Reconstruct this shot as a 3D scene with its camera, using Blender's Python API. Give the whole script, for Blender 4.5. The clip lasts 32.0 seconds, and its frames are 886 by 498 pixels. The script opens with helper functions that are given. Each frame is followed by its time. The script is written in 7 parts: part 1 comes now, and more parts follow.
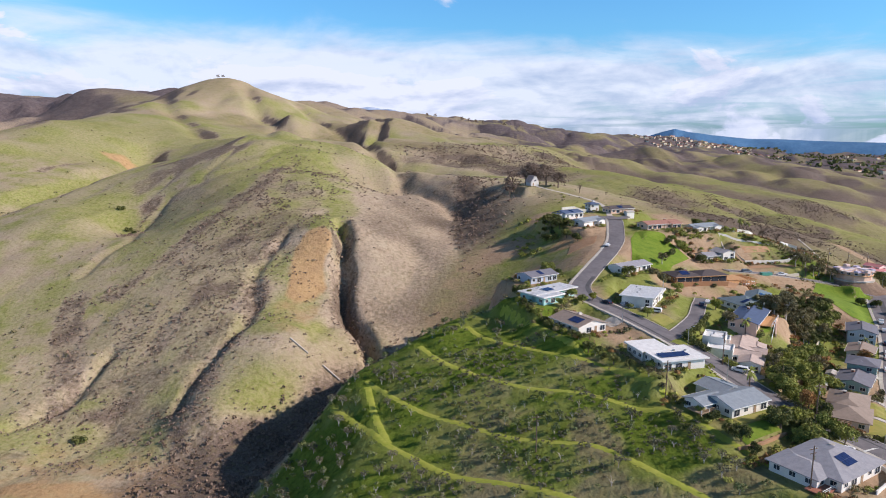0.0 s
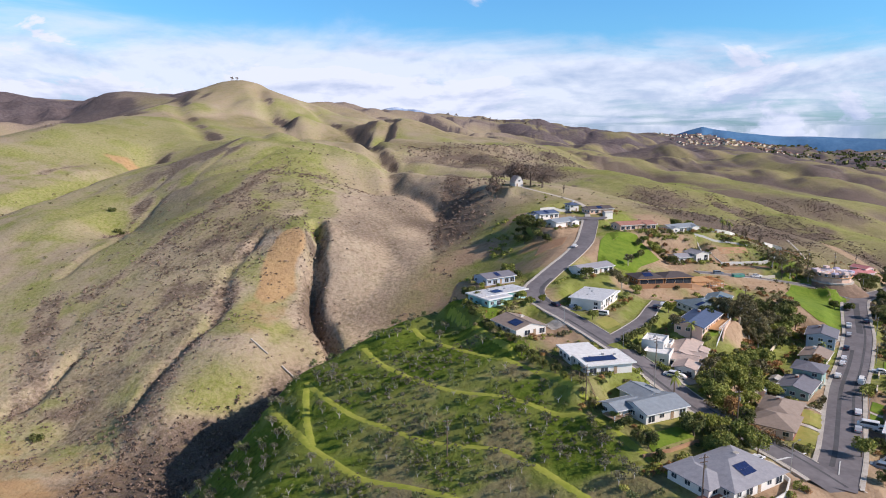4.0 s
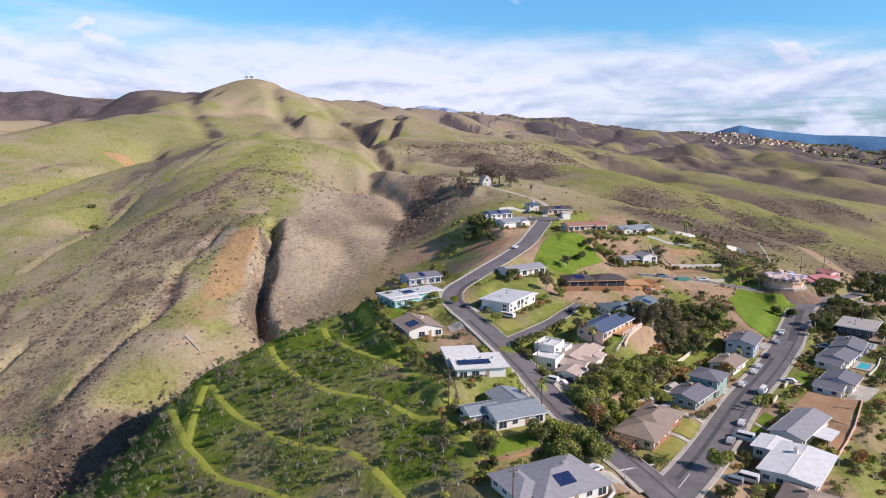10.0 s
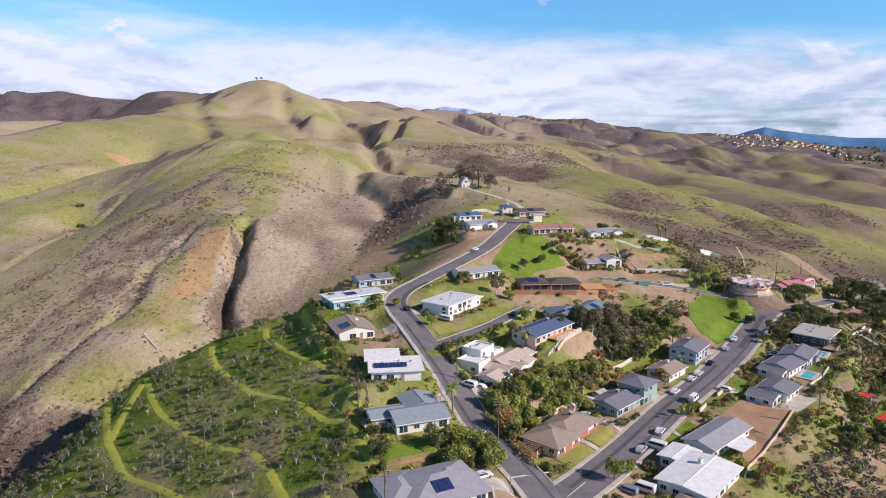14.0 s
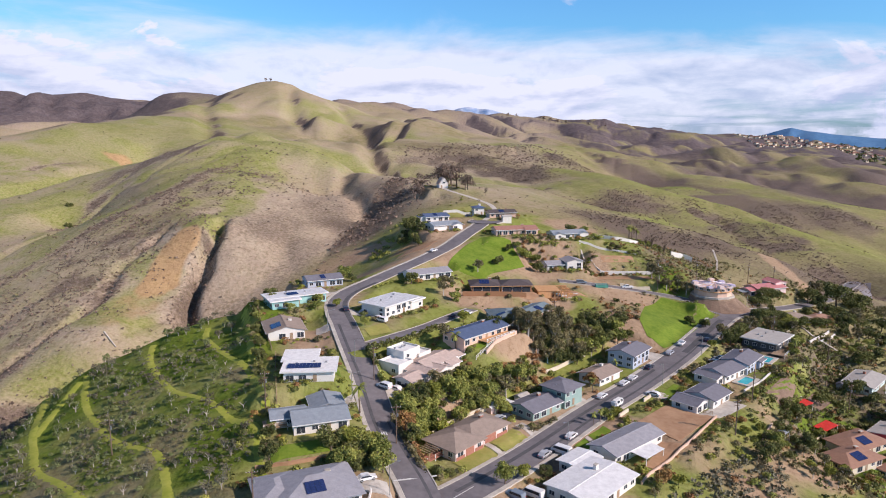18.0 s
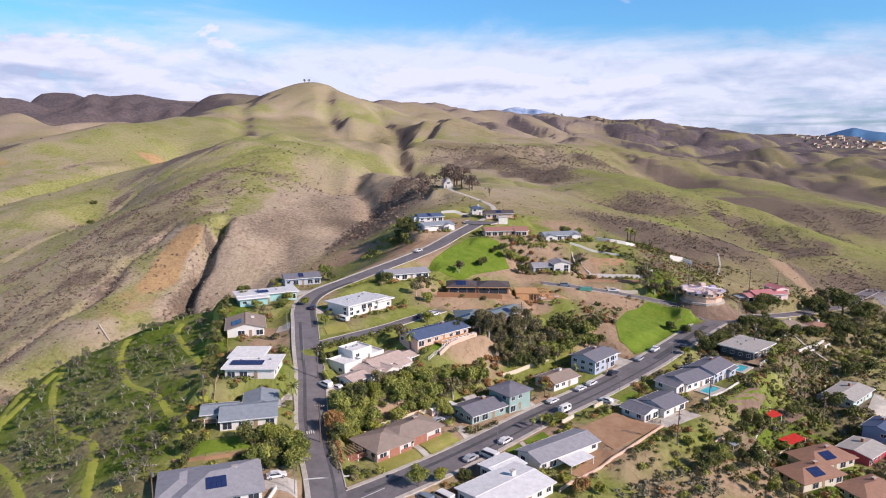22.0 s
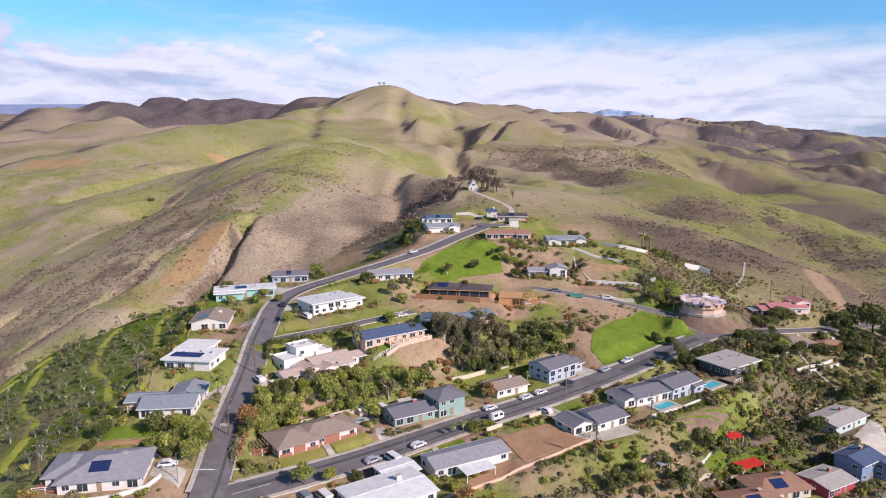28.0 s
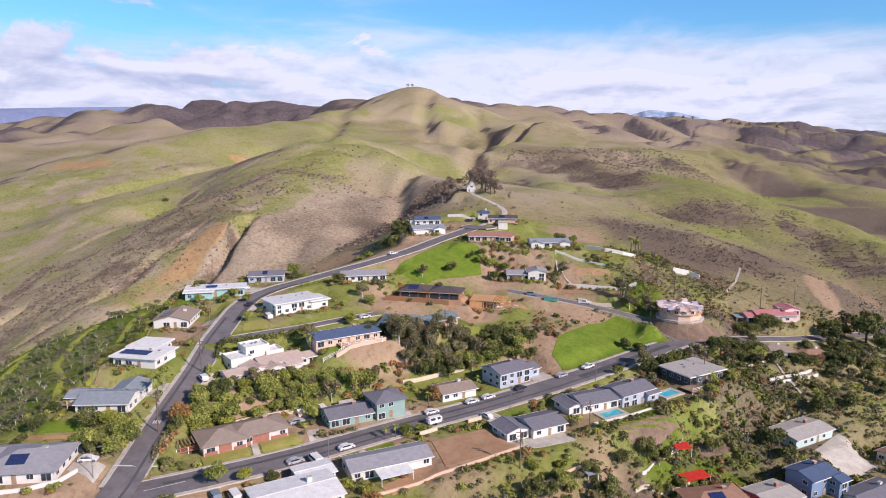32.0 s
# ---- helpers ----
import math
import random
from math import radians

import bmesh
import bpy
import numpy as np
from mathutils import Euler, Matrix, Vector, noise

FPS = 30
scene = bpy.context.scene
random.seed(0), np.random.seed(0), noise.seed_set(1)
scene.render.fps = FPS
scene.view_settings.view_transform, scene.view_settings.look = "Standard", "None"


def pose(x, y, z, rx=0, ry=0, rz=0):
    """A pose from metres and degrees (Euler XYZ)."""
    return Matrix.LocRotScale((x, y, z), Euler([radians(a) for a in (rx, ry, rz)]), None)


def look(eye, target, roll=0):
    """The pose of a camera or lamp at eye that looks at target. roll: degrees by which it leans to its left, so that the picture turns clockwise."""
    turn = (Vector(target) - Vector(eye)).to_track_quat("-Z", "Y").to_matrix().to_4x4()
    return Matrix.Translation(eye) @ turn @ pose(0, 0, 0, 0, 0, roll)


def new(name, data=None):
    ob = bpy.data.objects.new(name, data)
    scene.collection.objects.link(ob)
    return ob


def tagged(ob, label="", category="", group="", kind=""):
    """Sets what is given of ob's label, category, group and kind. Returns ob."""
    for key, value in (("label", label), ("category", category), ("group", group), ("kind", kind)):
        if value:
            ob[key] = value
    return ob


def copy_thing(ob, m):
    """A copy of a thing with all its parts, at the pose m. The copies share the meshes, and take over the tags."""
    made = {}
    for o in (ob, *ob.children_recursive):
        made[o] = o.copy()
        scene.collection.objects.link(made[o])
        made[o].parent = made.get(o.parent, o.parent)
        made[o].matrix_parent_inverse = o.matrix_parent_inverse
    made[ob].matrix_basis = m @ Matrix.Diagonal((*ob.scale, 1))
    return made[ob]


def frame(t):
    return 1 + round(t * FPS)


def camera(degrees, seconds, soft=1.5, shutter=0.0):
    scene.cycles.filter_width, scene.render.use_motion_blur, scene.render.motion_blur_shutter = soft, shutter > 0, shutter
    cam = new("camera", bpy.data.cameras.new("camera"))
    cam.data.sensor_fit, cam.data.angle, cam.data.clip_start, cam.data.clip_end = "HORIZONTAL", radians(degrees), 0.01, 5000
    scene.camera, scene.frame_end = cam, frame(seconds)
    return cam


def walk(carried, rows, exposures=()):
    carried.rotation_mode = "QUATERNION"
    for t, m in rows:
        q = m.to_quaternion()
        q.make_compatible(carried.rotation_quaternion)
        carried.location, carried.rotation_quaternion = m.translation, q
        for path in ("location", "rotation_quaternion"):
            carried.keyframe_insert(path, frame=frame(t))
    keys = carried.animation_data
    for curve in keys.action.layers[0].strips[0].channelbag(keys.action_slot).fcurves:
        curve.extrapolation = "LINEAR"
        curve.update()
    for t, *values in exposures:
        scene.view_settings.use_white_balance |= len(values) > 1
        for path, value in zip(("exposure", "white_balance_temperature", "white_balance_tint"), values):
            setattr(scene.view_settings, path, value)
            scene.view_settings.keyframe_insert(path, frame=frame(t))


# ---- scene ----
cam = camera(65.5, 32.0, 1.0)
METRES, EYE, TILT, LEAN, TURN = 250.0, 75.0, -10.00, -0.30, 0.0
ROWS = [
    (0.0, 0.0, 0.0, 0.0, 0.0, 0.0, -0.0),
    (0.5, 0.0151, 0.0006, 0.0003, 0.4, 0.01, 0.06),
    (1.0, 0.0298, 0.0011, 0.0005, 0.77, 0.02, 0.06),
    (1.5, 0.0452, 0.0017, 0.0012, 1.15, 0.02, 0.06),
    (2.0, 0.0607, 0.0025, 0.0018, 1.51, 0.01, 0.08),
    (2.5, 0.0764, 0.0035, 0.0021, 1.82, 0.01, 0.06),
    (3.0, 0.0923, 0.0044, 0.0024, 2.09, 0.0, 0.04),
    (3.5, 0.1085, 0.0055, 0.0027, 2.29, 0.0, 0.02),
    (5.5, 0.1732, 0.0114, 0.0038, 2.94, -0.16, -0.01),
    (6.0, 0.1892, 0.0126, 0.0043, 3.2, -0.17, -0.04),
    (6.5, 0.2052, 0.0142, 0.0045, 3.5, -0.17, -0.12),
    (7.0, 0.2209, 0.0159, 0.0048, 3.81, -0.17, -0.2),
    (7.5, 0.2366, 0.0177, 0.0051, 4.12, -0.17, -0.27),
    (8.0, 0.2523, 0.0196, 0.0054, 4.43, -0.18, -0.33),
    (8.5, 0.2677, 0.0215, 0.0056, 4.74, -0.17, -0.4),
    (9.0, 0.283, 0.0235, 0.0059, 5.01, -0.17, -0.49),
    (9.5, 0.2984, 0.0253, 0.0064, 5.27, -0.19, -0.55),
    (10.0, 0.3138, 0.0274, 0.0067, 5.55, -0.19, -0.61),
    (10.5, 0.329, 0.0295, 0.0071, 5.82, -0.19, -0.7),
    (11.0, 0.3443, 0.0317, 0.0075, 6.09, -0.19, -0.76),
    (11.5, 0.3596, 0.0338, 0.0078, 6.36, -0.18, -0.82),
    (12.0, 0.3748, 0.0363, 0.0083, 6.62, -0.17, -0.9),
    (12.5, 0.39, 0.0387, 0.0088, 6.88, -0.16, -0.95),
    (13.0, 0.4055, 0.0411, 0.0095, 7.13, -0.16, -1.0),
    (13.5, 0.4195, 0.0436, 0.0099, 7.34, -0.14, -1.06),
    (14.0, 0.4348, 0.0461, 0.0104, 7.55, -0.14, -1.11),
    (14.5, 0.45, 0.0486, 0.0108, 7.76, -0.13, -1.17),
    (16.5, 0.512, 0.0596, 0.0121, 8.73, -0.12, -1.31),
    (17.0, 0.5276, 0.0622, 0.0128, 9.01, -0.12, -1.37),
    (17.5, 0.5431, 0.0653, 0.0132, 9.27, -0.12, -1.41),
    (18.0, 0.5588, 0.0682, 0.0138, 9.59, -0.13, -1.44),
    (18.5, 0.5741, 0.0713, 0.0144, 9.93, -0.13, -1.54),
    (19.0, 0.5897, 0.0746, 0.015, 10.34, -0.14, -1.59),
    (19.5, 0.6053, 0.0781, 0.0154, 10.77, -0.14, -1.65),
    (20.0, 0.6206, 0.0815, 0.016, 11.3, -0.17, -1.74),
    (20.5, 0.6358, 0.0852, 0.0166, 11.9, -0.19, -1.83),
    (21.0, 0.6511, 0.0891, 0.0172, 12.54, -0.21, -1.94),
    (21.5, 0.6664, 0.093, 0.0177, 13.2, -0.23, -2.04),
    (22.0, 0.6815, 0.0971, 0.0183, 13.86, -0.25, -2.14),
    (22.5, 0.6967, 0.1014, 0.0189, 14.62, -0.29, -2.25),
    (23.0, 0.7118, 0.1057, 0.0196, 15.39, -0.32, -2.35),
    (23.5, 0.7269, 0.1104, 0.0204, 16.17, -0.35, -2.46),
    (24.0, 0.742, 0.1154, 0.0211, 16.94, -0.38, -2.59),
    (24.5, 0.7569, 0.1206, 0.0219, 17.7, -0.4, -2.73),
    (25.0, 0.7718, 0.126, 0.0226, 18.44, -0.4, -2.86),
    (25.5, 0.7867, 0.1316, 0.0233, 19.12, -0.42, -2.98),
    (27.5, 0.8458, 0.1547, 0.0257, 21.34, -0.43, -3.38),
    (28.0, 0.86, 0.161, 0.0266, 21.78, -0.45, -3.46),
    (28.5, 0.8741, 0.1674, 0.0274, 22.22, -0.46, -3.52),
    (29.0, 0.8879, 0.1739, 0.0284, 22.64, -0.47, -3.61),
    (29.5, 0.9015, 0.1804, 0.0294, 23.08, -0.48, -3.68),
    (30.0, 0.9149, 0.1871, 0.0304, 23.54, -0.49, -3.75),
    (30.5, 0.9282, 0.1937, 0.0315, 24.0, -0.5, -3.8),
    (31.0, 0.9413, 0.2003, 0.0327, 24.46, -0.53, -3.87),
    (31.5, 0.9543, 0.2072, 0.0338, 24.91, -0.54, -3.92),
    (32.0, 0.9674, 0.2141, 0.0351, 25.37, -0.56, -3.97),
]
walk(cam, [(t, pose(0, 0, EYE, TILT, LEAN, TURN) @ pose(METRES * x, METRES * y, METRES * z, 90 + pitch, roll, yaw)) for t, x, y, z, yaw, pitch, roll in ROWS], exposures=[(0, -0.02, 6180, 17), (16, -0.04, 6220, 21), (32, -0.08, 6240, 24)])

# ---- sky, sun ----
SUN_TO = Vector((0.955, -0.25, 0.0)).normalized() * math.cos(radians(32)) + Vector((0, 0, math.sin(radians(32))))
sun = new("sun", bpy.data.lights.new("sun", "SUN"))
sun.data.energy, sun.data.angle, sun.data.color = 5.2, radians(0.6), (1.0, 0.865, 0.73)
sun.matrix_world = look(SUN_TO * 50, (0, 0, 0))
world = bpy.data.worlds.new("sky")
scene.world = world
world.use_nodes = True
wn, wl = world.node_tree.nodes, world.node_tree.links
wn.clear()
w_out, w_bg = wn.new("ShaderNodeOutputWorld"), wn.new("ShaderNodeBackground")
w_sky = wn.new("ShaderNodeTexSky")
w_sky.sky_type, w_sky.sun_disc = "NISHITA", False
w_sky.sun_elevation, w_sky.sun_rotation = radians(32), math.atan2(SUN_TO.x, SUN_TO.y)
w_geo = wn.new("ShaderNodeTexCoord")
w_sep = wn.new("ShaderNodeSeparateXYZ")
wl.new(w_geo.outputs["Generated"], w_sep.inputs[0])


def sky_math(op, a, b):
    m = wn.new("ShaderNodeMath")
    m.operation = op
    for k, v in ((0, a), (1, b)):
        if isinstance(v, (int, float)):
            m.inputs[k].default_value = v
        else:
            wl.new(v, m.inputs[k])
    return m.outputs[0]


def sky_range(v, a, b, lo=0.0, hi=1.0):
    m = wn.new("ShaderNodeMapRange")
    m.interpolation_type = "SMOOTHSTEP"
    for k, val in ((1, a), (2, b), (3, lo), (4, hi)):
        m.inputs[k].default_value = val
    wl.new(v, m.inputs[0])
    return m.outputs[0]


# high streaky cloud: a flat layer seen in perspective, thick near the horizon
def sky_noise(vector, scale, detail, rough, twist=0.5):
    node = wn.new("ShaderNodeTexNoise")
    node.inputs["Scale"].default_value, node.inputs["Detail"].default_value, node.inputs["Roughness"].default_value = scale, detail, rough
    node.inputs["Distortion"].default_value = twist
    wl.new(vector, node.inputs["Vector"])
    return node.outputs[0]


def sky_vector(x, y, z):
    node = wn.new("ShaderNodeCombineXYZ")
    for k, v in enumerate((x, y, z)):
        if isinstance(v, (int, float)):
            node.inputs[k].default_value = v
        else:
            wl.new(v, node.inputs[k])
    return node.outputs[0]


w_lift = sky_math("ADD", sky_math("MAXIMUM", w_sep.outputs[2], 0.0), 0.07)
w_flat = sky_vector(sky_math("DIVIDE", w_sep.outputs[0], w_lift), sky_math("MULTIPLY", sky_math("DIVIDE", w_sep.outputs[1], w_lift), 0.8), 3.3)
w_veil = sky_math("ADD", sky_math("MULTIPLY", sky_noise(w_flat, 0.17, 5, 0.5), 0.6), sky_math("MULTIPLY", sky_noise(w_flat, 0.75, 8, 0.6), 0.4))
w_thick = sky_range(w_sep.outputs[2], 0.045, 0.17, 0.105, -0.10)
w_bias = sky_range(w_sep.outputs[0], -0.85, 0.55, 0.085, -0.035)
w_streak = sky_range(sky_math("ADD", sky_math("ADD", w_veil, w_bias), w_thick), 0.44, 0.68, 0.0, 0.90)
# heaped cloud low over the hills, its feet flatter and greyer than its heads
w_low = sky_vector(sky_math("MULTIPLY", w_sep.outputs[0], 1.0), sky_math("MULTIPLY", w_sep.outputs[1], 1.0), sky_math("MULTIPLY", w_sep.outputs[2], 2.6))
w_under = sky_vector(sky_math("MULTIPLY", w_sep.outputs[0], 1.0), sky_math("MULTIPLY", w_sep.outputs[1], 1.0), sky_math("ADD", sky_math("MULTIPLY", w_sep.outputs[2], 2.6), 0.035))
w_heap, w_heap_up = sky_noise(w_low, 6.5, 8, 0.56, 0.3), sky_noise(w_under, 6.5, 8, 0.56, 0.3)
w_west = sky_range(w_sep.outputs[0], -0.80, 0.35, 0.11, -0.05)
w_puff = sky_range(sky_math("ADD", sky_math("ADD", w_heap, w_west), sky_range(w_sep.outputs[2], 0.03, 0.16, 0.06, -0.20)), 0.47, 0.56, 0.0, 1.0)
w_cover = sky_math("MAXIMUM", w_streak, w_puff)
w_tone = wn.new("ShaderNodeMix")
w_tone.data_type, w_tone.clamp_factor = "RGBA", True
w_tone.inputs[6].default_value, w_tone.inputs[7].default_value = (4.6, 5.5, 7.2, 1), (7.9, 8.4, 9.25, 1)
w_shape = sky_math("MULTIPLY", sky_math("SUBTRACT", w_heap, w_heap_up), 4.6)
w_body = sky_math("ADD", sky_range(w_veil, 0.40, 0.60, 0.15, 0.9), sky_math("MULTIPLY", w_shape, sky_range(w_sep.outputs[2], 0.05, 0.16, 1.0, 0.25)))
w_body = sky_math("ADD", w_body, sky_range(w_sep.outputs[0], -0.7, 0.75, 0.22, -0.38))
wl.new(w_body, w_tone.inputs[0])
w_mix = wn.new("ShaderNodeMix")
w_mix.data_type = "RGBA"
w_blue = wn.new("ShaderNodeMix")
w_blue.data_type, w_blue.blend_type = "RGBA", "MULTIPLY"
w_deep = wn.new("ShaderNodeMix")
w_deep.data_type = "RGBA"
w_deep.inputs[6].default_value, w_deep.inputs[7].default_value = (0.60, 1.24, 1.66, 1), (0.30, 0.42, 0.50, 1)
wl.new(sky_range(w_sep.outputs[2], 0.30, 0.62), w_deep.inputs[0])
w_blue.inputs[0].default_value = 1.0
wl.new(w_deep.outputs[2], w_blue.inputs[7])
wl.new(w_sky.outputs[0], w_blue.inputs[6])
wl.new(w_cover, w_mix.inputs[0]), wl.new(w_blue.outputs[2], w_mix.inputs[6]), wl.new(w_tone.outputs[2], w_mix.inputs[7])
wl.new(w_mix.outputs[2], w_bg.inputs[0])
w_bg.inputs[1].default_value = 0.108
wl.new(w_bg.outputs[0], w_out.inputs[0])

# ---- materials ----
def surf(name, a, b, size=3.0, rough=0.8, bump=0.0, metal=0.0, fine=0.25, rand=0.0, island=0.0):
    """A material whose colour wanders between a and b at two scales, in world metres."""
    m = bpy.data.materials.new(name)
    m.use_nodes = True
    n, l = m.node_tree.nodes, m.node_tree.links
    p = n["Principled BSDF"]
    g = n.new("ShaderNodeNewGeometry")
    big, small = n.new("ShaderNodeTexNoise"), n.new("ShaderNodeTexNoise")
    big.inputs["Scale"].default_value, big.inputs["Detail"].default_value = 1 / size, 4
    small.inputs["Scale"].default_value, small.inputs["Detail"].default_value = 1 / (size * fine), 3
    l.new(g.outputs["Position"], big.inputs["Vector"]), l.new(g.outputs["Position"], small.inputs["Vector"])
    add = n.new("ShaderNodeMath")
    add.operation, add.inputs[1].default_value = "MULTIPLY_ADD", 0.5
    l.new(small.outputs[0], add.inputs[0]), l.new(big.outputs[0], add.inputs[2])
    ramp_node = n.new("ShaderNodeMapRange")
    ramp_node.inputs[1].default_value, ramp_node.inputs[2].default_value = 0.5, 1.0
    l.new(add.outputs[0], ramp_node.inputs[0])
    last = ramp_node.outputs[0]
    for amount, source in ((rand, None), (island, g.outputs["Random Per Island"])):
        if amount:
            if source is None:
                source = n.new("ShaderNodeObjectInfo").outputs["Random"]
            k = n.new("ShaderNodeMath")
            k.operation, k.inputs[1].default_value = "MULTIPLY_ADD", amount
            off = n.new("ShaderNodeMath")
            off.operation, off.inputs[1].default_value = "SUBTRACT", 0.5
            l.new(source, off.inputs[0]), l.new(off.outputs[0], k.inputs[0]), l.new(last, k.inputs[2])
            last = k.outputs[0]
    mix = n.new("ShaderNodeMix")
    mix.data_type, mix.clamp_factor = "RGBA", True
    mix.inputs[6].default_value, mix.inputs[7].default_value = (*a, 1), (*b, 1)
    l.new(last, mix.inputs[0]), l.new(mix.outputs[2], p.inputs["Base Color"])
    p.inputs["Roughness"].default_value, p.inputs["Metallic"].default_value = rough, metal
    p.inputs["Specular IOR Level"].default_value = 0.25
    if bump:
        bp = n.new("ShaderNodeBump")
        bp.inputs["Strength"].default_value, bp.inputs["Distance"].default_value = 0.6, bump
        l.new(add.outputs[0], bp.inputs["Height"]), l.new(bp.outputs[0], p.inputs["Normal"])
    return m


def ground_material():
    m = bpy.data.materials.new("hill_ground")
    m.use_nodes = True
    n, l = m.node_tree.nodes, m.node_tree.links
    p = n["Principled BSDF"]
    p.inputs["Roughness"].default_value, p.inputs["Specular IOR Level"].default_value = 0.95, 0.1
    g = n.new("ShaderNodeNewGeometry")
    att = n.new("ShaderNodeAttribute")
    att.attribute_name = "cover"
    sep = n.new("ShaderNodeSeparateColor")
    l.new(att.outputs["Color"], sep.inputs[0])

    def noise(scale, detail=5, rough=0.6):
        t = n.new("ShaderNodeTexNoise")
        t.inputs["Scale"].default_value, t.inputs["Detail"].default_value, t.inputs["Roughness"].default_value = scale, detail, rough
        l.new(g.outputs["Position"], t.inputs["Vector"])
        return t.outputs[0]

    def blend(f, a, b):
        x = n.new("ShaderNodeMix")
        x.data_type, x.clamp_factor = "RGBA", True
        for k, v in ((0, f), (6, a), (7, b)):
            if isinstance(v, tuple):
                x.inputs[k].default_value = (*v, 1)
            else:
                l.new(v, x.inputs[k])
        return x.outputs[2]

    def steep(v, lo, hi):
        r = n.new("ShaderNodeMapRange")
        r.inputs[1].default_value, r.inputs[2].default_value = lo, hi
        l.new(v, r.inputs[0])
        return r.outputs[0]

    def jitter(mask, nz, amount):
        a = n.new("ShaderNodeMath")
        a.operation, a.inputs[1].default_value = "MULTIPLY_ADD", amount
        s = n.new("ShaderNodeMath")
        s.operation, s.inputs[1].default_value = "SUBTRACT", 0.5
        l.new(nz, s.inputs[0]), l.new(s.outputs[0], a.inputs[0]), l.new(mask, a.inputs[2])
        return a.outputs[0]

    wide, mid, fine, speck, tuft = noise(0.018), noise(0.11), noise(0.55), noise(1.6, 3), noise(0.42, 6, 0.75)
    dry = blend(steep(mid, 0.35, 0.65), GRASS_DRY[0], GRASS_DRY[1])
    dry = blend(steep(wide, 0.35, 0.7), dry, GRASS_DRY[2])
    green = blend(steep(mid, 0.35, 0.65), GRASS_GREEN[0], GRASS_GREEN[1])
    green = blend(steep(fine, 0.45, 0.75), green, GRASS_GREEN[2])
    brush = blend(steep(speck, 0.35, 0.65), BRUSH[0], BRUSH[1])
    brush = blend(steep(fine, 0.5, 0.72), brush, BRUSH[2])
    # brush turns purple-grey with distance: haze put into its colour
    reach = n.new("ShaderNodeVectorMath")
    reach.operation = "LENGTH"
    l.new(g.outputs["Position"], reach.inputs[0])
    brush = blend(steep(reach.outputs["Value"], 700, 2000), brush, blend(steep(mid, 0.3, 0.7), HAZY_CHAPARRAL[0], HAZY_CHAPARRAL[1]))
    earth = blend(steep(att.outputs["Alpha"], 0.2, 0.6), blend(steep(mid, 0.3, 0.7), SOIL[0], SOIL[1]), blend(steep(mid, 0.3, 0.7), EARTH[0], EARTH[1]))
    pale = blend(steep(mid, 0.35, 0.65), PALE_DRY[0], PALE_DRY[1])
    c = blend(steep(jitter(att.outputs["Alpha"], mid, 0.6), 0.25, 0.75), dry, pale)
    c = blend(steep(jitter(sep.outputs[0], fine, 0.5), 0.25, 0.75), c, green)
    c = blend(steep(sep.outputs[0], 0.72, 0.95), c, blend(steep(fine, 0.35, 0.65), MEADOW[0], MEADOW[1]))
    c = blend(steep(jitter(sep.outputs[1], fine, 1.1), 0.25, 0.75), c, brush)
    c = blend(steep(jitter(sep.outputs[2], mid, 0.9), 0.3, 0.7), c, earth)
    tone = n.new("ShaderNodeMix")
    tone.data_type, tone.blend_type, tone.inputs[7].default_value = "RGBA", "MULTIPLY", (0.62, 0.58, 0.52, 1)
    l.new(steep(tuft, 0.50, 0.72), tone.inputs[0]), l.new(c, tone.inputs[6])
    c = tone.outputs[2]
    l.new(c, p.inputs["Base Color"])
    bp = n.new("ShaderNodeBump")
    bp.inputs["Strength"].default_value, bp.inputs["Distance"].default_value = 0.7, 0.8
    l.new(fine, bp.inputs["Height"]), l.new(bp.outputs[0], p.inputs["Normal"])
    return m


GRASS_DRY = ((0.28, 0.238, 0.130), (0.34, 0.278, 0.17), (0.24, 0.222, 0.098))
GRASS_GREEN = ((0.232, 0.256, 0.062), (0.32, 0.325, 0.110), (0.185, 0.206, 0.05))
MEADOW = ((0.094, 0.148, 0.017), (0.166, 0.218, 0.030))
BRUSH = ((0.115, 0.088, 0.068), (0.228, 0.174, 0.140), (0.205, 0.168, 0.098))
HAZY_CHAPARRAL = ((0.100, 0.080, 0.088), (0.180, 0.148, 0.148))
SOIL = ((0.45, 0.325, 0.215), (0.35, 0.245, 0.16))
EARTH = ((0.50, 0.34, 0.17), (0.40, 0.26, 0.14))
PALE_DRY = ((0.47, 0.382, 0.275), (0.40, 0.315, 0.235))
mat_ground = ground_material()
# far ranges: the blue of distance haze is put into the base colour
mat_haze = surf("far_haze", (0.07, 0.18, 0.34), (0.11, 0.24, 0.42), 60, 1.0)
mat_snowy_haze = surf("snowy_haze", (0.11, 0.22, 0.42), (0.50, 0.56, 0.68), 130, 1.0)
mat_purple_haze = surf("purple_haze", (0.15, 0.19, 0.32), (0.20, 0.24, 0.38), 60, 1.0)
mat_asphalt = surf("asphalt", (0.150, 0.138, 0.146), (0.225, 0.208, 0.216), 6, 0.9, 0.01)
mat_patch = surf("new_asphalt", (0.085, 0.084, 0.09), (0.12, 0.118, 0.125), 5, 0.9)
mat_concrete = surf("concrete", (0.42, 0.38, 0.33), (0.58, 0.54, 0.48), 2.5, 0.85, 0.01)
mat_paint = surf("road_paint", (0.6, 0.6, 0.58), (0.75, 0.75, 0.73), 0.6, 0.7)
mat_lawn = surf("lawn", (0.11, 0.185, 0.014), (0.19, 0.26, 0.03), 4, 0.95, 0.05)
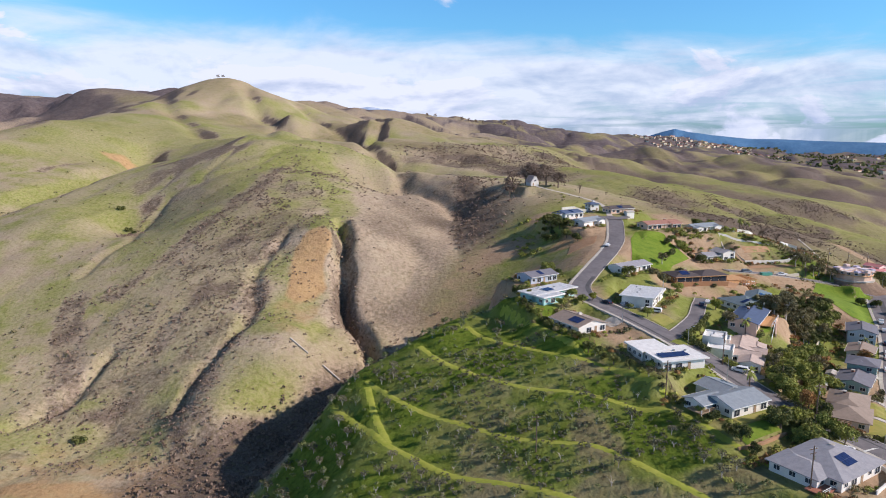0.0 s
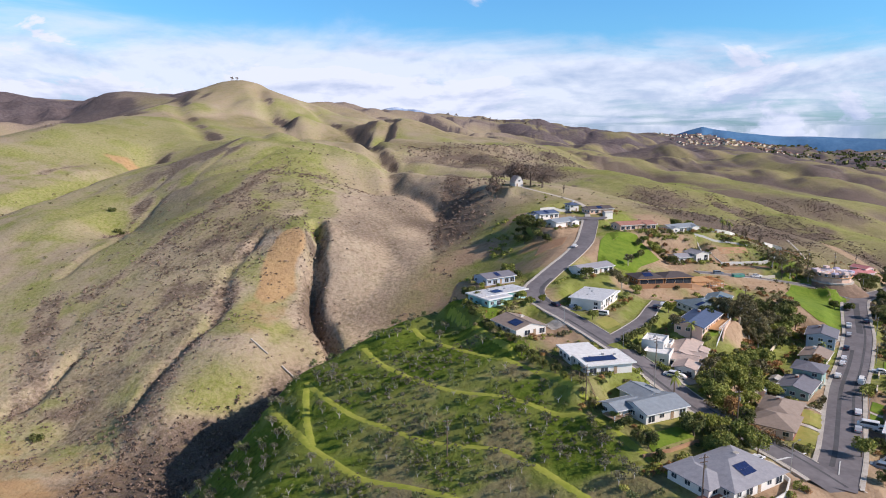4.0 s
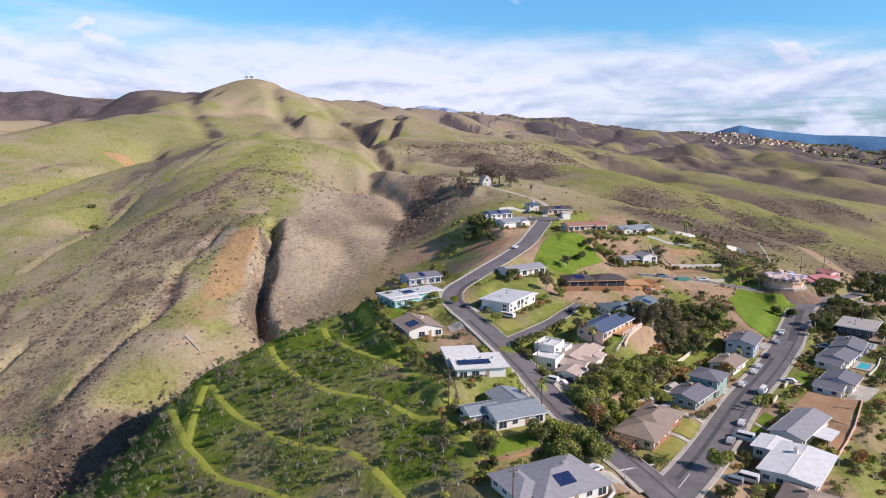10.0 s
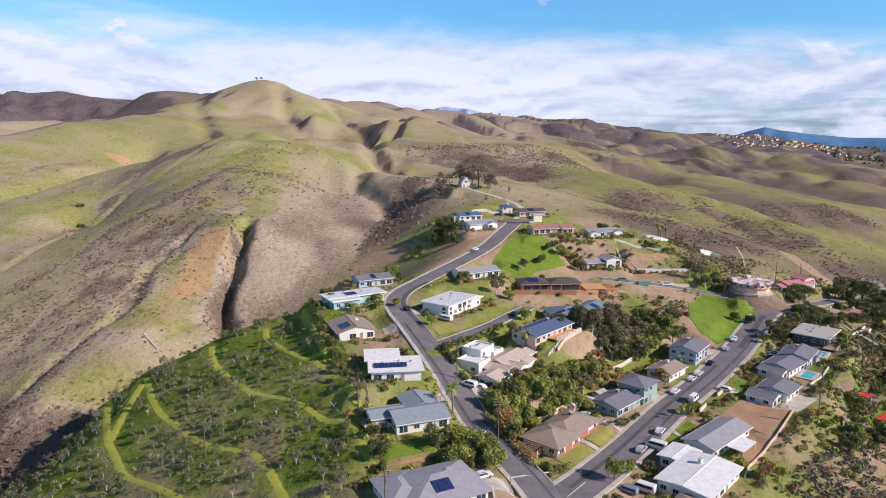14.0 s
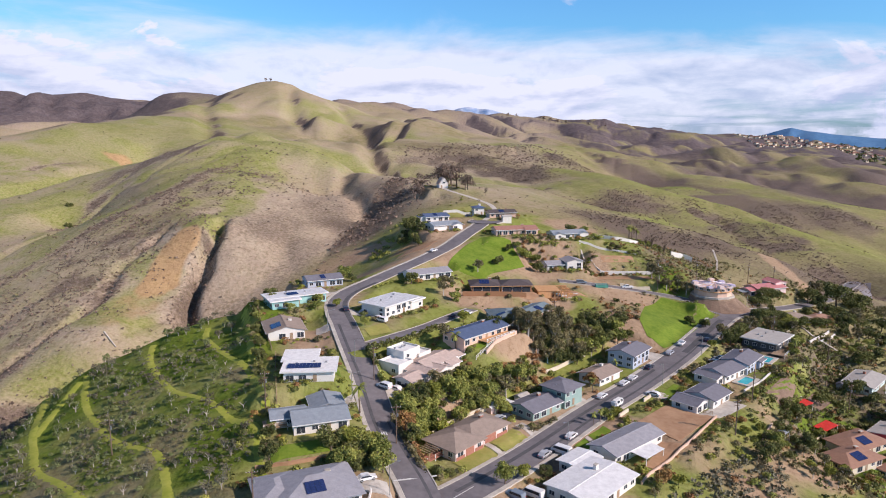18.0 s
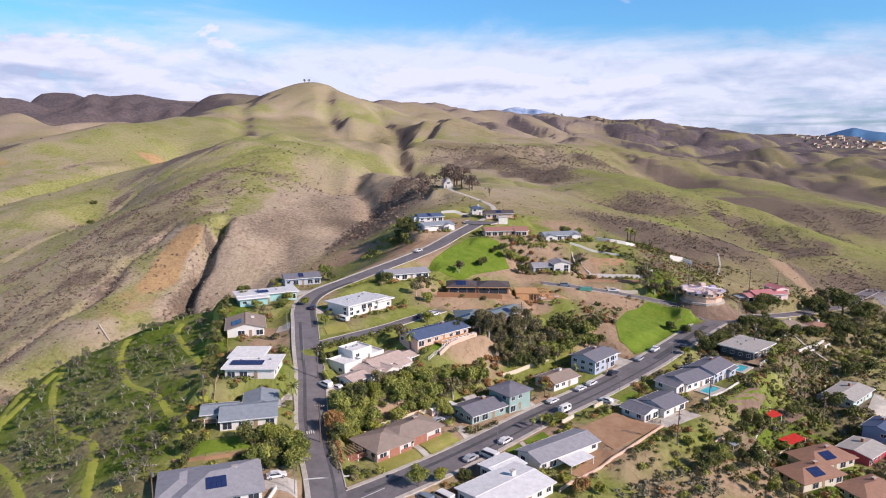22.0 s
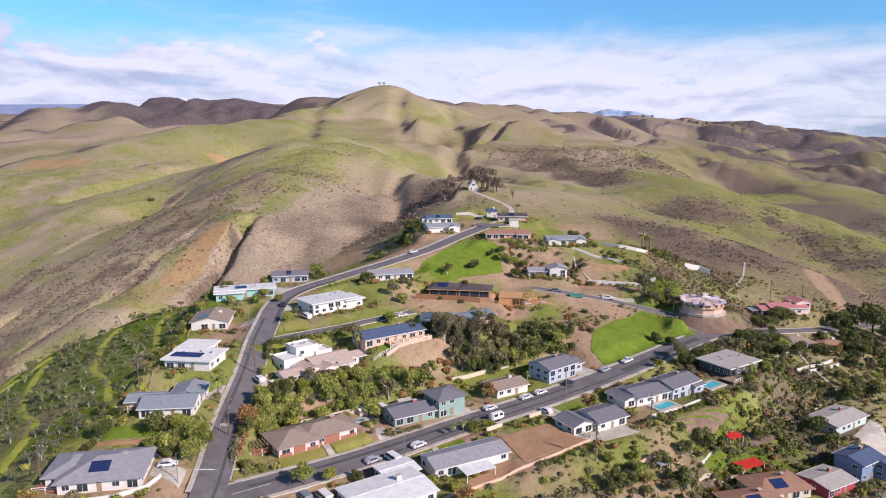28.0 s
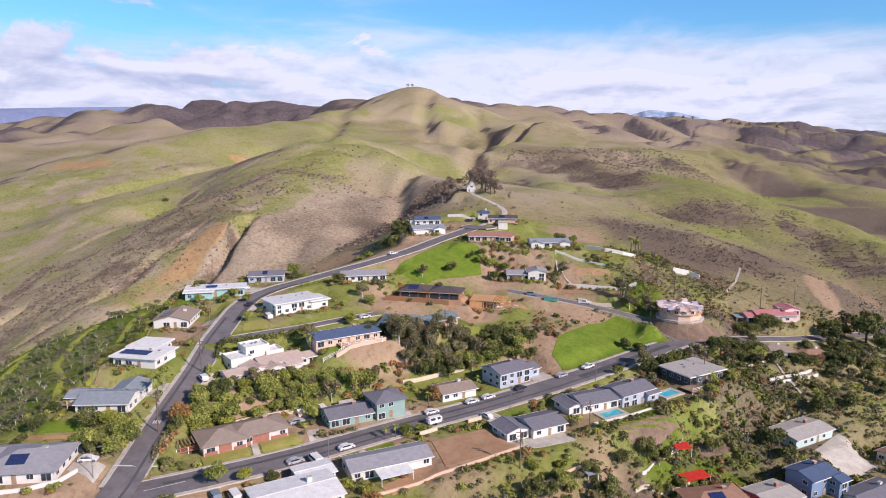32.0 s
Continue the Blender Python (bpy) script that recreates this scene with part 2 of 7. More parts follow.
mat_dry_lawn = surf("dry_lawn", (0.26, 0.27, 0.06), (0.36, 0.31, 0.10), 4, 0.95, 0.05)
mat_path = surf("terrace_grass", (0.25, 0.30, 0.035), (0.36, 0.37, 0.07), 4, 0.95, 0.08)
mat_dirt = surf("bare_dirt", (0.36, 0.21, 0.12), (0.47, 0.30, 0.18), 5, 0.95, 0.05)
mat_plot = surf("plot_earth", (0.17, 0.115, 0.085), (0.29, 0.205, 0.145), 3, 0.95, 0.05)
mat_water = surf("pool_water", (0.05, 0.42, 0.52), (0.10, 0.55, 0.62), 2, 0.05)
WALLS = {k: surf(k + "_stucco", tuple(v * 0.9 for v in c), c, 1.5, 0.85, 0.005) for k, c in {
    "white": (0.77, 0.74, 0.69), "turquoise": (0.35, 0.60, 0.58), "pink": (0.62, 0.36, 0.30), "peach": (0.74, 0.52, 0.40), "timber": (0.36, 0.19, 0.10), "pale_pink": (0.78, 0.62, 0.58), "green": (0.30, 0.42, 0.38),
    "blue_grey": (0.46, 0.52, 0.62), "dark": (0.10, 0.10, 0.10), "mint": (0.55, 0.66, 0.62), "blue": (0.22, 0.30, 0.44), "cream": (0.70, 0.62, 0.48), "red": (0.45, 0.08, 0.10)}.items()}
ROOFING = {k: surf(k, tuple(v * 0.78 for v in c), c, 1.2, r, 0.02) for k, (c, r) in {
    "white_metal": ((0.86, 0.85, 0.84), 0.5), "white_flat": ((0.87, 0.86, 0.84), 0.8), "tan_shingle": ((0.36, 0.285, 0.235), 0.9), "blue_shingle": ((0.30, 0.34, 0.38), 0.9), "grey_shingle": ((0.36, 0.355, 0.385), 0.9),
    "pale_tile": ((0.58, 0.46, 0.40), 0.8), "navy_shingle": ((0.10, 0.14, 0.24), 0.85), "teal_shingle": ((0.20, 0.26, 0.29), 0.85), "dark_shingle": ((0.12, 0.10, 0.10), 0.85), "red_tile": ((0.42, 0.22, 0.17), 0.85),
    "pink_tile": ((0.58, 0.24, 0.24), 0.8), "slate_shingle": ((0.215, 0.212, 0.245), 0.85), "pale_flat": ((0.50, 0.47, 0.43), 0.85), "brown_tile": ((0.40, 0.23, 0.16), 0.85)}.items()}
mat_glass = surf("window_glass", (0.03, 0.035, 0.045), (0.06, 0.07, 0.085), 2, 0.08)
mat_frame = surf("white_frame", (0.72, 0.71, 0.68), (0.80, 0.79, 0.76), 1, 0.6)
mat_solar = surf("solar_cells", (0.02, 0.035, 0.10), (0.03, 0.05, 0.15), 1.5, 0.15)
mat_brick = surf("chimney_brick", (0.33, 0.13, 0.09), (0.42, 0.20, 0.14), 0.5, 0.9, 0.01)
mat_wood = surf("weathered_wood", (0.28, 0.19, 0.12), (0.42, 0.31, 0.21), 1, 0.85, 0.01)
mat_new_wood = surf("new_timber", (0.55, 0.30, 0.14), (0.66, 0.40, 0.20), 1, 0.8)
mat_pole = surf("pole_wood", (0.13, 0.09, 0.07), (0.21, 0.15, 0.11), 0.6, 0.9)
mat_metal = surf("grey_metal", (0.35, 0.36, 0.37), (0.45, 0.46, 0.47), 0.5, 0.45, 0, 0.8)
mat_bark = surf("bark", (0.12, 0.09, 0.07), (0.22, 0.17, 0.13), 0.5, 0.95, 0.02)
mat_pale_bark = surf("pale_bark", (0.42, 0.38, 0.33), (0.60, 0.55, 0.49), 0.5, 0.9)
LEAVES = {k: surf(k + "_leaves", a, b, 6, 0.75, rand=0.5, island=0.9) for k, (a, b) in {
    "green": ((0.115, 0.146, 0.030), (0.392, 0.400, 0.095)), "dark": ((0.054, 0.070, 0.022), (0.215, 0.222, 0.064)), "olive": ((0.095, 0.088, 0.044), (0.290, 0.250, 0.118)), "yellow": ((0.140, 0.160, 0.026), (0.360, 0.360, 0.065)),
    "grey": ((0.093, 0.089, 0.056), (0.212, 0.200, 0.132)), "dry": ((0.232, 0.118, 0.052), (0.462, 0.255, 0.105)), "brush": ((0.114, 0.084, 0.068), (0.314, 0.233, 0.180)), "orchard": ((0.075, 0.105, 0.034), (0.230, 0.260, 0.105)), "thicket": ((0.090, 0.068, 0.055), (0.240, 0.185, 0.140)), "rust": ((0.26, 0.13, 0.05), (0.42, 0.27, 0.09))}.items()}

# ---- the lie of the land: crests, spurs and canyon floors as lines of x, y, z ----
TOWN_HILL = [(113, 160, -4), (105, 152, -3), (87, 171, -1), (62, 196, 4), (81, 146, -3), (73, 248, 9), (90, 240, 7), (97, 379, 22), (96, 403, 24),
             (63, 472, 36), (205, 348, 1), (163, 265, -6), (186, 283, -6), (152, 198, -8), (187, 217, -7), (194, 231, -8),
             (157, 172, -8), (139, 240, -7), (113, 182, -6), (132, 395, 18), (190, 331, -3), (170, 300, 0)]
UPPER_ROAD = [(51, 385, 16), (48, 365, 10), (46, 345, 5), (52, 273, 10.5), (62, 296, 13), (71, 320, 16), (80, 345, 19.5), (88, 372, 22.5), (101, 365, 22), (131, 366, 19), (175, 385, 16), (62, 398, 23), (139, 342, 6.5), (105, 292, 6.5), (135, 314, 3), (111, 232, 4), (88, 215, 0)]
TOWN_FOOT = [(226, 248, -19), (257, 381, -12), (230, 200, -22), (270, 250, -27), (290, 320, -22), (210, 150, -20), (160, 130, -14), (300, 180, -36), (360, 300, -32), (180, 421, 12), (215, 400, 2)]
ORCHARD = [(8, 248, 1), (-32, 240, -14), (-12, 185, -17), (-21, 221, -12), (-1, 231, -4), (12, 247, 1), (62, 183, 0), (74, 155, -1), (30, 285, 4), (10, 130, -22), (50, 110, -16), (-36, 187, -28), (-25, 185, -20.5), (110, 100, -14), (-50, 150, -35)]
ORCHARD_RIM = [(-36.5, 221, -19), (-26, 237, -10.5), (-9, 251, -3.5), (7, 262, 1.5), (24, 268, 4.5), (-50, 211, -33.5), (-60, 206, -42), (-60, 180, -42)]
CANYON = [(-68, 228, -46), (-85, 215, -47.5), (-52, 246, -41), (-38, 266, -37), (-22, 285, -32), (2, 303, -25), (18, 327, -12), (12, 362, -2), (6, 420, 8), (9, 465, 18), (-105, 190, -48), (-140, 130, -50), (-60, 120, -40)]
WEST_SPUR = [(-136, 214, -46), (-92, 248, -36), (-96, 238.6, -43), (-117, 255, -43.5), (-60, 382, 20), (-59, 350, -6), (-104, 355, 1), (-129, 321, -15), (-155, 278, -38), (-67, 295, -18), (-58, 297, -21), (-53, 422, 23), (9, 525, 36), (60, 520, 34)]
WEST_SLOPE = [(-211, 459, 5), (-225, 480, 17), (-296, 667, 36), (-471, 617, 53), (-230, 330, -23), (-330, 420, -2), (-420, 330, -6), (-250, 220, -40)]
KNOLL = [(-120, 585, 62), (-135, 560, 58), (-90, 620, 58), (-172, 502, 36.5), (-242, 444, 15.3), (-143, 411, 19.8), (-100, 480, 40), (-75, 450, 32), (-184, 701, 66), (-161, 669, 64), (-58, 417, 22.4), (-222, 504, 25.7), (-276, 636, 38.6), (-225, 640, 50), (-100, 690, 40)]
NOSE = [(-44, 536, 24), (-59, 529, 29.5), (-24, 550, 36), (0, 576, 34), (19, 485, 25.9), (-70, 575, 50)]
FOLDS = [(-177, 987, 49), (-91, 791, 45), (-330, 944, 85), (-272, 1009, 75), (-202, 1092, 79), (-225, 1013, 92), (-33, 828, 43), (124, 715, 24.4), (118, 772, 31.8), (50, 864, 46), (113, 1116, 47), (190, 1310, 25), (278, 1133, 23), (344, 1129, 4), (295, 699, -6), (284, 622, 0), (304, 605, -0.5), (291, 566, -8.5), (274, 459, -4), (406, 744, -10), (403, 865, 3), (191, 805, 20.3), (406, 983, -0.3), (184, 1306, 28.4), (274, 1169, 24), (-25, 1321, 60.6), (456, 1818, 22)]
HIGH_RIDGE = [(-481, 1228, 128), (-404, 1160, 140), (-385, 1207, 156), (-362, 1216, 156), (-342, 1230, 150), (-325, 1239, 139), (-258, 1270, 116), (-800, 1540, 148), (-755, 1560, 157), (-640, 1450, 130), (-960, 1180, 95), 
              (-420, 1000, 108), (-400, 850, 90), (-400, 720, 80), (-400, 610, 62), (-480, 640, 55), (-560, 830, 30), (-640, 960, 36), (-800, 1270, 48), (-920, 1520, 66), (-600, 1180, 60)]
SADDLES = [(-97, 853, 54.5), (-106, 1025, 85), (-56, 990, 70), (48, 970, 55), (116, 870, 37), (-10, 740, 24), (60, 640, 22), (-20, 640, 22)]
EAST_SPURS = [(110, 560, 28), (170, 505, 18), (230, 480, 8), (275, 450, -5), (138, 771, 32.5), (165, 735, 30), (200, 705, 25), (232, 685, 19), (259, 667, 14), (291, 645, 6.6), (320, 610, -3), (360, 570, -14), (410, 545, -26), (318, 530, -15), (360, 500, -24), (200, 600, 8), (232, 545, 0), (262, 500, -12),
              (130, 900, 44), (210, 1100, 38), (268, 980, 24), (320, 900, 14), (370, 815, 2), (430, 790, -6), (500, 800, -15), (470, 1580, 34), (530, 1340, 20), (555, 1060, 0), (600, 1000, -15)]
EAST_VALES = [(165, 600, 12), (245, 771, 7.5), (310, 740, -6), (365, 655, -24), (430, 600, -38), (235, 890, 4), (360, 1080, -8), (430, 950, -20), (500, 900, -34), (330, 500, -31), (520, 760, -39), (620, 950, -39)]
MIDDLE = [(41, 1910, 60), (187, 1808, 40), (327, 1796, 24), (524, 1760, 2), (640, 1430, -14), (-233, 1370, 86), (-78, 1600, 68), (60, 1300, 25), (250, 1450, 8), (450, 1450, -15), (0, 2250, 40), (350, 2250, 15)]
SKYLINE = [(-1360, 1800, 176), (-1290, 1850, 170), (-1214, 1900, 145), (-1060, 1890, 138), (-381, 1848, 133), (-307, 1866, 142), (-251, 1979, 118), (-187, 1990, 90), (-149, 2598, 114), (-66, 2605, 116), (80, 2610, 100),
           (229, 2708, 80), (364, 2798, 71), (586, 2971, 48), (803, 3133, 37), (1038, 3487, 32), (1295, 3407, -10), (1393, 3047, -45)]
FAR = [(-1700, 1200, 70), (-1000, 800, 30), (-900, 400, -10), (1165, 2273, -55), (1600, 4300, -55), (-465, 4600, 70), (-3300, 3100, 120), (-2600, 2400, 90), (1800, 1200, -60), (1500, 300, -60), (2500, 3500, -60), (4000, 2000, -60), (4000, -500, -60), (1000, -400, -60), (0, -400, -50), (-1000, -400, -50), (-2500, -400, 0), (800, 500, -50)]
LIE = np.array(TOWN_HILL + UPPER_ROAD + TOWN_FOOT + ORCHARD + ORCHARD_RIM + CANYON + WEST_SPUR + WEST_SLOPE + KNOLL + NOSE + FOLDS + HIGH_RIDGE + SADDLES + EAST_SPURS + EAST_VALES + MIDDLE + SKYLINE + FAR, float)
SOFT = 12.0


def _kernel(px, py):
    return np.sqrt((px[:, None] - LIE[None, :, 0]) ** 2 + (py[:, None] - LIE[None, :, 1]) ** 2 + SOFT * SOFT)


def _solve():
    n = len(LIE)
    a = np.zeros((n + 3, n + 3))
    a[:n, :n] = _kernel(LIE[:, 0], LIE[:, 1])
    a[:n, n], a[:n, n + 1], a[:n, n + 2] = 1, LIE[:, 0] / 1000, LIE[:, 1] / 1000
    a[n:, :n] = a[:n, n:].T
    return np.linalg.solve(a, np.concatenate([LIE[:, 2] - relief(LIE[:, 0], LIE[:, 1]), np.zeros(3)]))


def lie(px, py):
    """Height of the bare land at arrays of places."""
    out = np.empty(len(px))
    for i in range(0, len(px), 20000):
        x, y = px[i:i + 20000], py[i:i + 20000]
        out[i:i + 20000] = _kernel(x, y) @ LIE_W[:-3] + LIE_W[-3] + LIE_W[-2] * x / 1000 + LIE_W[-1] * y / 1000
    return out


# ---- streets and paths: centre lines x, y, z ----
STREETS = {
    "upper_street": (7.8, [(131.76, 112.41, -9), (121.77, 132.41, -6.5), (113.77, 150.91, -4.6), (108.77, 160.41, -3.4), (101.27, 172.91, -2.3), (94.77, 184.41, -0.9), (89.27, 195.91, 1.2), (83.77, 207.41, 3.6), (75.77, 222.41, 6.5), (66.77, 240.41, 8.6), (61.27, 251.41, 9.4),
                           (56.77, 264.4, 10), (57.27, 277.4, 10.9), (62.77, 290.4, 12.3), (70.92, 306.73, 14.5), (79.42, 323.23, 16.8), (87.42, 342.23, 19.4), (92.42, 362.23, 22), (96.42, 380.23, 23.6), (98.42, 394.23, 24.4)]),
    "lower_street": (9.4, [(113, 149, -4.7), (125, 168.5, -6), (136.8, 190, -7.2), (151, 215.8, -7.5), (167.5, 242, -7.3), (184.5, 271, -6.6), (196, 294, -6.2), (208, 318, -5.6), (215, 329, -5.3), (226, 339, -6)]),
    "hill_street": (6.0, [(213, 329, -5.3), (200, 338.5, -2.2), (185, 341, 0), (168, 338.5, 2.8), (153, 335, 5), (140, 333, 6.3)]),
    "east_street": (7.0, [(219, 334, -5.5), (231, 344, -6.6), (243, 358, -9), (258, 377, -12), (284, 412, -16.5), (302, 439, -17), (324, 478, -20)]),
    "side_lane": (5.0, [(78, 224, 6.3), (86.5, 235, 6.8), (94, 247, 6.8), (101, 263, 6.5), (107, 276, 6.2)]),
    "summit_lane": (3.2, [(98, 400, 24.5), (101, 425, 26.5), (97, 440, 29), (84, 452, 32), (69, 462, 35), (62, 470, 36.3)]),
}
TERRACES = [
    [(9.5, 251, 1), (14.8, 240, 0.3), (30.3, 223, 1.4), (42, 211, 2.9), (47.3, 205, 3.3), (56.3, 193, 2.2), (62.9, 183, 0.2)],
    [(22.7, 254, 2.6), (32.3, 238, 3), (40.8, 221, 3.2), (46.4, 210, 3.2)],
    [(-8, 242, -4), (-0.5, 228, -4.5), (10.5, 215, -4.5), (25.1, 200, -3.1), (39.2, 192, -1.3), (47.4, 186, -1), (55, 179, -1.4), (63.7, 174, -1.3), (68.5, 165, -1.2), (74.9, 153, -1.8), (79.8, 142, -3.6)],
    [(-26, 228, -12), (-15.5, 213, -12.1), (-4.7, 200, -11.9), (6.2, 190, -10.7), (17.9, 179, -9.4), (28, 173, -7.8), (38.8, 168, -6.2), (46.1, 160, -5.8), (54, 149, -5.9), (60, 141, -6.2)],
    [(-38, 222, -19), (-29.9, 210, -18), (-18.6, 193, -17.2), (-8.4, 181, -16.6), (2.7, 169, -15.7), (14.7, 162, -13.8), (25.7, 155, -12.1), (40, 144, -11)],
    [(-25.4, 224, -12.6), (-20.7, 205, -15.6), (-15.5, 190, -17)],
]
GULLIES = [(11.0, 6.8, [(-58, 396), (-54, 379), (-53, 361), (-51, 343), (-46, 332), (-38, 316), (-30, 300)]), (3.0, 6.0, [(-88, 384), (-98, 357), (-93, 335), (-90, 310), (-102, 284), (-106, 262)]), (4.0, 7.0, [(-152, 300), (-156, 278), (-170, 255)]),
           (2.0, 6.0, [(-195, 490), (-200, 450), (-190, 410), (-200, 370)]), (5.0, 14.0, [(-45, 600), (-30, 545), (-5, 500), (12, 460)]), (9.0, 22.0, [(-120, 920), (-96, 868), (-80, 800), (-40, 720), (20, 650)]),
           (8.0, 24.0, [(-335, 1190), (-280, 1070), (-200, 950), (-120, 880)]), (7.0, 22.0, [(-262, 1235), (-205, 1120), (-140, 1000), (-105, 900)]), (7.0, 24.0, [(-445, 1130), (-400, 1010), (-330, 890), (-270, 780)]), (7.0, 20.0, [(-150, 1160), (-90, 1060), (-95, 900)]), (9.0, 26.0, [(-300, 700), (-280, 640), (-290, 560), (-310, 480)])]

GULLIES += [(20.0, 46.0, [(x, 1880), (x * 0.94, 1740), (x * 0.85, 1590)]) for x in (-1430, -1335, -1235, -1150, -1050, -955)]


def along(px, py, line):
    """Distance from places to a line of points, and the line's height at the nearest one."""
    best, high = np.full(len(px), 1e9), np.zeros(len(px))
    for a, b in zip(line[:-1], line[1:]):
        dx, dy = b[0] - a[0], b[1] - a[1]
        t = np.clip(((px - a[0]) * dx + (py - a[1]) * dy) / (dx * dx + dy * dy), 0, 1)
        d = np.hypot(px - a[0] - t * dx, py - a[1] - t * dy)
        near = d < best
        best = np.where(near, d, best)
        if len(a) > 2:
            high = np.where(near, a[2] + t * (b[2] - a[2]), high)
    return best, high


_rng = np.random.RandomState(7)
_TAB = _rng.rand(256, 256) * 2 - 1


def bumps(px, py, size, shift=0.0):
    """Smooth noise between -1 and 1 with lumps of that size in metres."""
    u, v = px / size + 37.3 + shift, py / size + 11.7 + shift * 1.7
    i, j = np.floor(u).astype(int), np.floor(v).astype(int)
    f, g = u - i, v - j
    f, g = f * f * (3 - 2 * f), g * g * (3 - 2 * g)
    t = lambda a, b: _TAB[a % 256, b % 256]
    return (t(i, j) * (1 - f) + t(i + 1, j) * f) * (1 - g) + (t(i, j + 1) * (1 - f) + t(i + 1, j + 1) * f) * g


def ramp(v, lo, hi):
    k = np.clip((v - lo) / (hi - lo), 0, 1)
    return k * k * (3 - 2 * k)


def orchard_land(px, py):
    """1 in the orchard, which ends at the rim of the canyon."""
    rim = 1.21 * (px + 100) + 178 - py
    return ramp(rim, 12, 30) * ramp(py, 98, 128) * (1 - ramp(px + 0.33 * (py - 150), 70, 84)) * (1 - ramp(py, 258, 270))


def wildness(px, py):
    """0 in the built-up part and the orchard, 1 on the open hills."""
    town = np.hypot((px - 125) / 125, (py - 265) / 165)
    return ramp(town, 0.95, 1.3) * (1 - orchard_land(px, py))


def billow(px, py, size, shift):
    """Rounded folds between sharp creases, about -0.35 to 0.5."""
    c, q = math.cos(shift * 0.7), math.sin(shift * 0.7)
    n = bumps(px * c - py * q, px * q + py * c, size, shift)
    return np.sqrt(n * n + 0.004) - 0.36


def relief(px, py):
    """Folds and runnels of the open hills."""
    w = wildness(px, py)
    reach = np.hypot(px - 100, py)
    wx, wy = px + 22 * bumps(px, py, 90, 3) + 45 * bumps(px, py, 310, 4), py + 22 * bumps(px, py, 90, 9) + 45 * bumps(px, py, 310, 15)
    small = -1.2 * (1 - np.abs(bumps(wx, wy * 0.6, 26, 1))) ** 4 - 2.6 * (1 - np.abs(bumps(wx, wy * 0.7, 62, 2))) ** 3 + 0.35 * bumps(px, py, 9, 5) + 1.3
    middle = ramp(reach, 430, 760) * (1 - ramp(reach, 1300, 1800))
    calm = (1 - 0.6 * ramp(px, 60, 150) * (1 - ramp(py, 850, 1050)) + 0.25 * ramp(px, 60, 200) * ramp(py, 950, 1150)) * (1 - 0.55 * ramp(-px, 150, 230) * (1 - ramp(py, 850, 1000))) * (1 - 0.4 * ramp(-px, 120, 200) * ramp(py, 700, 900))
    folds = 17 * billow(wx, wy, 170, 6) + 10 * billow(wx, wy, 82, 8) + 4.5 * billow(wx, wy, 40, 13)
    far = ramp(reach, 1300, 1800)
    rugged = 44 * billow(wx, wy, 330, 7) + 34 * billow(wx, wy, 165, 10) + 17 * billow(wx, wy, 80, 12)
    near_crest = np.ones(len(px))
    for line in CRESTS:
        near_crest = near_crest * (0.1 + 0.9 * ramp(along(px, py, line)[0], 15, 120))
    return w * (small * (0.45 + 0.55 * calm) + middle * calm * folds * near_crest + far * rugged * near_crest)


CRESTS = [[(-400, 720), (-420, 1000), (-404, 1160), (-385, 1207), (-325, 1239), (-258, 1270), (-233, 1370)], [(-600, 1430), (-755, 1560), (-860, 1560)], [(-1500, 1750), (-1290, 1850), (-1040, 1890)],
          [(-400, 1840), (-307, 1866), (-251, 1979), (-187, 1990)], [(-200, 2598), (80, 2610), (364, 2798), (803, 3133), (1038, 3487), (1295, 3407), (1393, 3047)]]
PADS = []
LIE_W = _solve()


def ground_z(px, py):
    """Height of the finished ground."""
    z = lie(px, py) + relief(px, py)
    for depth, half, line in GULLIES:
        d, _ = along(px + 2.5 * bumps(px, py, 11, 71), py, line)
        z = z - depth * (1 - ramp(d, 0, half)) ** 1.3
    for line in TERRACES:
        d, h = along(px, py, line)
        z = z + (np.clip(h, z - 1.4, z + 1.4) - z) * (1 - ramp(d, 1.8, 4.5))
    open_ground = np.ones(len(px))
    for width, line in STREETS.values():
        d, h = along(px, py, line)
        z = z + (h - 0.15 - z) * (1 - ramp(d, width / 2 + 1.8, width / 2 + 8))
        open_ground = open_ground * ramp(d, width / 2 + 1.4, width / 2 + 3.0)
    most, total, height = np.zeros(len(px)), np.zeros(len(px)), np.zeros(len(px))
    for x, y, rot, hl, hd, pz in PADS:
        c, s = math.cos(radians(rot)), math.sin(radians(rot))
        u, v = (px - x) * c + (py - y) * s, -(px - x) * s + (py - y) * c
        d = np.maximum(np.abs(u) - hl, np.abs(v) - hd)
        k = 1 - ramp(d, 3.6, 9.5)
        most, pull = np.maximum(most, k), k / (np.maximum(d, 0) + 0.5) ** 3
        total, height = total + pull, height + pull * pz
    return z + (height / np.maximum(total, 1e-9) - z) * most * open_ground


def spread(lo, hi, first, last, step, grow):
    """Grid lines that lie close between first and last and thin out beyond."""
    mid = list(np.arange(first, last + 0.1, step))
    d, x = step, mid[-1]
    up = []
    while x < hi:
        d *= grow
        x += d
        up.append(x)
    d, x = step, first
    down = []
    while x > lo:
        d *= grow
        x -= d
        down.append(x)
    return np.array(down[::-1] + mid + up)



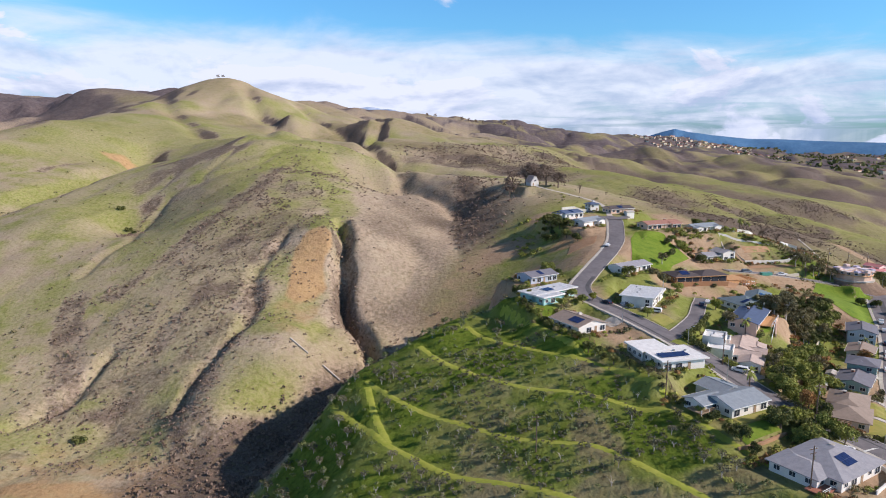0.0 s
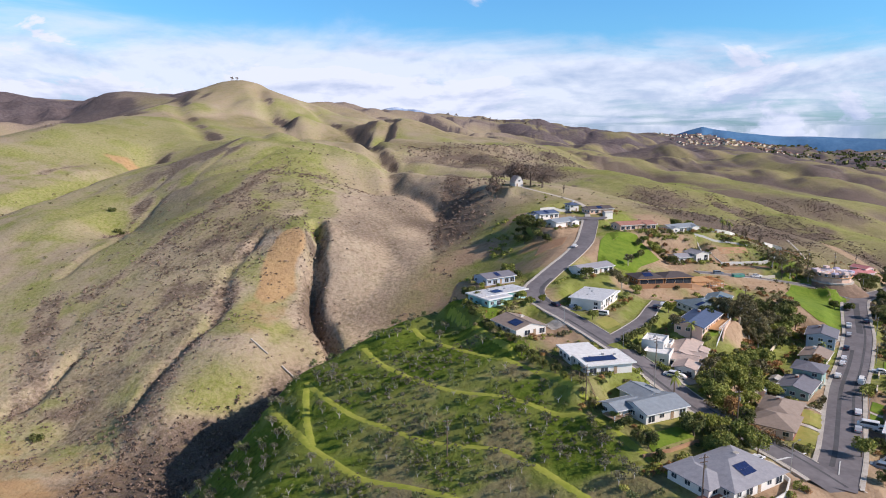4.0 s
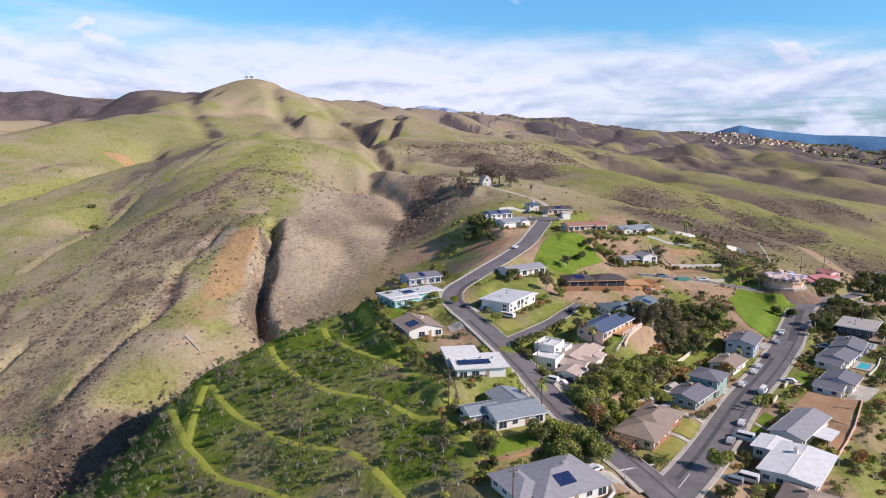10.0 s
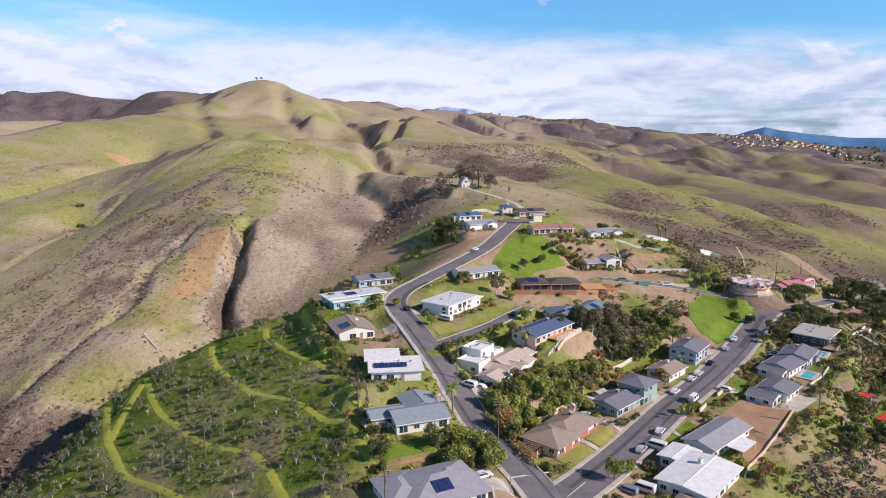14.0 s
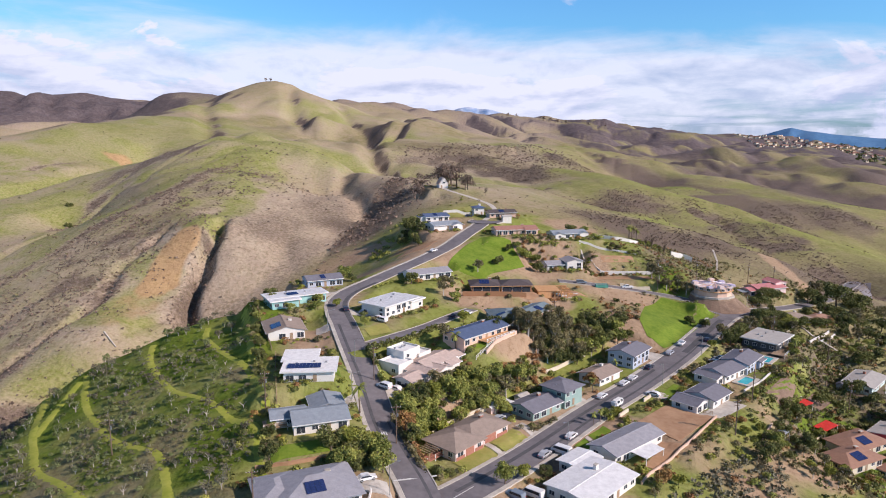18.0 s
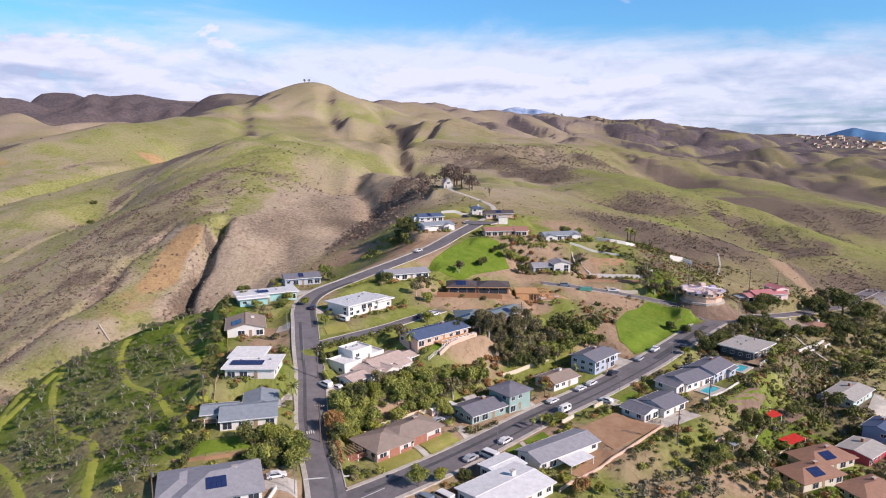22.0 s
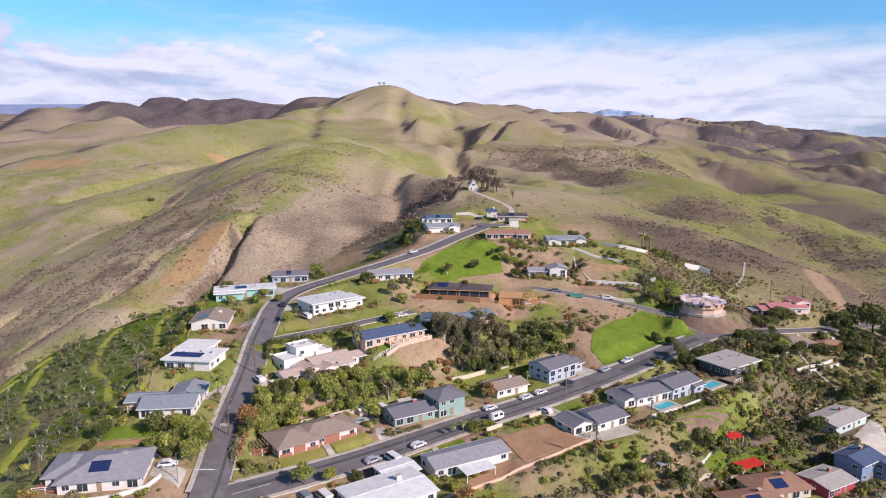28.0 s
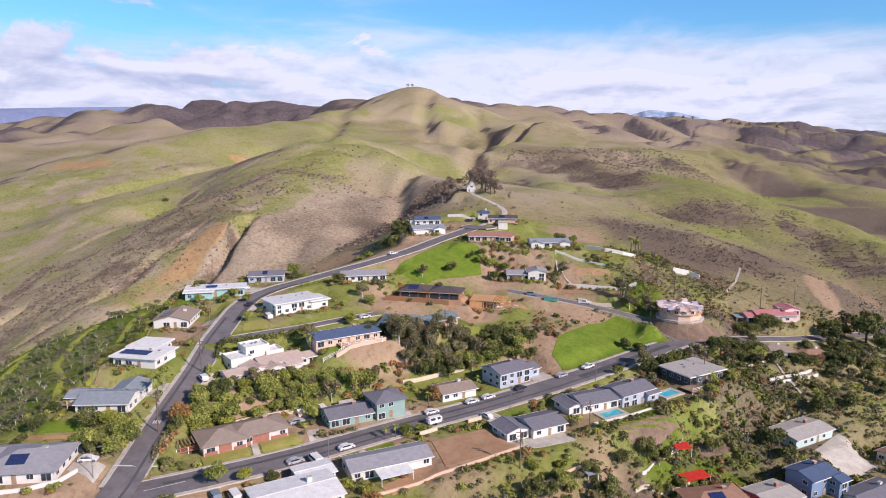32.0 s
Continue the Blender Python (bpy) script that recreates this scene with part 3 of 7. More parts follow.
# ---- the houses: label, x, y, floor, turn, walls, roofing, roof form, wings (u, v, length, depth, height), solar panels ----
HOUSES = [
    ("long white house with a low white roof above the bend", 78, 261.5, 8.2, 63, "white", "white_metal", "flat", [(-0.5, 0, 18, 11.5, 4.2), (8.5, -1.5, 7, 9, 3.3)], 0),
    ("flat-roofed white house with a turquoise wall and solar panels", 41, 260, 10.4, 39, "turquoise", "white_metal", "flat", [(0, 0, 22, 8, 3.1), (-6, -5, 10, 6, 2.9)], 8),
    ("brown-roofed bungalow with blue solar panels", 47.5, 233, 6.3, 30, "white", "tan_shingle", "gable", [(0, 0, 12, 15, 2.8)], 10),
    ("flat-roofed white modern house with dark solar panels", 69.8, 198.8, 5.2, 15, "white", "white_flat", "flat", [(0, 0, 14, 11, 3.1), (-3.5, 8.5, 9, 9, 3.1)], 18),
    ("grey-roofed ranch house with white walls and a brick chimney", 78.5, 178, 0.3, 28, "white", "blue_shingle", "gable", [(1, -1, 14, 10, 2.9), (4, 7, 8, 9, 2.9), (-6.5, 2.5, 9, 6, 2.8)], 0),
    ("large grey-roofed house with solar panels and white walls", 89.5, 147.5, -2.2, 33, "white", "grey_shingle", "hip", [(0, 0, 17, 14, 2.9), (-8, 2, 8, 11, 2.8)], 8),
    ("brown-roofed corner house with pink brick walls", 117.4, 188.3, -6.2, 57, "pale_pink", "tan_shingle", "hip", [(3.5, 0, 15, 9.5, 2.9), (-6, -0.5, 11, 10.5, 2.9)], 0),
    ("rambling white stucco villa with tile roofs", 96, 217, 0.4, 63, "white", "pale_tile", "gable", [(8, -1.5, 14, 8, 3.1), (-0.5, -3.5, 6, 9, 2.9), (4.5, -6, 5.5, 7, 2.7), (-7.5, -5.5, 7, 6, 2.8), (17, -2.5, 6, 6, 2.6), (11, -6.5, 5, 4, 2.5)], 0),
    ("white stucco tower block with a flat roof", 91.8, 223, 1.6, 63, "white", "white_flat", "parapet", [(0, 0, 8, 7, 5.2), (-6.5, -2.5, 7, 8, 3.2), (5.5, -1.5, 6, 6, 2.9)], 0),
    ("blue-roofed house with peach walls and a deck", 112.5, 244.5, 5.0, 56, "peach", "navy_shingle", "gable", [(0, 0, 23, 9.5, 2.9)], 0),
    ("teal-roofed house among the trees", 121, 268, 4.4, 18, "white", "teal_shingle", "hip", [(0, 0, 12, 14, 2.9)], 4),
    ("grey house with a long solar roof", 131, 278, 4.0, 63, "pink", "teal_shingle", "gable", [(0, 0, 15, 8.5, 2.9)], 6),
    ("house under construction with bare timber walls and solar roof", 114.5, 307, 7.2, 13, "timber", "dark_shingle", "hip", [(-6, 0, 12, 11, 3), (7, -0.5, 13, 10, 3)], 8),
    ("white house with grey gables on a terrace", 141, 352, 8.3, 22, "white", "grey_shingle", "gable", [(-3, 0, 11, 8, 2.8), (5, -1, 8, 9, 4.2)], 0),
    ("long low white house below the street", 84, 303, 12.2, 36, "white", "grey_shingle", "gable", [(0, 0, 19, 8.5, 2.8)], 0),
    ("blue-grey roofed house with white gables", 79, 374, 22.9, 42, "white", "blue_shingle", "gable", [(0, 0, 17, 9, 2.9), (5, -3, 6, 7, 2.7)], 0),
    ("two-storey white house with a navy roof", 71.5, 388, 24.2, 35, "white", "navy_shingle", "gable", [(0, 0, 14, 9, 4.0), (-7, 0, 5, 6, 3.8)], 4),
    ("small white two-storey house with a dark hip roof", 91.7, 421, 25.0, 22, "white", "navy_shingle", "hip", [(0, 0, 6, 6, 4.6)], 0),
    ("low house with a dark solar roof under trees", 106, 414, 25.0, 22, "peach", "dark_shingle", "gable", [(0, 0, 16, 9, 2.9)], 6),
    ("red-roofed ranch house with salmon walls", 117, 369, 22.2, 22, "peach", "red_tile", "gable", [(0, 0, 22, 9, 2.8), (7, -3, 6, 6, 2.7)], 0),
    ("blue-roofed white ranch house with twin gables", 143.5, 379, 19.4, 28, "white", "blue_shingle", "gable", [(0, 0, 19, 8.5, 2.8), (-7, -3, 5, 6, 2.7), (7, -3, 5, 6, 2.7)], 0),
    ("pink house with red tile roof and arched openings", 245, 386.5, -7.6, 29, "pale_pink", "pink_tile", "gable", [(0, 0, 18, 10, 3.2), (8, 2, 7, 9, 5.0), (-10, -1, 7, 7, 2.7)], 0),
    ("green two-storey house with a grey hip roof", 142, 222, -7.1, 55, "green", "slate_shingle", "hip", [(0, 0, 9, 8.5, 5.4)], 0),
    ("low slate-roofed house beside a parked trailer", 134.3, 213, -7.1, 52, "green", "slate_shingle", "gable", [(0, 0, 13, 9, 2.7)], 0),
    ("low house with a tan flat roof", 154.5, 243.5, -7.2, 54, "white", "tan_shingle", "gable", [(0, 0, 12, 8, 2.7)], 0),
    ("two-storey blue and white house with a slate roof", 165.5, 262, -6.8, 60, "blue_grey", "slate_shingle", "gable", [(0, 0, 13, 9.5, 4.7), (8.5, 1, 8, 7, 2.9)], 0),
    ("long grey-roofed house with a white patio roof", 159, 194, -7.8, 50, "white", "grey_shingle", "gable", [(0, 0, 21, 8, 2.8)], 0),
    ("white metal-roofed house beside the junction", 149, 170, -7.6, 55, "white", "white_metal", "gable", [(0, 0, 19, 12, 2.9), (7, 8, 9, 6, 2.7)], 0),
    ("slate-roofed L-shaped house with white walls", 184.5, 229, -7.9, 53, "white", "slate_shingle", "gable", [(4, 0, 11, 9, 2.8), (-5.5, 1, 7, 8, 2.7)], 0),
    ("slate-roofed house with a blue swimming pool", 195.2, 252.4, -7.6, 50, "white", "slate_shingle", "gable", [(2.5, 1, 13, 9, 2.8), (-6, 1, 5, 8, 2.7)], 0),
    ("dark two-storey house with a pool terrace", 205, 266.5, -8.4, 58, "blue_grey", "slate_shingle", "gable", [(-0.5, 0, 14, 9, 4.2), (5, -3.5, 5, 4, 3.0)], 0),
    ("dark house with a broad flat pale roof", 221, 294, -7.4, 55, "dark", "pale_flat", "flat", [(0, 0, 16, 12.5, 3.2)], 0),
    ("tan hip-roofed house behind trees", 246, 345, -11.5, 30, "white", "tan_shingle", "hip", [(0, 0, 12, 9, 2.8)], 0),
    ("small brown-roofed house with white walls", 260, 353, -13.4, 40, "white", "brown_tile", "hip", [(0, 0, 12, 7, 2.7)], 0),
    ("pale mint house with a flat grey roof", 255, 288, -20.2, 54, "mint", "pale_flat", "gable", [(0, 0, 18, 9.5, 3.0)], 0),
    ("blue two-storey house with a navy roof and white bay", 257, 260, -23.2, 53, "blue", "navy_shingle", "gable", [(0, 0, 11, 8, 5.4), (4, -5, 4, 4, 4.8)], 0),
    ("brown tile-roofed house with solar panels", 233.5, 238, -22.8, 36, "cream", "brown_tile", "hip", [(0, 0, 16, 9.5, 2.8)], 8),
    ("white-roofed house with red walls", 247.5, 247.5, -23.2, 50, "red", "pale_flat", "gable", [(0, 0, 12, 9, 2.8)], 0),
    ("brown tile-roofed house below the slope", 227.5, 226, -22.6, 36, "cream", "brown_tile", "hip", [(0, 0, 15, 9, 2.8)], 8),
    ("slate-roofed white house by a lawn", 273, 264, -25.5, 53, "white", "slate_shingle", "gable", [(0, 0, 18, 9, 2.8)], 0),
    ("red-brown roofed house with a carport", 285, 297, -25.5, 53, "cream", "brown_tile", "gable", [(0, 0, 16, 9, 2.8)], 0),
    ("brown-roofed house beside the junction driveway", 144, 152, -8.3, 57, "cream", "tan_shingle", "hip", [(0, 0, 14, 11, 2.8)], 0),
    ("grey-roofed house above the canyon", 41, 291, 10.2, 35, "blue_grey", "slate_shingle", "gable", [(0, 0, 15, 9, 3.0)], 4),
    ("brown tile-roofed house among garden trees", 243, 226, -25.5, 36, "cream", "brown_tile", "hip", [(0, 0, 14, 9, 2.8)], 0),
]
for _label, _x, _y, _z, _rot, _wall, _roofing, _form, _wings, _solar in HOUSES:
    for _u, _v, _l, _d, _h in _wings:
        _c, _s = math.cos(radians(_rot)), math.sin(radians(_rot))
        PADS.append((_x + _u * _c - _v * _s, _y + _u * _s + _v * _c, _rot, _l / 2 + 0.8, _d / 2 + 0.8, _z))
PADS += [(203.8, 251.5, 54, 11, 4.2, -7.7), (216, 275.5, 58, 8, 5, -7.9), (210.5, 344.5, 20, 11, 9, -0.6), (137.5, 315.5, 13, 8, 7, 3.4), (62, 473, 21, 6, 6, 36.2), (174, 211, 54, 11, 8, -7.0), (171, 350, 15, 12, 6, 4.6)]

# ---- mesh ----
def fast_mesh(name, verts, quads, material, smooth=False):
    verts, quads = np.asarray(verts, float), np.asarray(quads, np.int32)
    me = bpy.data.meshes.new(name)
    me.vertices.add(len(verts)), me.vertices.foreach_set("co", verts.ravel())
    me.loops.add(quads.size), me.loops.foreach_set("vertex_index", quads.ravel())
    me.polygons.add(len(quads)), me.polygons.foreach_set("loop_start", np.arange(0, quads.size, quads.shape[1], dtype=np.int32))
    me.polygons.foreach_set("use_smooth", np.full(len(quads), smooth))
    me.update(), me.validate()
    me.materials.append(material)
    return me


def grid_quads(nx, ny):
    i = np.arange(nx * ny).reshape(ny, nx)
    return np.stack([i[:-1, :-1].ravel(), i[:-1, 1:].ravel(), i[1:, 1:].ravel(), i[1:, :-1].ravel()], 1)


CANYON_LINE = [(-105, 190), (-85, 213), (-68, 228), (-52, 246), (-38, 266), (-22, 285), (2, 303), (20, 327), (15, 362), (8, 420), (9, 465), (12, 520)]
EAST_CRESTS = [[(138, 771), (165, 735), (200, 705), (232, 685), (259, 667), (291, 645), (320, 610), (360, 570), (410, 545)], [(210, 1100), (268, 980), (320, 900), (370, 815), (430, 790), (500, 800)], [(470, 1580), (530, 1340), (555, 1060), (600, 1000)]]
BRUSH_STREAKS = [(10, [(-112, 537), (-122, 471), (-128, 440), (-140, 405), (-156, 368), (-168, 345)]), (8, [(-190, 345), (-170, 300), (-156, 262)]), (10, [(-90, 384), (-99, 357), (-92, 335), (-90, 310), (-102, 284), (-106, 262), (-92, 238)]),
                 (10, [(-207, 490), (-203, 440)]), (8, [(-120, 345), (-128, 300)]), (6, [(-318, 620), (-330, 570)]), (9, [(-57, 384), (-54, 361), (-50, 340), (-42, 318), (-32, 302)])]
DARK_PATCHES = [(278, 600, 27, 32), (296, 555, 27, 32), (194, 618, 34, 40), (250, 482, 30, 16), (318, 505, 26, 32), (296, 440, 22, 18), (106, 742, 34, 48), (30, 812, 66, 48), (72, 778, 46, 44), (405, 742, 34, 34), (216, 445, 36, 20), (178, 470, 26, 18), (345, 690, 16, 60), (150, 880, 30, 26), (250, 632, 14, 22)]
SPUR_TRAIL = [(-112, 600), (-123, 573), (-128, 510), (-132, 454), (-138, 418), (-148, 392), (-163, 355), (-176, 330), (-192, 300)]


def past_trail(px, py):
    """1 on the brushy side of the trail along the spur, 0 on its grassy side."""
    line = np.array(SPUR_TRAIL[::-1], float)
    return ramp(px - np.interp(py, line[:, 1], line[:, 0]), -3, 7)


def town_side(px, py):
    """1 on the town's side of the upper ravine, 0 on the smooth nose across it, and 1 further down the canyon."""
    line = np.array(CANYON_LINE, float)
    return np.maximum(ramp(px - np.interp(py, line[:, 1], line[:, 0]), -7, 2), 1 - ramp(py, 300, 345))


SPUR_LINE = [(-100, 505), (-104, 450), (-118, 400), (-118, 345), (-128, 300), (-140, 260)]


def blob(px, py, x, y, rx, ry, soft=0.5):
    return 1 - ramp(np.hypot((px - x) / rx, (py - y) / ry) + 0.35 * bumps(px, py, (rx + ry) * 0.3, x), 1 - soft, 1 + soft * 0.4)


def covers(px, py, pz, south, east):
    """How green, how brushy and how bare the ground is."""
    n1, n2, n3 = bumps(px, py, 70, 21), bumps(px, py, 22, 23), bumps(px, py, 7, 25)
    n4 = bumps(px, py, 42, 27)
    w = wildness(px, py)
    orchard = orchard_land(px, py)
    canyon = 1 - ramp(along(px, py, CANYON_LINE)[0] + 8 * n2, 10, 30)
    canyon = np.maximum(canyon, blob(px, py, 20, 412, 28, 85)) * town_side(px, py)
    spur = 1 - ramp(along(px, py, SPUR_LINE)[0] + 16 * n2, 22, 52)
    streaks = np.maximum.reduce([(1 - ramp(along(px, py, line)[0] + 6 * n2 + 4 * n3, 2, wide)) for wide, line in BRUSH_STREAKS])
    dist = np.hypot(px - 100, py)
    far = ramp(dist, 1050, 1900)
    side = past_trail(px, py)
    # far brush favours west-facing slopes, which also puts their shade into the colour
    brush = np.maximum.reduce([0.85 * canyon * w, spur * side * (0.25 + 0.35 * n3 + 0.35 * n2), streaks * (0.55 + 0.4 * n3), (0.5 + 0.3 * n2) * blob(px, py, -22, 440, 54, 110), 0.4 * blob(px, py, 60, 870, 130, 75), far * (0.45 + 0.25 * n1 + 0.6 * ramp(-east + 0.15 * n1, -0.08, 0.22)), 0.9 * blob(px, py, -1200, 1800, 800, 420), 0.45 * blob(px, py, -760, 1500, 200, 160), ramp(px, 120, 330) * ramp(py, 850, 1050) * (0.55 + 0.5 * n1), (0.4 + 0.5 * n2) * blob(px, py, 268, 492, 112, 100), 0.3 * blob(px, py, 180, 440, 70, 40)])
    brush = np.maximum(brush, w * ramp(px, 130, 220) * ramp(south + 0.3 * n1, 0.02, 0.3) * (0.74 + 0.4 * ramp(n4, -0.05, 0.25)) * (0.4 + 0.6 * ramp(py, 640, 760)))
    for x, y, rx, ry in DARK_PATCHES:
        brush = np.maximum(brush, (0.85 + 0.5 * n2 + 0.35 * n3) * blob(px + 12 * n4, py + 10 * n2, x, y, rx * 1.15, ry * 1.15, 0.85))
    # more brush on slopes turned from the sun, its colour deepening their shade
    brush = np.maximum(brush, w * ramp(dist, 420, 700) * ramp(-east + 0.2 * n2 + 0.15 * n4, 0.10, 0.32) * 0.8)
    lush = w * np.clip(0.36 + 0.42 * n1 + 0.22 * n2, 0, 1) * (1 - 0.7 * far) * (1 - 0.4 * blob(px, py, -15, 470, 80, 120))
    lush = np.maximum(lush, 0.8 * blob(px, py, -110, 530, 45, 75))
    lush = np.maximum(lush, w * ramp(px, 120, 230) * np.clip(0.45 + 0.45 * ramp(-south + 0.2 * n1, -0.12, 0.1) + 0.2 * n2, 0, 1) * (1 - 0.6 * ramp(py, 850, 1100)) * (1 - 0.5 * blob(px, py, 245, 470, 110, 75)))
    lush = np.maximum(lush, 0.55 * blob(px, py, -330, 760, 150, 190) + 0.6 * blob(px, py, -62, 420, 12, 38) + 0.6 * blob(px, py, -92, 456, 26, 60) + 0.5 * blob(px, py, -136, 400, 16, 30) + 0.8 * (1 - ramp(along(px, py, [(-290, 580), (-325, 497)])[0], 3, 9)))
    crest = np.maximum.reduce([1 - ramp(along(px, py, line)[0] + 10 * n2, 6, 34 + 12 * k) for k, line in enumerate(EAST_CRESTS)])
    lush = np.maximum(lush, 0.65 * crest * (1 - 0.35 * ramp(py, 760, 900)))
    lush = np.maximum(lush, (0.36 + 0.4 * n3 + 0.3 * n2) * blob(px, py, -108, 370, 48, 130))
    brush = np.maximum(brush * (1 - 0.6 * crest), (0.64 + 0.45 * n2) * blob(px, py, 258, 470, 112, 86))
    lush = np.maximum(lush, 0.6 * blob(px, py, 50, 386, 12, 32))
    lush = np.maximum(lush, (0.5 + 0.3 * n2) * (1 - side) * (1 - ramp(along(px, py, SPUR_TRAIL)[0], 40, 110)))
    band = 1 - ramp(along(px, py, [(-64, 392), (-66, 430), (-80, 470), (-105, 520), (-125, 565)])[0] + 7 * n2 + 3 * n3, 3, 17)
    lush, brush = np.maximum(lush, 0.74 * band), brush * (1 - 0.75 * band)
    west = np.maximum(ramp(-px, 120, 190) * (1 - ramp(py, 560, 680)), 0.85 * blob(px, py, -120, 300, 75, 130)) * w
    lush = np.maximum(lush, (0.54 + 0.35 * n2 + 0.3 * n3) * west)
    lush = np.minimum(lush, 0.68 + 0.14 * ramp(px, 90, 160))
    lush = np.maximum(lush * (1 - np.clip(brush, 0, 1) * 0.8), orchard * (0.92 + 0.2 * n3))
    lush = lush * (1 - 0.6 * w * blob(px, py, 268, 470, 85, 75))
    town = (1 - w) * (1 - orchard)
    scrubby = orchard * ramp(bumps(px, py, 15, 61) + 0.4 * n3, 0.15, 0.5) * ramp(px + 0.4 * (200 - py), -10, 30)
    lush = lush * (1 - 0.55 * scrubby)
    lush = np.maximum(lush, town * np.clip(0.52 + 0.6 * n2 + 0.35 * n3, 0, 0.78))
    brush = np.maximum(brush, 0.3 * town * np.clip(0.38 - 0.7 * n2 + 0.4 * n1, 0, 0.9)) * (1 - orchard) + 0.4 * scrubby
    lush = np.maximum(lush, town * (1 - ramp(px + 0.5 * (py - 200), 74, 92)) * np.clip(0.42 + 0.6 * n2, 0, 0.66))
    slope_town = town * ramp(px + 0.25 * (py - 250), 196, 214)
    lush = np.maximum(lush, slope_town * np.clip(0.78 + 0.6 * n2 + 0.2 * n3, 0, 0.95))
    brush = np.maximum(brush, slope_town * np.clip(0.42 - 0.8 * n2 + 0.5 * n3, 0, 1))
    bare = np.maximum.reduce([0.95 * blob(px, py, -70, 360, 10, 31), 0.4 * blob(px, py, -72, 318, 14, 24), 0.7 * blob(px, py, -136, 214, 28, 8), 0.7 * blob(px, py, -100, 206, 14, 6), 0.8 * blob(px, py, -300, 672, 30, 14), 0.7 * blob(px, py, -430, 560, 60, 20), 0.5 * blob(px, py, 290, 500, 12, 44),
                              town * (1 - 0.75 * slope_town) * np.clip(0.42 - 0.8 * n2 + 0.4 * bumps(px, py, 16, 31), 0, 0.8), 0.4 * blob(px, py, -135, 225, 50, 28), blob(px, py, 133, 305, 24, 14), 0.9 * blob(px, py, 67, 355, 14, 16)])
    bare = np.maximum(bare, 0.75 * (1 - ramp(along(px, py, [(263, 472), (268, 445), (272, 420), (277, 405)])[0] + 4 * n3, 2, 9)))
    for line, half in ((SPUR_TRAIL, 2.0), ([(-300, 690), (-340, 640), (-420, 600)], 2.0)):
        bare = np.maximum(bare, 0.28 * (1 - ramp(along(px, py, line)[0], half * 0.4, half * 1.2)))
    pale = np.maximum.reduce([0.8 * blob(px, py, -20, 480, 75, 115), 0.6 * blob(px, py, 60, 348, 18, 26), blob(px, py, -60, 330, 60, 60), 0.6 * blob(px, py, -160, 280, 90, 80), (0.62 + 0.4 * n1) * w, 0.5 * far, 0.12 * town]) * (1 - 0.85 * w * ramp(px, 90, 190))
    pale = np.maximum(pale, (0.8 + 0.4 * n2) * west)
    return np.clip(np.stack([lush, brush, bare, pale], 1), 0, 1)


XS, YS = spread(-4200, 4200, -170, 300, 2.0, 1.018), spread(-500, 4750, 110, 440, 2.0, 1.015)
GX, GY = np.meshgrid(XS, YS)
GZ = ground_z(GX.ravel(), GY.ravel())
_h = GZ.reshape(GX.shape)
_gy, _gx = np.gradient(_h, YS, XS)
ground_mesh = fast_mesh("ground", np.stack([GX.ravel(), GY.ravel(), GZ], 1), grid_quads(len(XS), len(YS)), mat_ground, True)
_att = ground_mesh.attributes.new("cover", "FLOAT_COLOR", "POINT")
_att.data.foreach_set("color", covers(GX.ravel(), GY.ravel(), GZ, _gy.ravel(), -_gx.ravel()).ravel().astype(np.float32))
ground = tagged(new("ground", ground_mesh), "rolling winter hills with green grass, dry brush and bare earth", "hillside", kind="structure")


def gz(x, y):
    """Height of the ground at one place, as the sheet has it."""
    i, j = np.searchsorted(XS, x) - 1, np.searchsorted(YS, y) - 1
    u, v = (x - XS[i]) / (XS[i + 1] - XS[i]), (y - YS[j]) / (YS[j + 1] - YS[j])
    return float((_h[j, i] * (1 - u) + _h[j, i + 1] * u) * (1 - v) + (_h[j + 1, i] * (1 - u) + _h[j + 1, i + 1] * u) * v)


def far_ridge(name, label, line, material, deep=120):
    """A far mountain range: a folded ridge sheet along a line of x, y, z."""
    line = np.array(line, float)
    s = np.linspace(0, len(line) - 1, 90)
    px, py, pz = (np.interp(s, np.arange(len(line)), line[:, k]) for k in range(3))
    out = np.stack([px, py], 1) - np.array([120.0, 30.0])
    out /= np.linalg.norm(out, axis=1)[:, None]
    verts = []
    for k, drop in ((0, 0), (1, 0.12), (2, 0.35), (3, 0.65), (4, 1.0)):
        fold = bumps(s * 40, np.full(90, k * 15.0), 30, 4)
        verts += [(a - o[0] * (k * 55 + 25 * f * (k > 0)), b - o[1] * (k * 55 + 25 * f * (k > 0)), c + 3 * f * (k == 0) - drop * (c + deep)) for a, b, c, o, f in zip(px, py, pz, out, fold)]
    ob = new(name, fast_mesh(name, verts, grid_quads(90, 5), material, True))
    return tagged(ob, label, "mountain", kind="structure")


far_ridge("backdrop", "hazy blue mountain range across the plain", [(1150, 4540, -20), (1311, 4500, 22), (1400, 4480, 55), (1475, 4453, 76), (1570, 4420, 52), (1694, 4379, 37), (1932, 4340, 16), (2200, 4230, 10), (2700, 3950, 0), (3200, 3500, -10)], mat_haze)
far_ridge("backdrop", "snowy, hazy blue mountain range behind the hills", [(-860, 4590, 96), (-760, 4600, 122), (-690, 4608, 172), (-620, 4612, 176), (-540, 4620, 197), (-465, 4636, 208), (-400, 4650, 194), (-314, 4650, 186), (-200, 4660, 154), (-80, 4660, 96)], mat_snowy_haze)
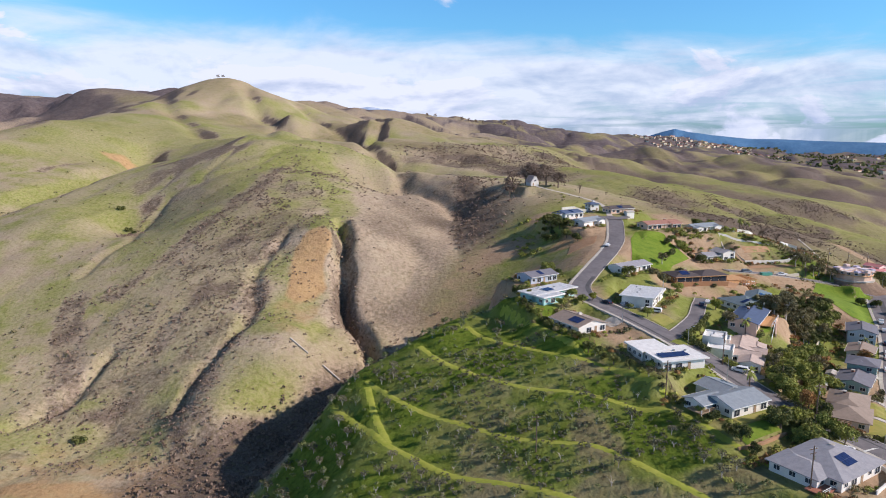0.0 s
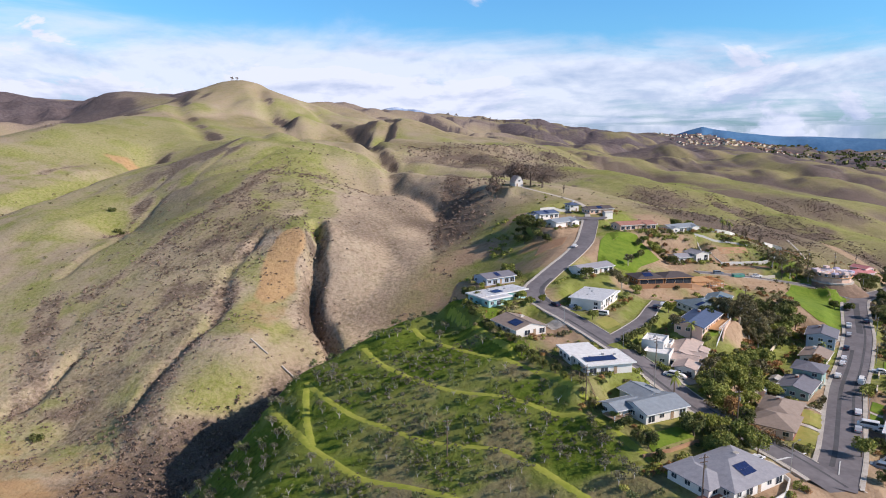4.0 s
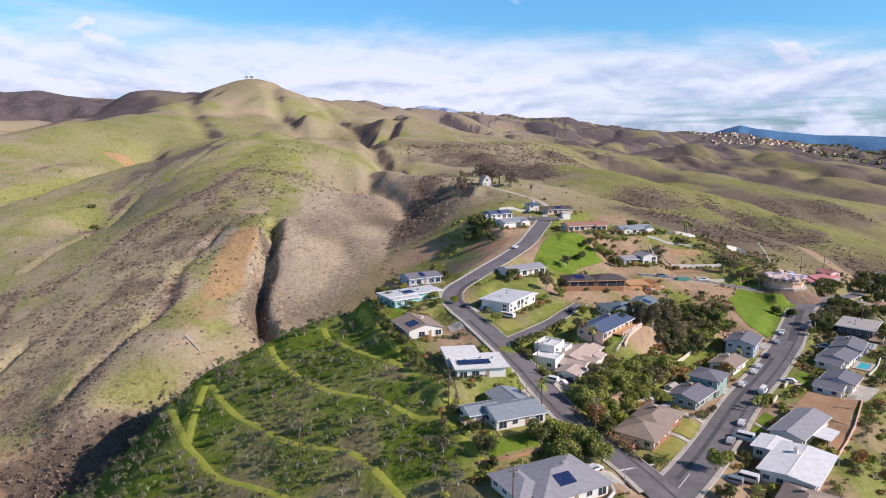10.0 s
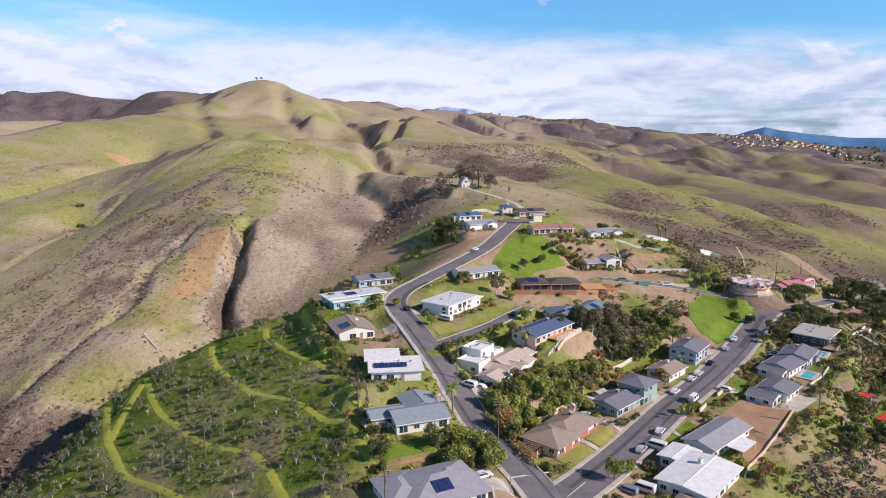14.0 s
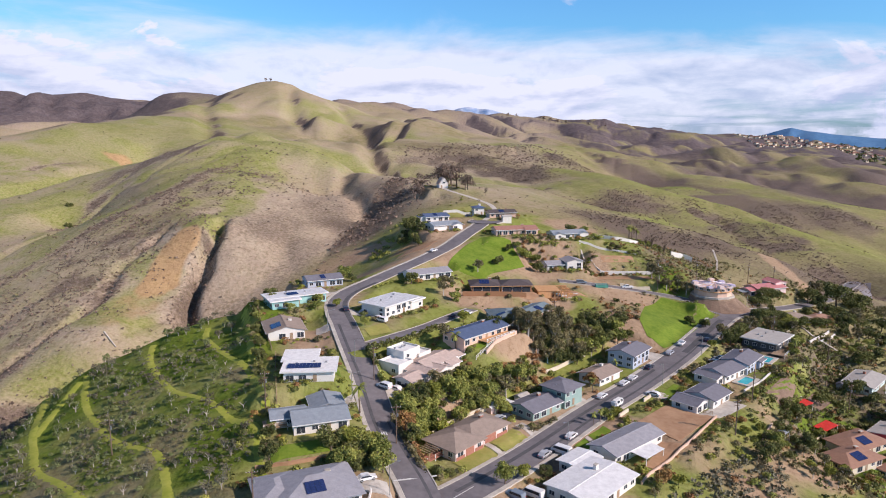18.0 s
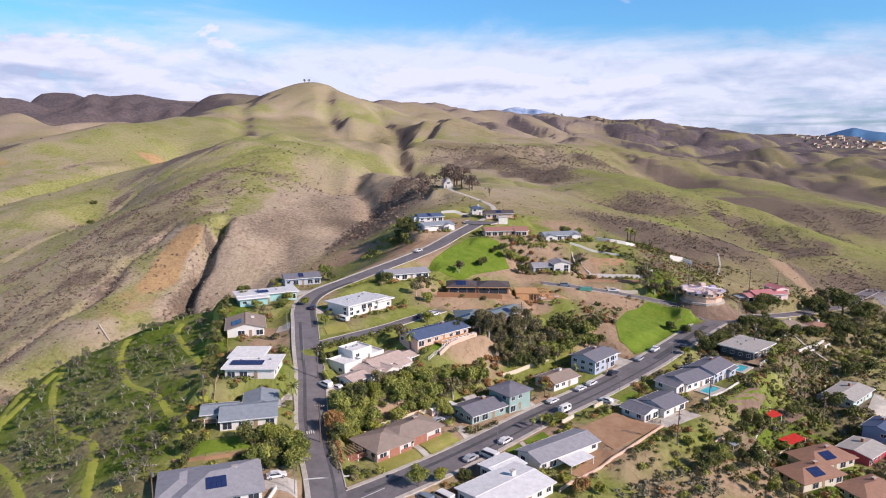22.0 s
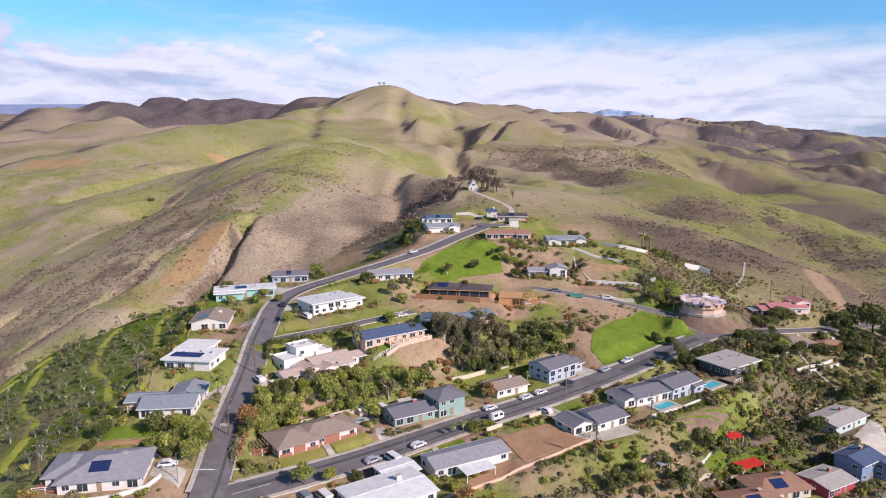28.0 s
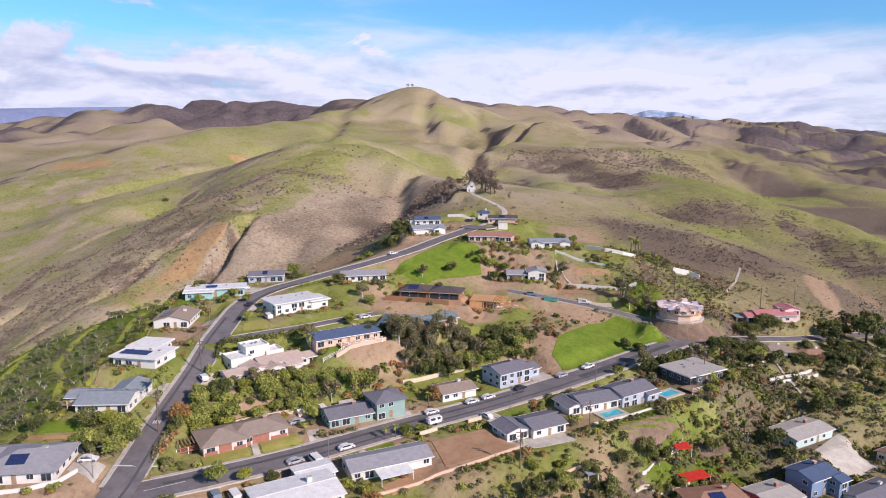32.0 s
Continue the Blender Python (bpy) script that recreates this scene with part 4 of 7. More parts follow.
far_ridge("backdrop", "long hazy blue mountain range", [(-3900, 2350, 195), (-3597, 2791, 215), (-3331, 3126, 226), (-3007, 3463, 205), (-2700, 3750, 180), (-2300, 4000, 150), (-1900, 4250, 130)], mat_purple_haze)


# ---- building kit ----
def part(name, bm, material, parent=None, label="", m=None):
    """Links a bmesh as one mesh object under a thing or a part."""
    me = bpy.data.meshes.new(name)
    bm.to_mesh(me)
    bm.free()
    me.materials.append(material)
    return put(name, me, parent, m, label)


def put(name, me, parent=None, m=None, label=""):
    ob = new(name, me)
    if parent is not None:
        ob.parent = parent
    if m is not None:
        ob.matrix_basis = m
    if label:
        ob["label"] = label
    return ob


def box(bm, x, y, z, sx, sy, sz, m=None):
    """A block with its foot's middle at x, y, z."""
    mat = Matrix.Translation((x, y, z + sz / 2)) @ Matrix.Diagonal((sx, sy, sz, 1))
    bmesh.ops.create_cube(bm, size=1, matrix=(m @ mat) if m else mat)
    return bm


def boxes(*rows):
    bm = bmesh.new()
    for r in rows:
        box(bm, *r)
    return bm


def rod(bm, a, b, r0, r1, n=6):
    a, b = Vector(a), Vector(b)
    q = (b - a).to_track_quat("Z", "Y").to_matrix().to_4x4()
    bmesh.ops.create_cone(bm, cap_ends=True, segments=n, radius1=r0, radius2=r1, depth=(b - a).length, matrix=Matrix.Translation((a + b) / 2) @ q)
    return bm


def prism(bm, profile, u0, u1, turn=False):
    """A closed solid: a profile of (v, z) pushed along u (or along v if turned)."""
    rows = []
    for u in (u0, u1):
        rows.append([bm.verts.new((p[0], u, p[1]) if turn else (u, p[0], p[1])) for p in profile])
    k = len(profile)
    bm.faces.new(rows[0]), bm.faces.new(rows[1][::-1])
    for i in range(k):
        bm.faces.new((rows[0][i], rows[1][i], rows[1][(i + 1) % k], rows[0][(i + 1) % k]))
    bmesh.ops.recalc_face_normals(bm, faces=bm.faces)
    return bm


def thing(name, x, y, z, rot, label, category, group=""):
    ob = new(name)
    ob.empty_display_size = 0.5
    ob.matrix_basis = pose(x, y, z, 0, 0, rot)
    return tagged(ob, label, category, group)


def smooth_line(line, step=2.0):
    """A line through the points, rounded, with points about every step metres."""
    p = [Vector(a) for a in line]
    p = [p[0] * 2 - p[1]] + p + [p[-1] * 2 - p[-2]]
    out = []
    for i in range(1, len(p) - 2):
        n = max(2, int((p[i + 1] - p[i]).length / step))
        for k in range(n):
            t = k / n
            out.append(0.5 * (2 * p[i] + (p[i + 1] - p[i - 1]) * t + (2 * p[i - 1] - 5 * p[i] + 4 * p[i + 1] - p[i + 2]) * t * t + (3 * p[i] - p[i - 1] - 3 * p[i + 1] + p[i + 2]) * t ** 3))
    return out + [p[-2]]


def sides(pts):
    out = []
    for i in range(len(pts)):
        d = pts[min(i + 1, len(pts) - 1)] - pts[max(i - 1, 0)]
        out.append(Vector((d.y, -d.x, 0)).normalized())
    return out


def ribbon(name, pts, profile, material, label, category, keep=None, kind="structure"):
    """A strip swept along points: the profile is (offset to the right, height) pairs."""
    bm = bmesh.new()
    sd = sides(pts)
    rows = [[bm.verts.new((p.x + s.x * o, p.y + s.y * o, p.z + h)) for o, h in profile] for p, s in zip(pts, sd)]
    for i in range(len(rows) - 1):
        mid = (pts[i] + pts[i + 1]) / 2 + sd[i] * (profile[0][0] + profile[-1][0]) / 2
        if keep and not keep(mid):
            continue
        for j in range(len(profile) - 1):
            f = bm.faces.new((rows[i][j], rows[i + 1][j], rows[i + 1][j + 1], rows[i][j + 1]))
            f.smooth = False
    bmesh.ops.recalc_face_normals(bm, faces=bm.faces)
    for v in [v for v in bm.verts if not v.link_faces]:
        bm.verts.remove(v)
    ob = part(name, bm, material)
    return tagged(ob, label, category, kind=kind)


def patch(name, corners, material, label, category, lift=0.14, step=1.0):
    """A patch of ground cover between four corners, laid on the ground."""
    a, b, c, d = (np.array(p, float) for p in corners)
    nu = max(2, int(max(np.linalg.norm(b - a), np.linalg.norm(c - d)) / step) + 1)
    nv = max(2, int(max(np.linalg.norm(d - a), np.linalg.norm(c - b)) / step) + 1)
    u, v = np.meshgrid(np.linspace(0, 1, nu), np.linspace(0, 1, nv))
    u, v = u.ravel()[:, None], v.ravel()[:, None]
    p = (a * (1 - u) + b * u) * (1 - v) + (d * (1 - u) + c * u) * v
    z = np.array([gz(x, y) for x, y in p]) + lift
    verts = np.concatenate([p, z[:, None]], 1)
    n = len(verts)
    rim = [i for i in range(nu)] + [j * nu + nu - 1 for j in range(1, nv)] + [(nv - 1) * nu + i for i in range(nu - 2, -1, -1)] + [j * nu for j in range(nv - 2, 0, -1)]
    if material in (mat_lawn, mat_dry_lawn):
        rim = []
    low = verts[rim] - np.array([0, 0, 0.5])
    quads = [tuple(q) for q in grid_quads(nu, nv)] + [(rim[k], n + k, n + (k + 1) % len(rim), rim[(k + 1) % len(rim)]) for k in range(len(rim))]
    return tagged(put(name, fast_mesh(name, np.concatenate([verts, low]), quads, material)), label, category, kind="structure")


# ---- streets, kerbs, pavements ----
LINES = {k: smooth_line(v) for k, (_, v) in STREETS.items()}


def clear_of_others(own):
    def keep(p):
        for k, (w, line) in STREETS.items():
            if k != own and along(np.array([p.x]), np.array([p.y]), line)[0][0] < w / 2 + 0.1:
                return False
        return math.hypot(p.x - 99, p.y - 397) > 9.6
    return keep


for k, (w, line) in STREETS.items():
    pts = LINES[k]
    paved = k not in ("side_lane", "summit_lane")
    lane_mat = mat_concrete if k == "summit_lane" else mat_asphalt
    ribbon("road", [p + Vector((0, 0, 0.004 * len(k) - 0.05)) for p in pts], [(-w / 2, 0), (-w / 4, 0.05), (0, 0.07), (w / 4, 0.05), (w / 2, 0)], lane_mat,
           "pale concrete lane up to the summit" if k == "summit_lane" else "grey asphalt street with tar patches", "road")
    if paved:
        for sgn in (-1, 1):
            e = sgn * w / 2
            ribbon("kerb", pts, [(e, -0.3), (e, 0.13), (e + sgn * 0.28, 0.14), (e + sgn * 0.28, -0.3)], mat_concrete, "pale concrete kerb along the street", "kerb", clear_of_others(k))
            if k == "lower_street" or (k == "upper_street" and sgn < 0):
                ribbon("pavement", pts, [(e + sgn * 0.3, 0.12), (e + sgn * 1.2, 0.12), (e + sgn * 1.25, -0.6)], mat_concrete, "pale concrete sidewalk along the street", "pavement", clear_of_others(k))
    elif k == "side_lane":
        for sgn in (-1, 1):
            e = sgn * w / 2
            ribbon("kerb", pts, [(e, -0.3), (e, 0.12), (e + sgn * 0.35, 0.13), (e + sgn * 0.35, -0.3)], mat_concrete, "pale concrete edge of the lane", "kerb", clear_of_others(k))

bm = bmesh.new()
bmesh.ops.create_circle(bm, cap_ends=True, segments=40, radius=9.4)
tagged(part("road", bm, mat_asphalt, None, "", Matrix.Translation((99, 397, 24.42))), "asphalt turning circle at the street's end", "road", kind="structure")
bm = bmesh.new()
for i in range(40):
    a0, a1 = i * math.tau / 40, (i + 1) * math.tau / 40
    mid = (math.cos(a0), math.sin(a0))
    if mid[1] < -0.8 or mid[1] > 0.93:
        continue
    q = [bm.verts.new((r * math.cos(a), r * math.sin(a), h)) for a in (a0, a1) for r, h in ((9.4, -0.4), (9.4, 0.15), (9.75, 0.16), (9.75, -0.4))]
    for j in range(3):
        bm.faces.new((q[j], q[4 + j], q[5 + j], q[j + 1]))
tagged(part("kerb", bm, mat_concrete, None, "", Matrix.Translation((99, 397, 24.4))), "pale kerb round the turning circle", "kerb", kind="structure")

# tar seams and newer asphalt on the streets
for k, offs, a, b, w in (("lower_street", -1.5, 6, 60, 1.2), ("lower_street", 2.2, 20, 80, 0.8), ("lower_street", 0.4, 70, 95, 2.4), ("upper_street", 1.6, 8, 40, 0.7), ("upper_street", -2.0, 36, 70, 0.9), ("upper_street", 2.6, 66, 95, 1.6)):
    pts = LINES[k][a:b]
    if len(pts) > 3:
        ribbon("road", pts, [(offs - w / 2, 0.075), (offs + w / 2, 0.075)], mat_patch, "dark strip of newer asphalt", "road")
# stop bar, word and lane line at the junction
ribbon("road_marking", [Vector((104.2, 158.6, -3.12)), Vector((113.4, 163.3, -3.5))], [(-0.3, 0), (0.3, 0)], mat_paint, "white stop line on the asphalt", "road marking")
ribbon("road_marking", [Vector((117.5, 155.5, -4.98)), Vector((122.0, 163.5, -5.5))], [(-0.12, 0), (0.12, 0)], mat_paint, "white centre line on the asphalt", "road marking")
for u0 in (0.0, 0.55, 1.1, 1.65):
    ribbon("road_marking", [Vector((96.4 + u0 * 0.87, 177.2 + u0 * 0.5, -1.45)), Vector((95.6 + u0 * 0.87, 178.7 + u0 * 0.5, -1.3))], [(-0.16, 0), (0.16, 0)], mat_paint, "worn white lettering bars on the asphalt", "road marking")

# terraces of the orchard
for line in TERRACES:
    pts = []
    for p in smooth_line(line, 1.5):
        pts.append(Vector((p.x, p.y, gz(p.x, p.y))))
    sd = sides(pts)
    bm = bmesh.new()
    rows = []
    for p, s in zip(pts, sd):
        row = []
        wob = 0.25 * noise.noise((p.x * 0.3, p.y * 0.3, 0))
        for o in (-1.35 - wob, -0.5, 0.5, 1.35 + wob):
            x, y = p.x + s.x * o, p.y + s.y * o
            row.append(bm.verts.new((x, y, gz(x, y) + (0.12 if abs(o) < 1 else -0.05))))
        rows.append(row)
    for r0, r1 in zip(rows[:-1], rows[1:]):
        for j in range(3):
            bm.faces.new((r0[j], r0[j + 1], r1[j + 1], r1[j])).smooth = True
    tagged(part("path", bm, mat_path), "light green grassy terrace path through the orchard", "path", kind="structure")

# lawns, fields, dirt lots, drives
LAWNS = [
    ("dry_lawn", mat_dry_lawn, "level yellow-green lawn below the white wall", [(68, 406), (90, 414), (88, 417), (67, 413)]),
    ("graded_pad", mat_dirt, "level bare earth pad behind the white wall", [(161, 361.5), (177, 366), (176, 369), (160, 364.5)]),
    ("paved_yard", mat_asphalt, "wide grey paved yard at the foot of the hill", [(309, 447), (322, 447), (346, 508), (334, 510)]),
    ("lawn", mat_lawn, "bright green mown field", [(89, 316.5), (107, 318), (124, 340), (106, 337)]), ("lawn", mat_lawn, "bright green sloping field", [(89, 316.5), (106, 337), (101, 357), (95.5, 345)]),
    ("lawn", mat_lawn, "bright green sloping field", [(106, 337), (124, 340), (116, 356), (101, 357)]),
    ("lawn", mat_lawn, "large bright green lawn above the street", [(174.5, 284), (180.5, 279), (190, 291), (172.8, 298)]), ("lawn", mat_lawn, "large bright green lawn above the street", [(172.8, 298), (190, 291), (203, 314.5), (177.7, 322)]),
    ("lawn", mat_lawn, "large bright green lawn above the street", [(177.7, 322), (203, 314.5), (208.5, 327), (187, 336)]),
    ("lawn", mat_dry_lawn, "yellow-green front lawn", [(115.1, 175.2), (120.4, 171.3), (126.2, 181.6), (121.2, 185.6)]), ("lawn", mat_dry_lawn, "yellow-green lawn below the street door", [(123.6, 187.6), (127.8, 184.3), (133.0, 194.6), (128.5, 197.4)]), ("garden_path", mat_concrete, "pale concrete path across the front lawn", [(121.4, 186.6), (126.4, 182.3), (127.3, 183.9), (122.7, 187.7)]), ("lawn", mat_dry_lawn, "yellow-green lawn beside the house", [(77, 166.3), (89.8, 172), (88, 175), (76, 169.5)]),
    ("lawn", mat_lawn, "green bank below the house", [(75, 157.8), (87, 165.5), (83.5, 169), (73, 163)]), ("lawn", mat_lawn, "small green front lawn", [(145.4, 192.4), (148.6, 190.6), (150.2, 194.6), (148.2, 197.4)]), ("garden_path", mat_concrete, "pale path across the verge lawn", [(148.3, 197.8), (150.4, 195.0), (151.2, 196.2), (149.0, 199.2)]), ("lawn", mat_lawn, "small green front lawn", [(149.3, 199.6), (151.6, 196.8), (155.8, 203.8), (153.6, 206.0)]),
    ("lawn", mat_lawn, "small green front lawn", [(172.5, 233), (175.5, 231.5), (182, 242), (178.5, 243.5)]), ("lawn", mat_lawn, "small green front lawn", [(186, 254), (189, 252.5), (196, 263.5), (193, 265)]),
    ("lawn", mat_dry_lawn, "small lawn beside the street", [(74.5, 238), (78, 233.5), (84, 239.5), (79.5, 245)]), ("lawn", mat_lawn, "green verge beside the street", [(76.5, 201), (79, 199), (75, 207), (72.5, 209)]),
    ("lawn", mat_lawn, "garden lawn below the deck", [(113, 234), (118, 236.5), (122, 244), (119, 246)]),
    ("dirt_lot", mat_plot, "dark bare plot beside the parked vans", [(136.2, 179.8), (140.0, 176.9), (144.0, 182.4), (140.6, 186.4)]), ("dirt_lot", mat_dirt, "bare reddish dirt lot fenced from the street", [(163.5, 210), (173, 199), (186.3, 217.8), (174, 224.8)]), ("dirt_lot", mat_dirt, "dirt yard behind the house", [(162.5, 184.5), (166.5, 183.5), (174, 197.5), (168.5, 199)]),
    ("dirt_lot", mat_dirt, "graded reddish building pad", [(158, 346.5), (184, 352), (183, 357.5), (160, 352.5)]), ("dirt_lot", mat_dirt, "trampled building-site dirt", [(103, 296), (130, 298), (153, 322), (146, 326)]),
    ("dirt_lot", mat_dirt, "reddish bare bank above the street", [(62, 336), (76, 340), (80, 352), (66, 350)]), ("dirt_lot", mat_plot, "bare brown sloping garden plot", [(206.5, 241.5), (214, 243), (222.3, 260.6), (215.4, 256)]), ("dirt_lot", mat_plot, "bare brown garden plot below a wall", [(226.5, 263.5), (228.5, 256.5), (236.5, 267.4), (232.3, 272.4)]),
    ("drive", mat_concrete, "pale concrete driveway", [(128.9, 200.0), (134.4, 195.6), (136.0, 198.6), (130.8, 204.0)]), ("drive", mat_concrete, "pale concrete driveway with parked cars", [(87.5, 204.5), (93, 196.5), (99.5, 200), (94.5, 208)]),
    ("drive", mat_concrete, "pale concrete driveway", [(146.5, 219.5), (149.5, 225), (145.5, 227.5), (142.5, 226)]), ("drive", mat_concrete, "pale concrete driveway", [(174.5, 265), (178.5, 272), (174, 274.5), (171.5, 268)]),
    ("drive", mat_concrete, "pale concrete driveway", [(167.8, 232), (170.5, 236.5), (176, 234.5), (173.5, 229)]), ("drive", mat_concrete, "pale concrete yard behind the house", [(181, 219), (187, 216.5), (198, 230), (193, 233)]),
    ("lawn", mat_dry_lawn, "mown dry terrace above the houses", [(66, 401), (86, 405), (88, 413), (70, 411)]),
    ("drive", mat_concrete, "pale driveway with parked vans", [(141.2, 187.2), (144.8, 183.2), (148.5, 188.0), (144.2, 190.6)]), ("drive", mat_concrete, "pale concrete driveway", [(106, 151.5), (103, 157.5), (95, 156), (98, 151)]),
    ("drive", mat_concrete, "pale driveway beside the bend", [(65, 240), (67.5, 235.5), (59, 233), (57, 239)]), ("drive", mat_concrete, "pale driveway beside the house", [(83.5, 195.5), (86, 190.5), (82.5, 186.5), (80, 190)]),
    ("drive", mat_concrete, "pale gravel yard", [(258, 278), (268, 274), (278, 288), (266, 296)]), ("drive", mat_concrete, "pale driveway", [(61, 255), (65, 250), (74, 253), (70, 259)]), ("drive", mat_concrete, "pale forecourt at the bend", [(50, 268), (52, 277), (44, 276), (44, 268)]),
]
for nm, mt, lb, cs in LAWNS:
    patch(nm, cs, mt, lb, nm.replace("_", " "))

# ---- houses ----
SHARED = {}


def shared_mesh(key, build, material):
    if key not in SHARED:
        me = bpy.data.meshes.new(key[0])
        bm = build()
        bm.to_mesh(me)
        bm.free()
        me.materials.append(material)
        SHARED[key] = me
    return SHARED[key]


def frame_bm(w, h):
    return boxes((0, 0, 0, w, 0.1, 0.09), (0, 0, h - 0.09, w, 0.1, 0.09), (-w / 2 + 0.045, 0, 0.09, 0.09, 0.1, h - 0.18), (w / 2 - 0.045, 0, 0.09, 0.09, 0.1, h - 0.18), (0, 0, 0.09, 0.06, 0.08, h - 0.18))


def add_window(parent, m, w, h):
    f = put("window", shared_mesh(("window", w, h), lambda: frame_bm(w, h), mat_frame), parent, m)
    put("pane", shared_mesh(("pane", w, h), lambda: boxes((0, 0.0, 0.05, w - 0.12, 0.05, h - 0.1)), mat_glass), f)


def wing_roof(house, u, v, l, d, h, form, material, slope, lift=0.0):
    o, t = 0.8, 0.2
    bm = bmesh.new()
    along_v = d > l
    a, b = (d, l) if along_v else (l, d)
    rise = slope * b / 2
    if form == "flat":
        box(bm, 0, 0, h - 0.1, l + 1.8, d + 1.8, 0.4 + lift)
        bmesh.ops.bevel(bm, geom=list(bm.edges), offset=0.05, segments=1, affect="EDGES")
    elif form == "parapet":
        box(bm, 0, 0, h - 0.3, l - 0.5, d - 0.5, 0.34)
    elif form == "gable":
        prism(bm, [(-b / 2 - o, h - o * slope), (0, h + rise), (b / 2 + o, h - o * slope), (b / 2 + o, h - o * slope + t), (0, h + rise + t), (-b / 2 - o, h - o * slope + t)], -a / 2 - 0.4, a / 2 + 0.4, along_v)
    else:
        e, z0 = o, h - o * slope
        top = max(0.2, a / 2 - b / 2)
        ring = [(-a / 2 - e, -b / 2 - e), (a / 2 + e, -b / 2 - e), (a / 2 + e, b / 2 + e), (-a / 2 - e, b / 2 + e)]
        if along_v:
            ring = [(-q, p) for p, q in ring]
        lo = [bm.verts.new((p, q, z0)) for p, q in ring]
        hi = [bm.verts.new((p, q, z0 + t)) for p, q in ring]
        r0, r1 = ((0, -top, h + rise + t), (0, top, h + rise + t)) if along_v else ((-top, 0, h + rise + t), (top, 0, h + rise + t))
        r0, r1 = bm.verts.new(r0), bm.verts.new(r1)
        bm.faces.new(lo[::-1])
        for i in range(4):
            bm.faces.new((lo[i], lo[(i + 1) % 4], hi[(i + 1) % 4], hi[i]))
        bm.faces.new((hi[0], hi[1], r1, r0)), bm.faces.new((hi[1], hi[2], r1)), bm.faces.new((hi[2], hi[3], r0, r1)), bm.faces.new((hi[3], hi[0], r0))
        bmesh.ops.recalc_face_normals(bm, faces=bm.faces)
    roof = part("roof", bm, material, house, "", Matrix.Translation((u, v, 0)))
    return roof, rise, along_v


def build_house(spec, rng):
    label, x, y, z, rot, wall, roofing, form, wings, solar = spec
    house = thing("house", x, y, z, rot, label, "house", "houses on the hill")
    slope = 0.1 if roofing == "white_metal" else (0.16 if roofing in ("pale_flat",) else 0.3 if form == "hip" else 0.27)
    wm, rm = WALLS[wall], ROOFING[roofing]
    doors = 0
    for k, (u, v, l, d, h) in enumerate(wings):
        roof, rise, along_v = wing_roof(house, u, v, l, d, h, form, rm, slope, 0.09 * k)
        bm = boxes((0, 0, -3.0, l, d, h + 3.0))
        if form == "gable":
            prism(bm, [(-(l if along_v else d) / 2, h), (0, h + rise), ((l if along_v else d) / 2, h)], -(d if along_v else l) / 2, (d if along_v else l) / 2, along_v)
        body = part("wall", bm, wm, house, "", Matrix.Translation((u, v, 0)))
        if form == "parapet":
            for bx in ((0, -d / 2 + 0.13, h, l, 0.26, 0.55), (0, d / 2 - 0.13, h, l, 0.26, 0.55), (-l / 2 + 0.13, 0, h, 0.26, d - 0.52, 0.55), (l / 2 - 0.13, 0, h, 0.26, d - 0.52, 0.55)):
                part("parapet", boxes(bx), wm, body)
        if form == "gable":
            a, b = (d, l) if along_v else (l, d)
            part("ridge_cap", boxes((0, 0, h + rise + 0.16, 0.3, a + 0.7, 0.1) if along_v else (0, 0, h + rise + 0.16, a + 0.7, 0.3, 0.1)), rm, roof)
            for q in (-1, 1):
                e = q * (b / 2 + 0.84)
                part("fascia", boxes((e, 0, h - 0.8 * slope - 0.02, 0.06, a + 0.8, 0.24) if along_v else (0, e, h - 0.8 * slope - 0.02, a + 0.8, 0.06, 0.24)), mat_frame, roof)
        if form == "flat" and roofing == "white_metal":
            seam = shared_mesh(("seam", d), lambda: boxes((0, 0, 0, 0.07, d + 1.6, 0.06)), rm)
            for i in range(int(l / 0.75) + 1):
                put("seam", seam, roof, Matrix.Translation((-l / 2 + i * 0.75, 0, h + 0.3 + 0.09 * k)))
        if form == "flat":
            part("fascia", boxes((0, -d / 2 - 0.9, h - 0.05, l + 1.86, 0.08, 0.4), (-l / 2 - 0.9, 0, h - 0.05, 0.08, d + 1.7, 0.4), (l / 2 + 0.9, 0, h - 0.05, 0.08, d + 1.7, 0.4)), mat_frame, roof)
        levels = [0.9] if h < 4 else [0.7, h - 1.9]
        for side, span, turn in (("front", l, 0), ("left", d, -90), ("right", d, 90)):
            n = max(1, int(span / 2.9))
            for i in range(n):
                s = (i + 0.5) / n * span - span / 2
                if side == "front":
                    px, py = u + s, v - d / 2
                else:
                    px, py = u + (-l / 2 if side == "left" else l / 2), v + s
                if any(j != k and abs(px - w[0]) < w[2] / 2 + 0.3 and abs(py - w[1]) < w[3] / 2 + 0.3 for j, w in enumerate(wings)):
                    continue
                for lv in levels:
                    m = Matrix.Translation((px, py, 0)) @ pose(0, -0.03, 0) if side == "front" else Matrix.Translation((px, py, 0)) @ pose(0, 0, 0, 0, 0, turn) @ pose(0, -0.03, 0)
                    if side == "front" and doors == 0 and lv == levels[0] and i == n // 2:
                        doors = 1
                        dr = put("door", shared_mesh(("door",), lambda: boxes((0, 0, 0, 1.0, 0.1, 2.1)), mat_wood), house, m @ Matrix.Translation((0, 0, 0.1)))
                        put("handle", shared_mesh(("handle",), lambda: boxes((0.38, -0.08, 1.0, 0.05, 0.06, 0.16)), mat_metal), dr)
                        continue
                    if rng.random() < 0.22:
                        continue
                    big = rng.random() < 0.45 and side == "front"
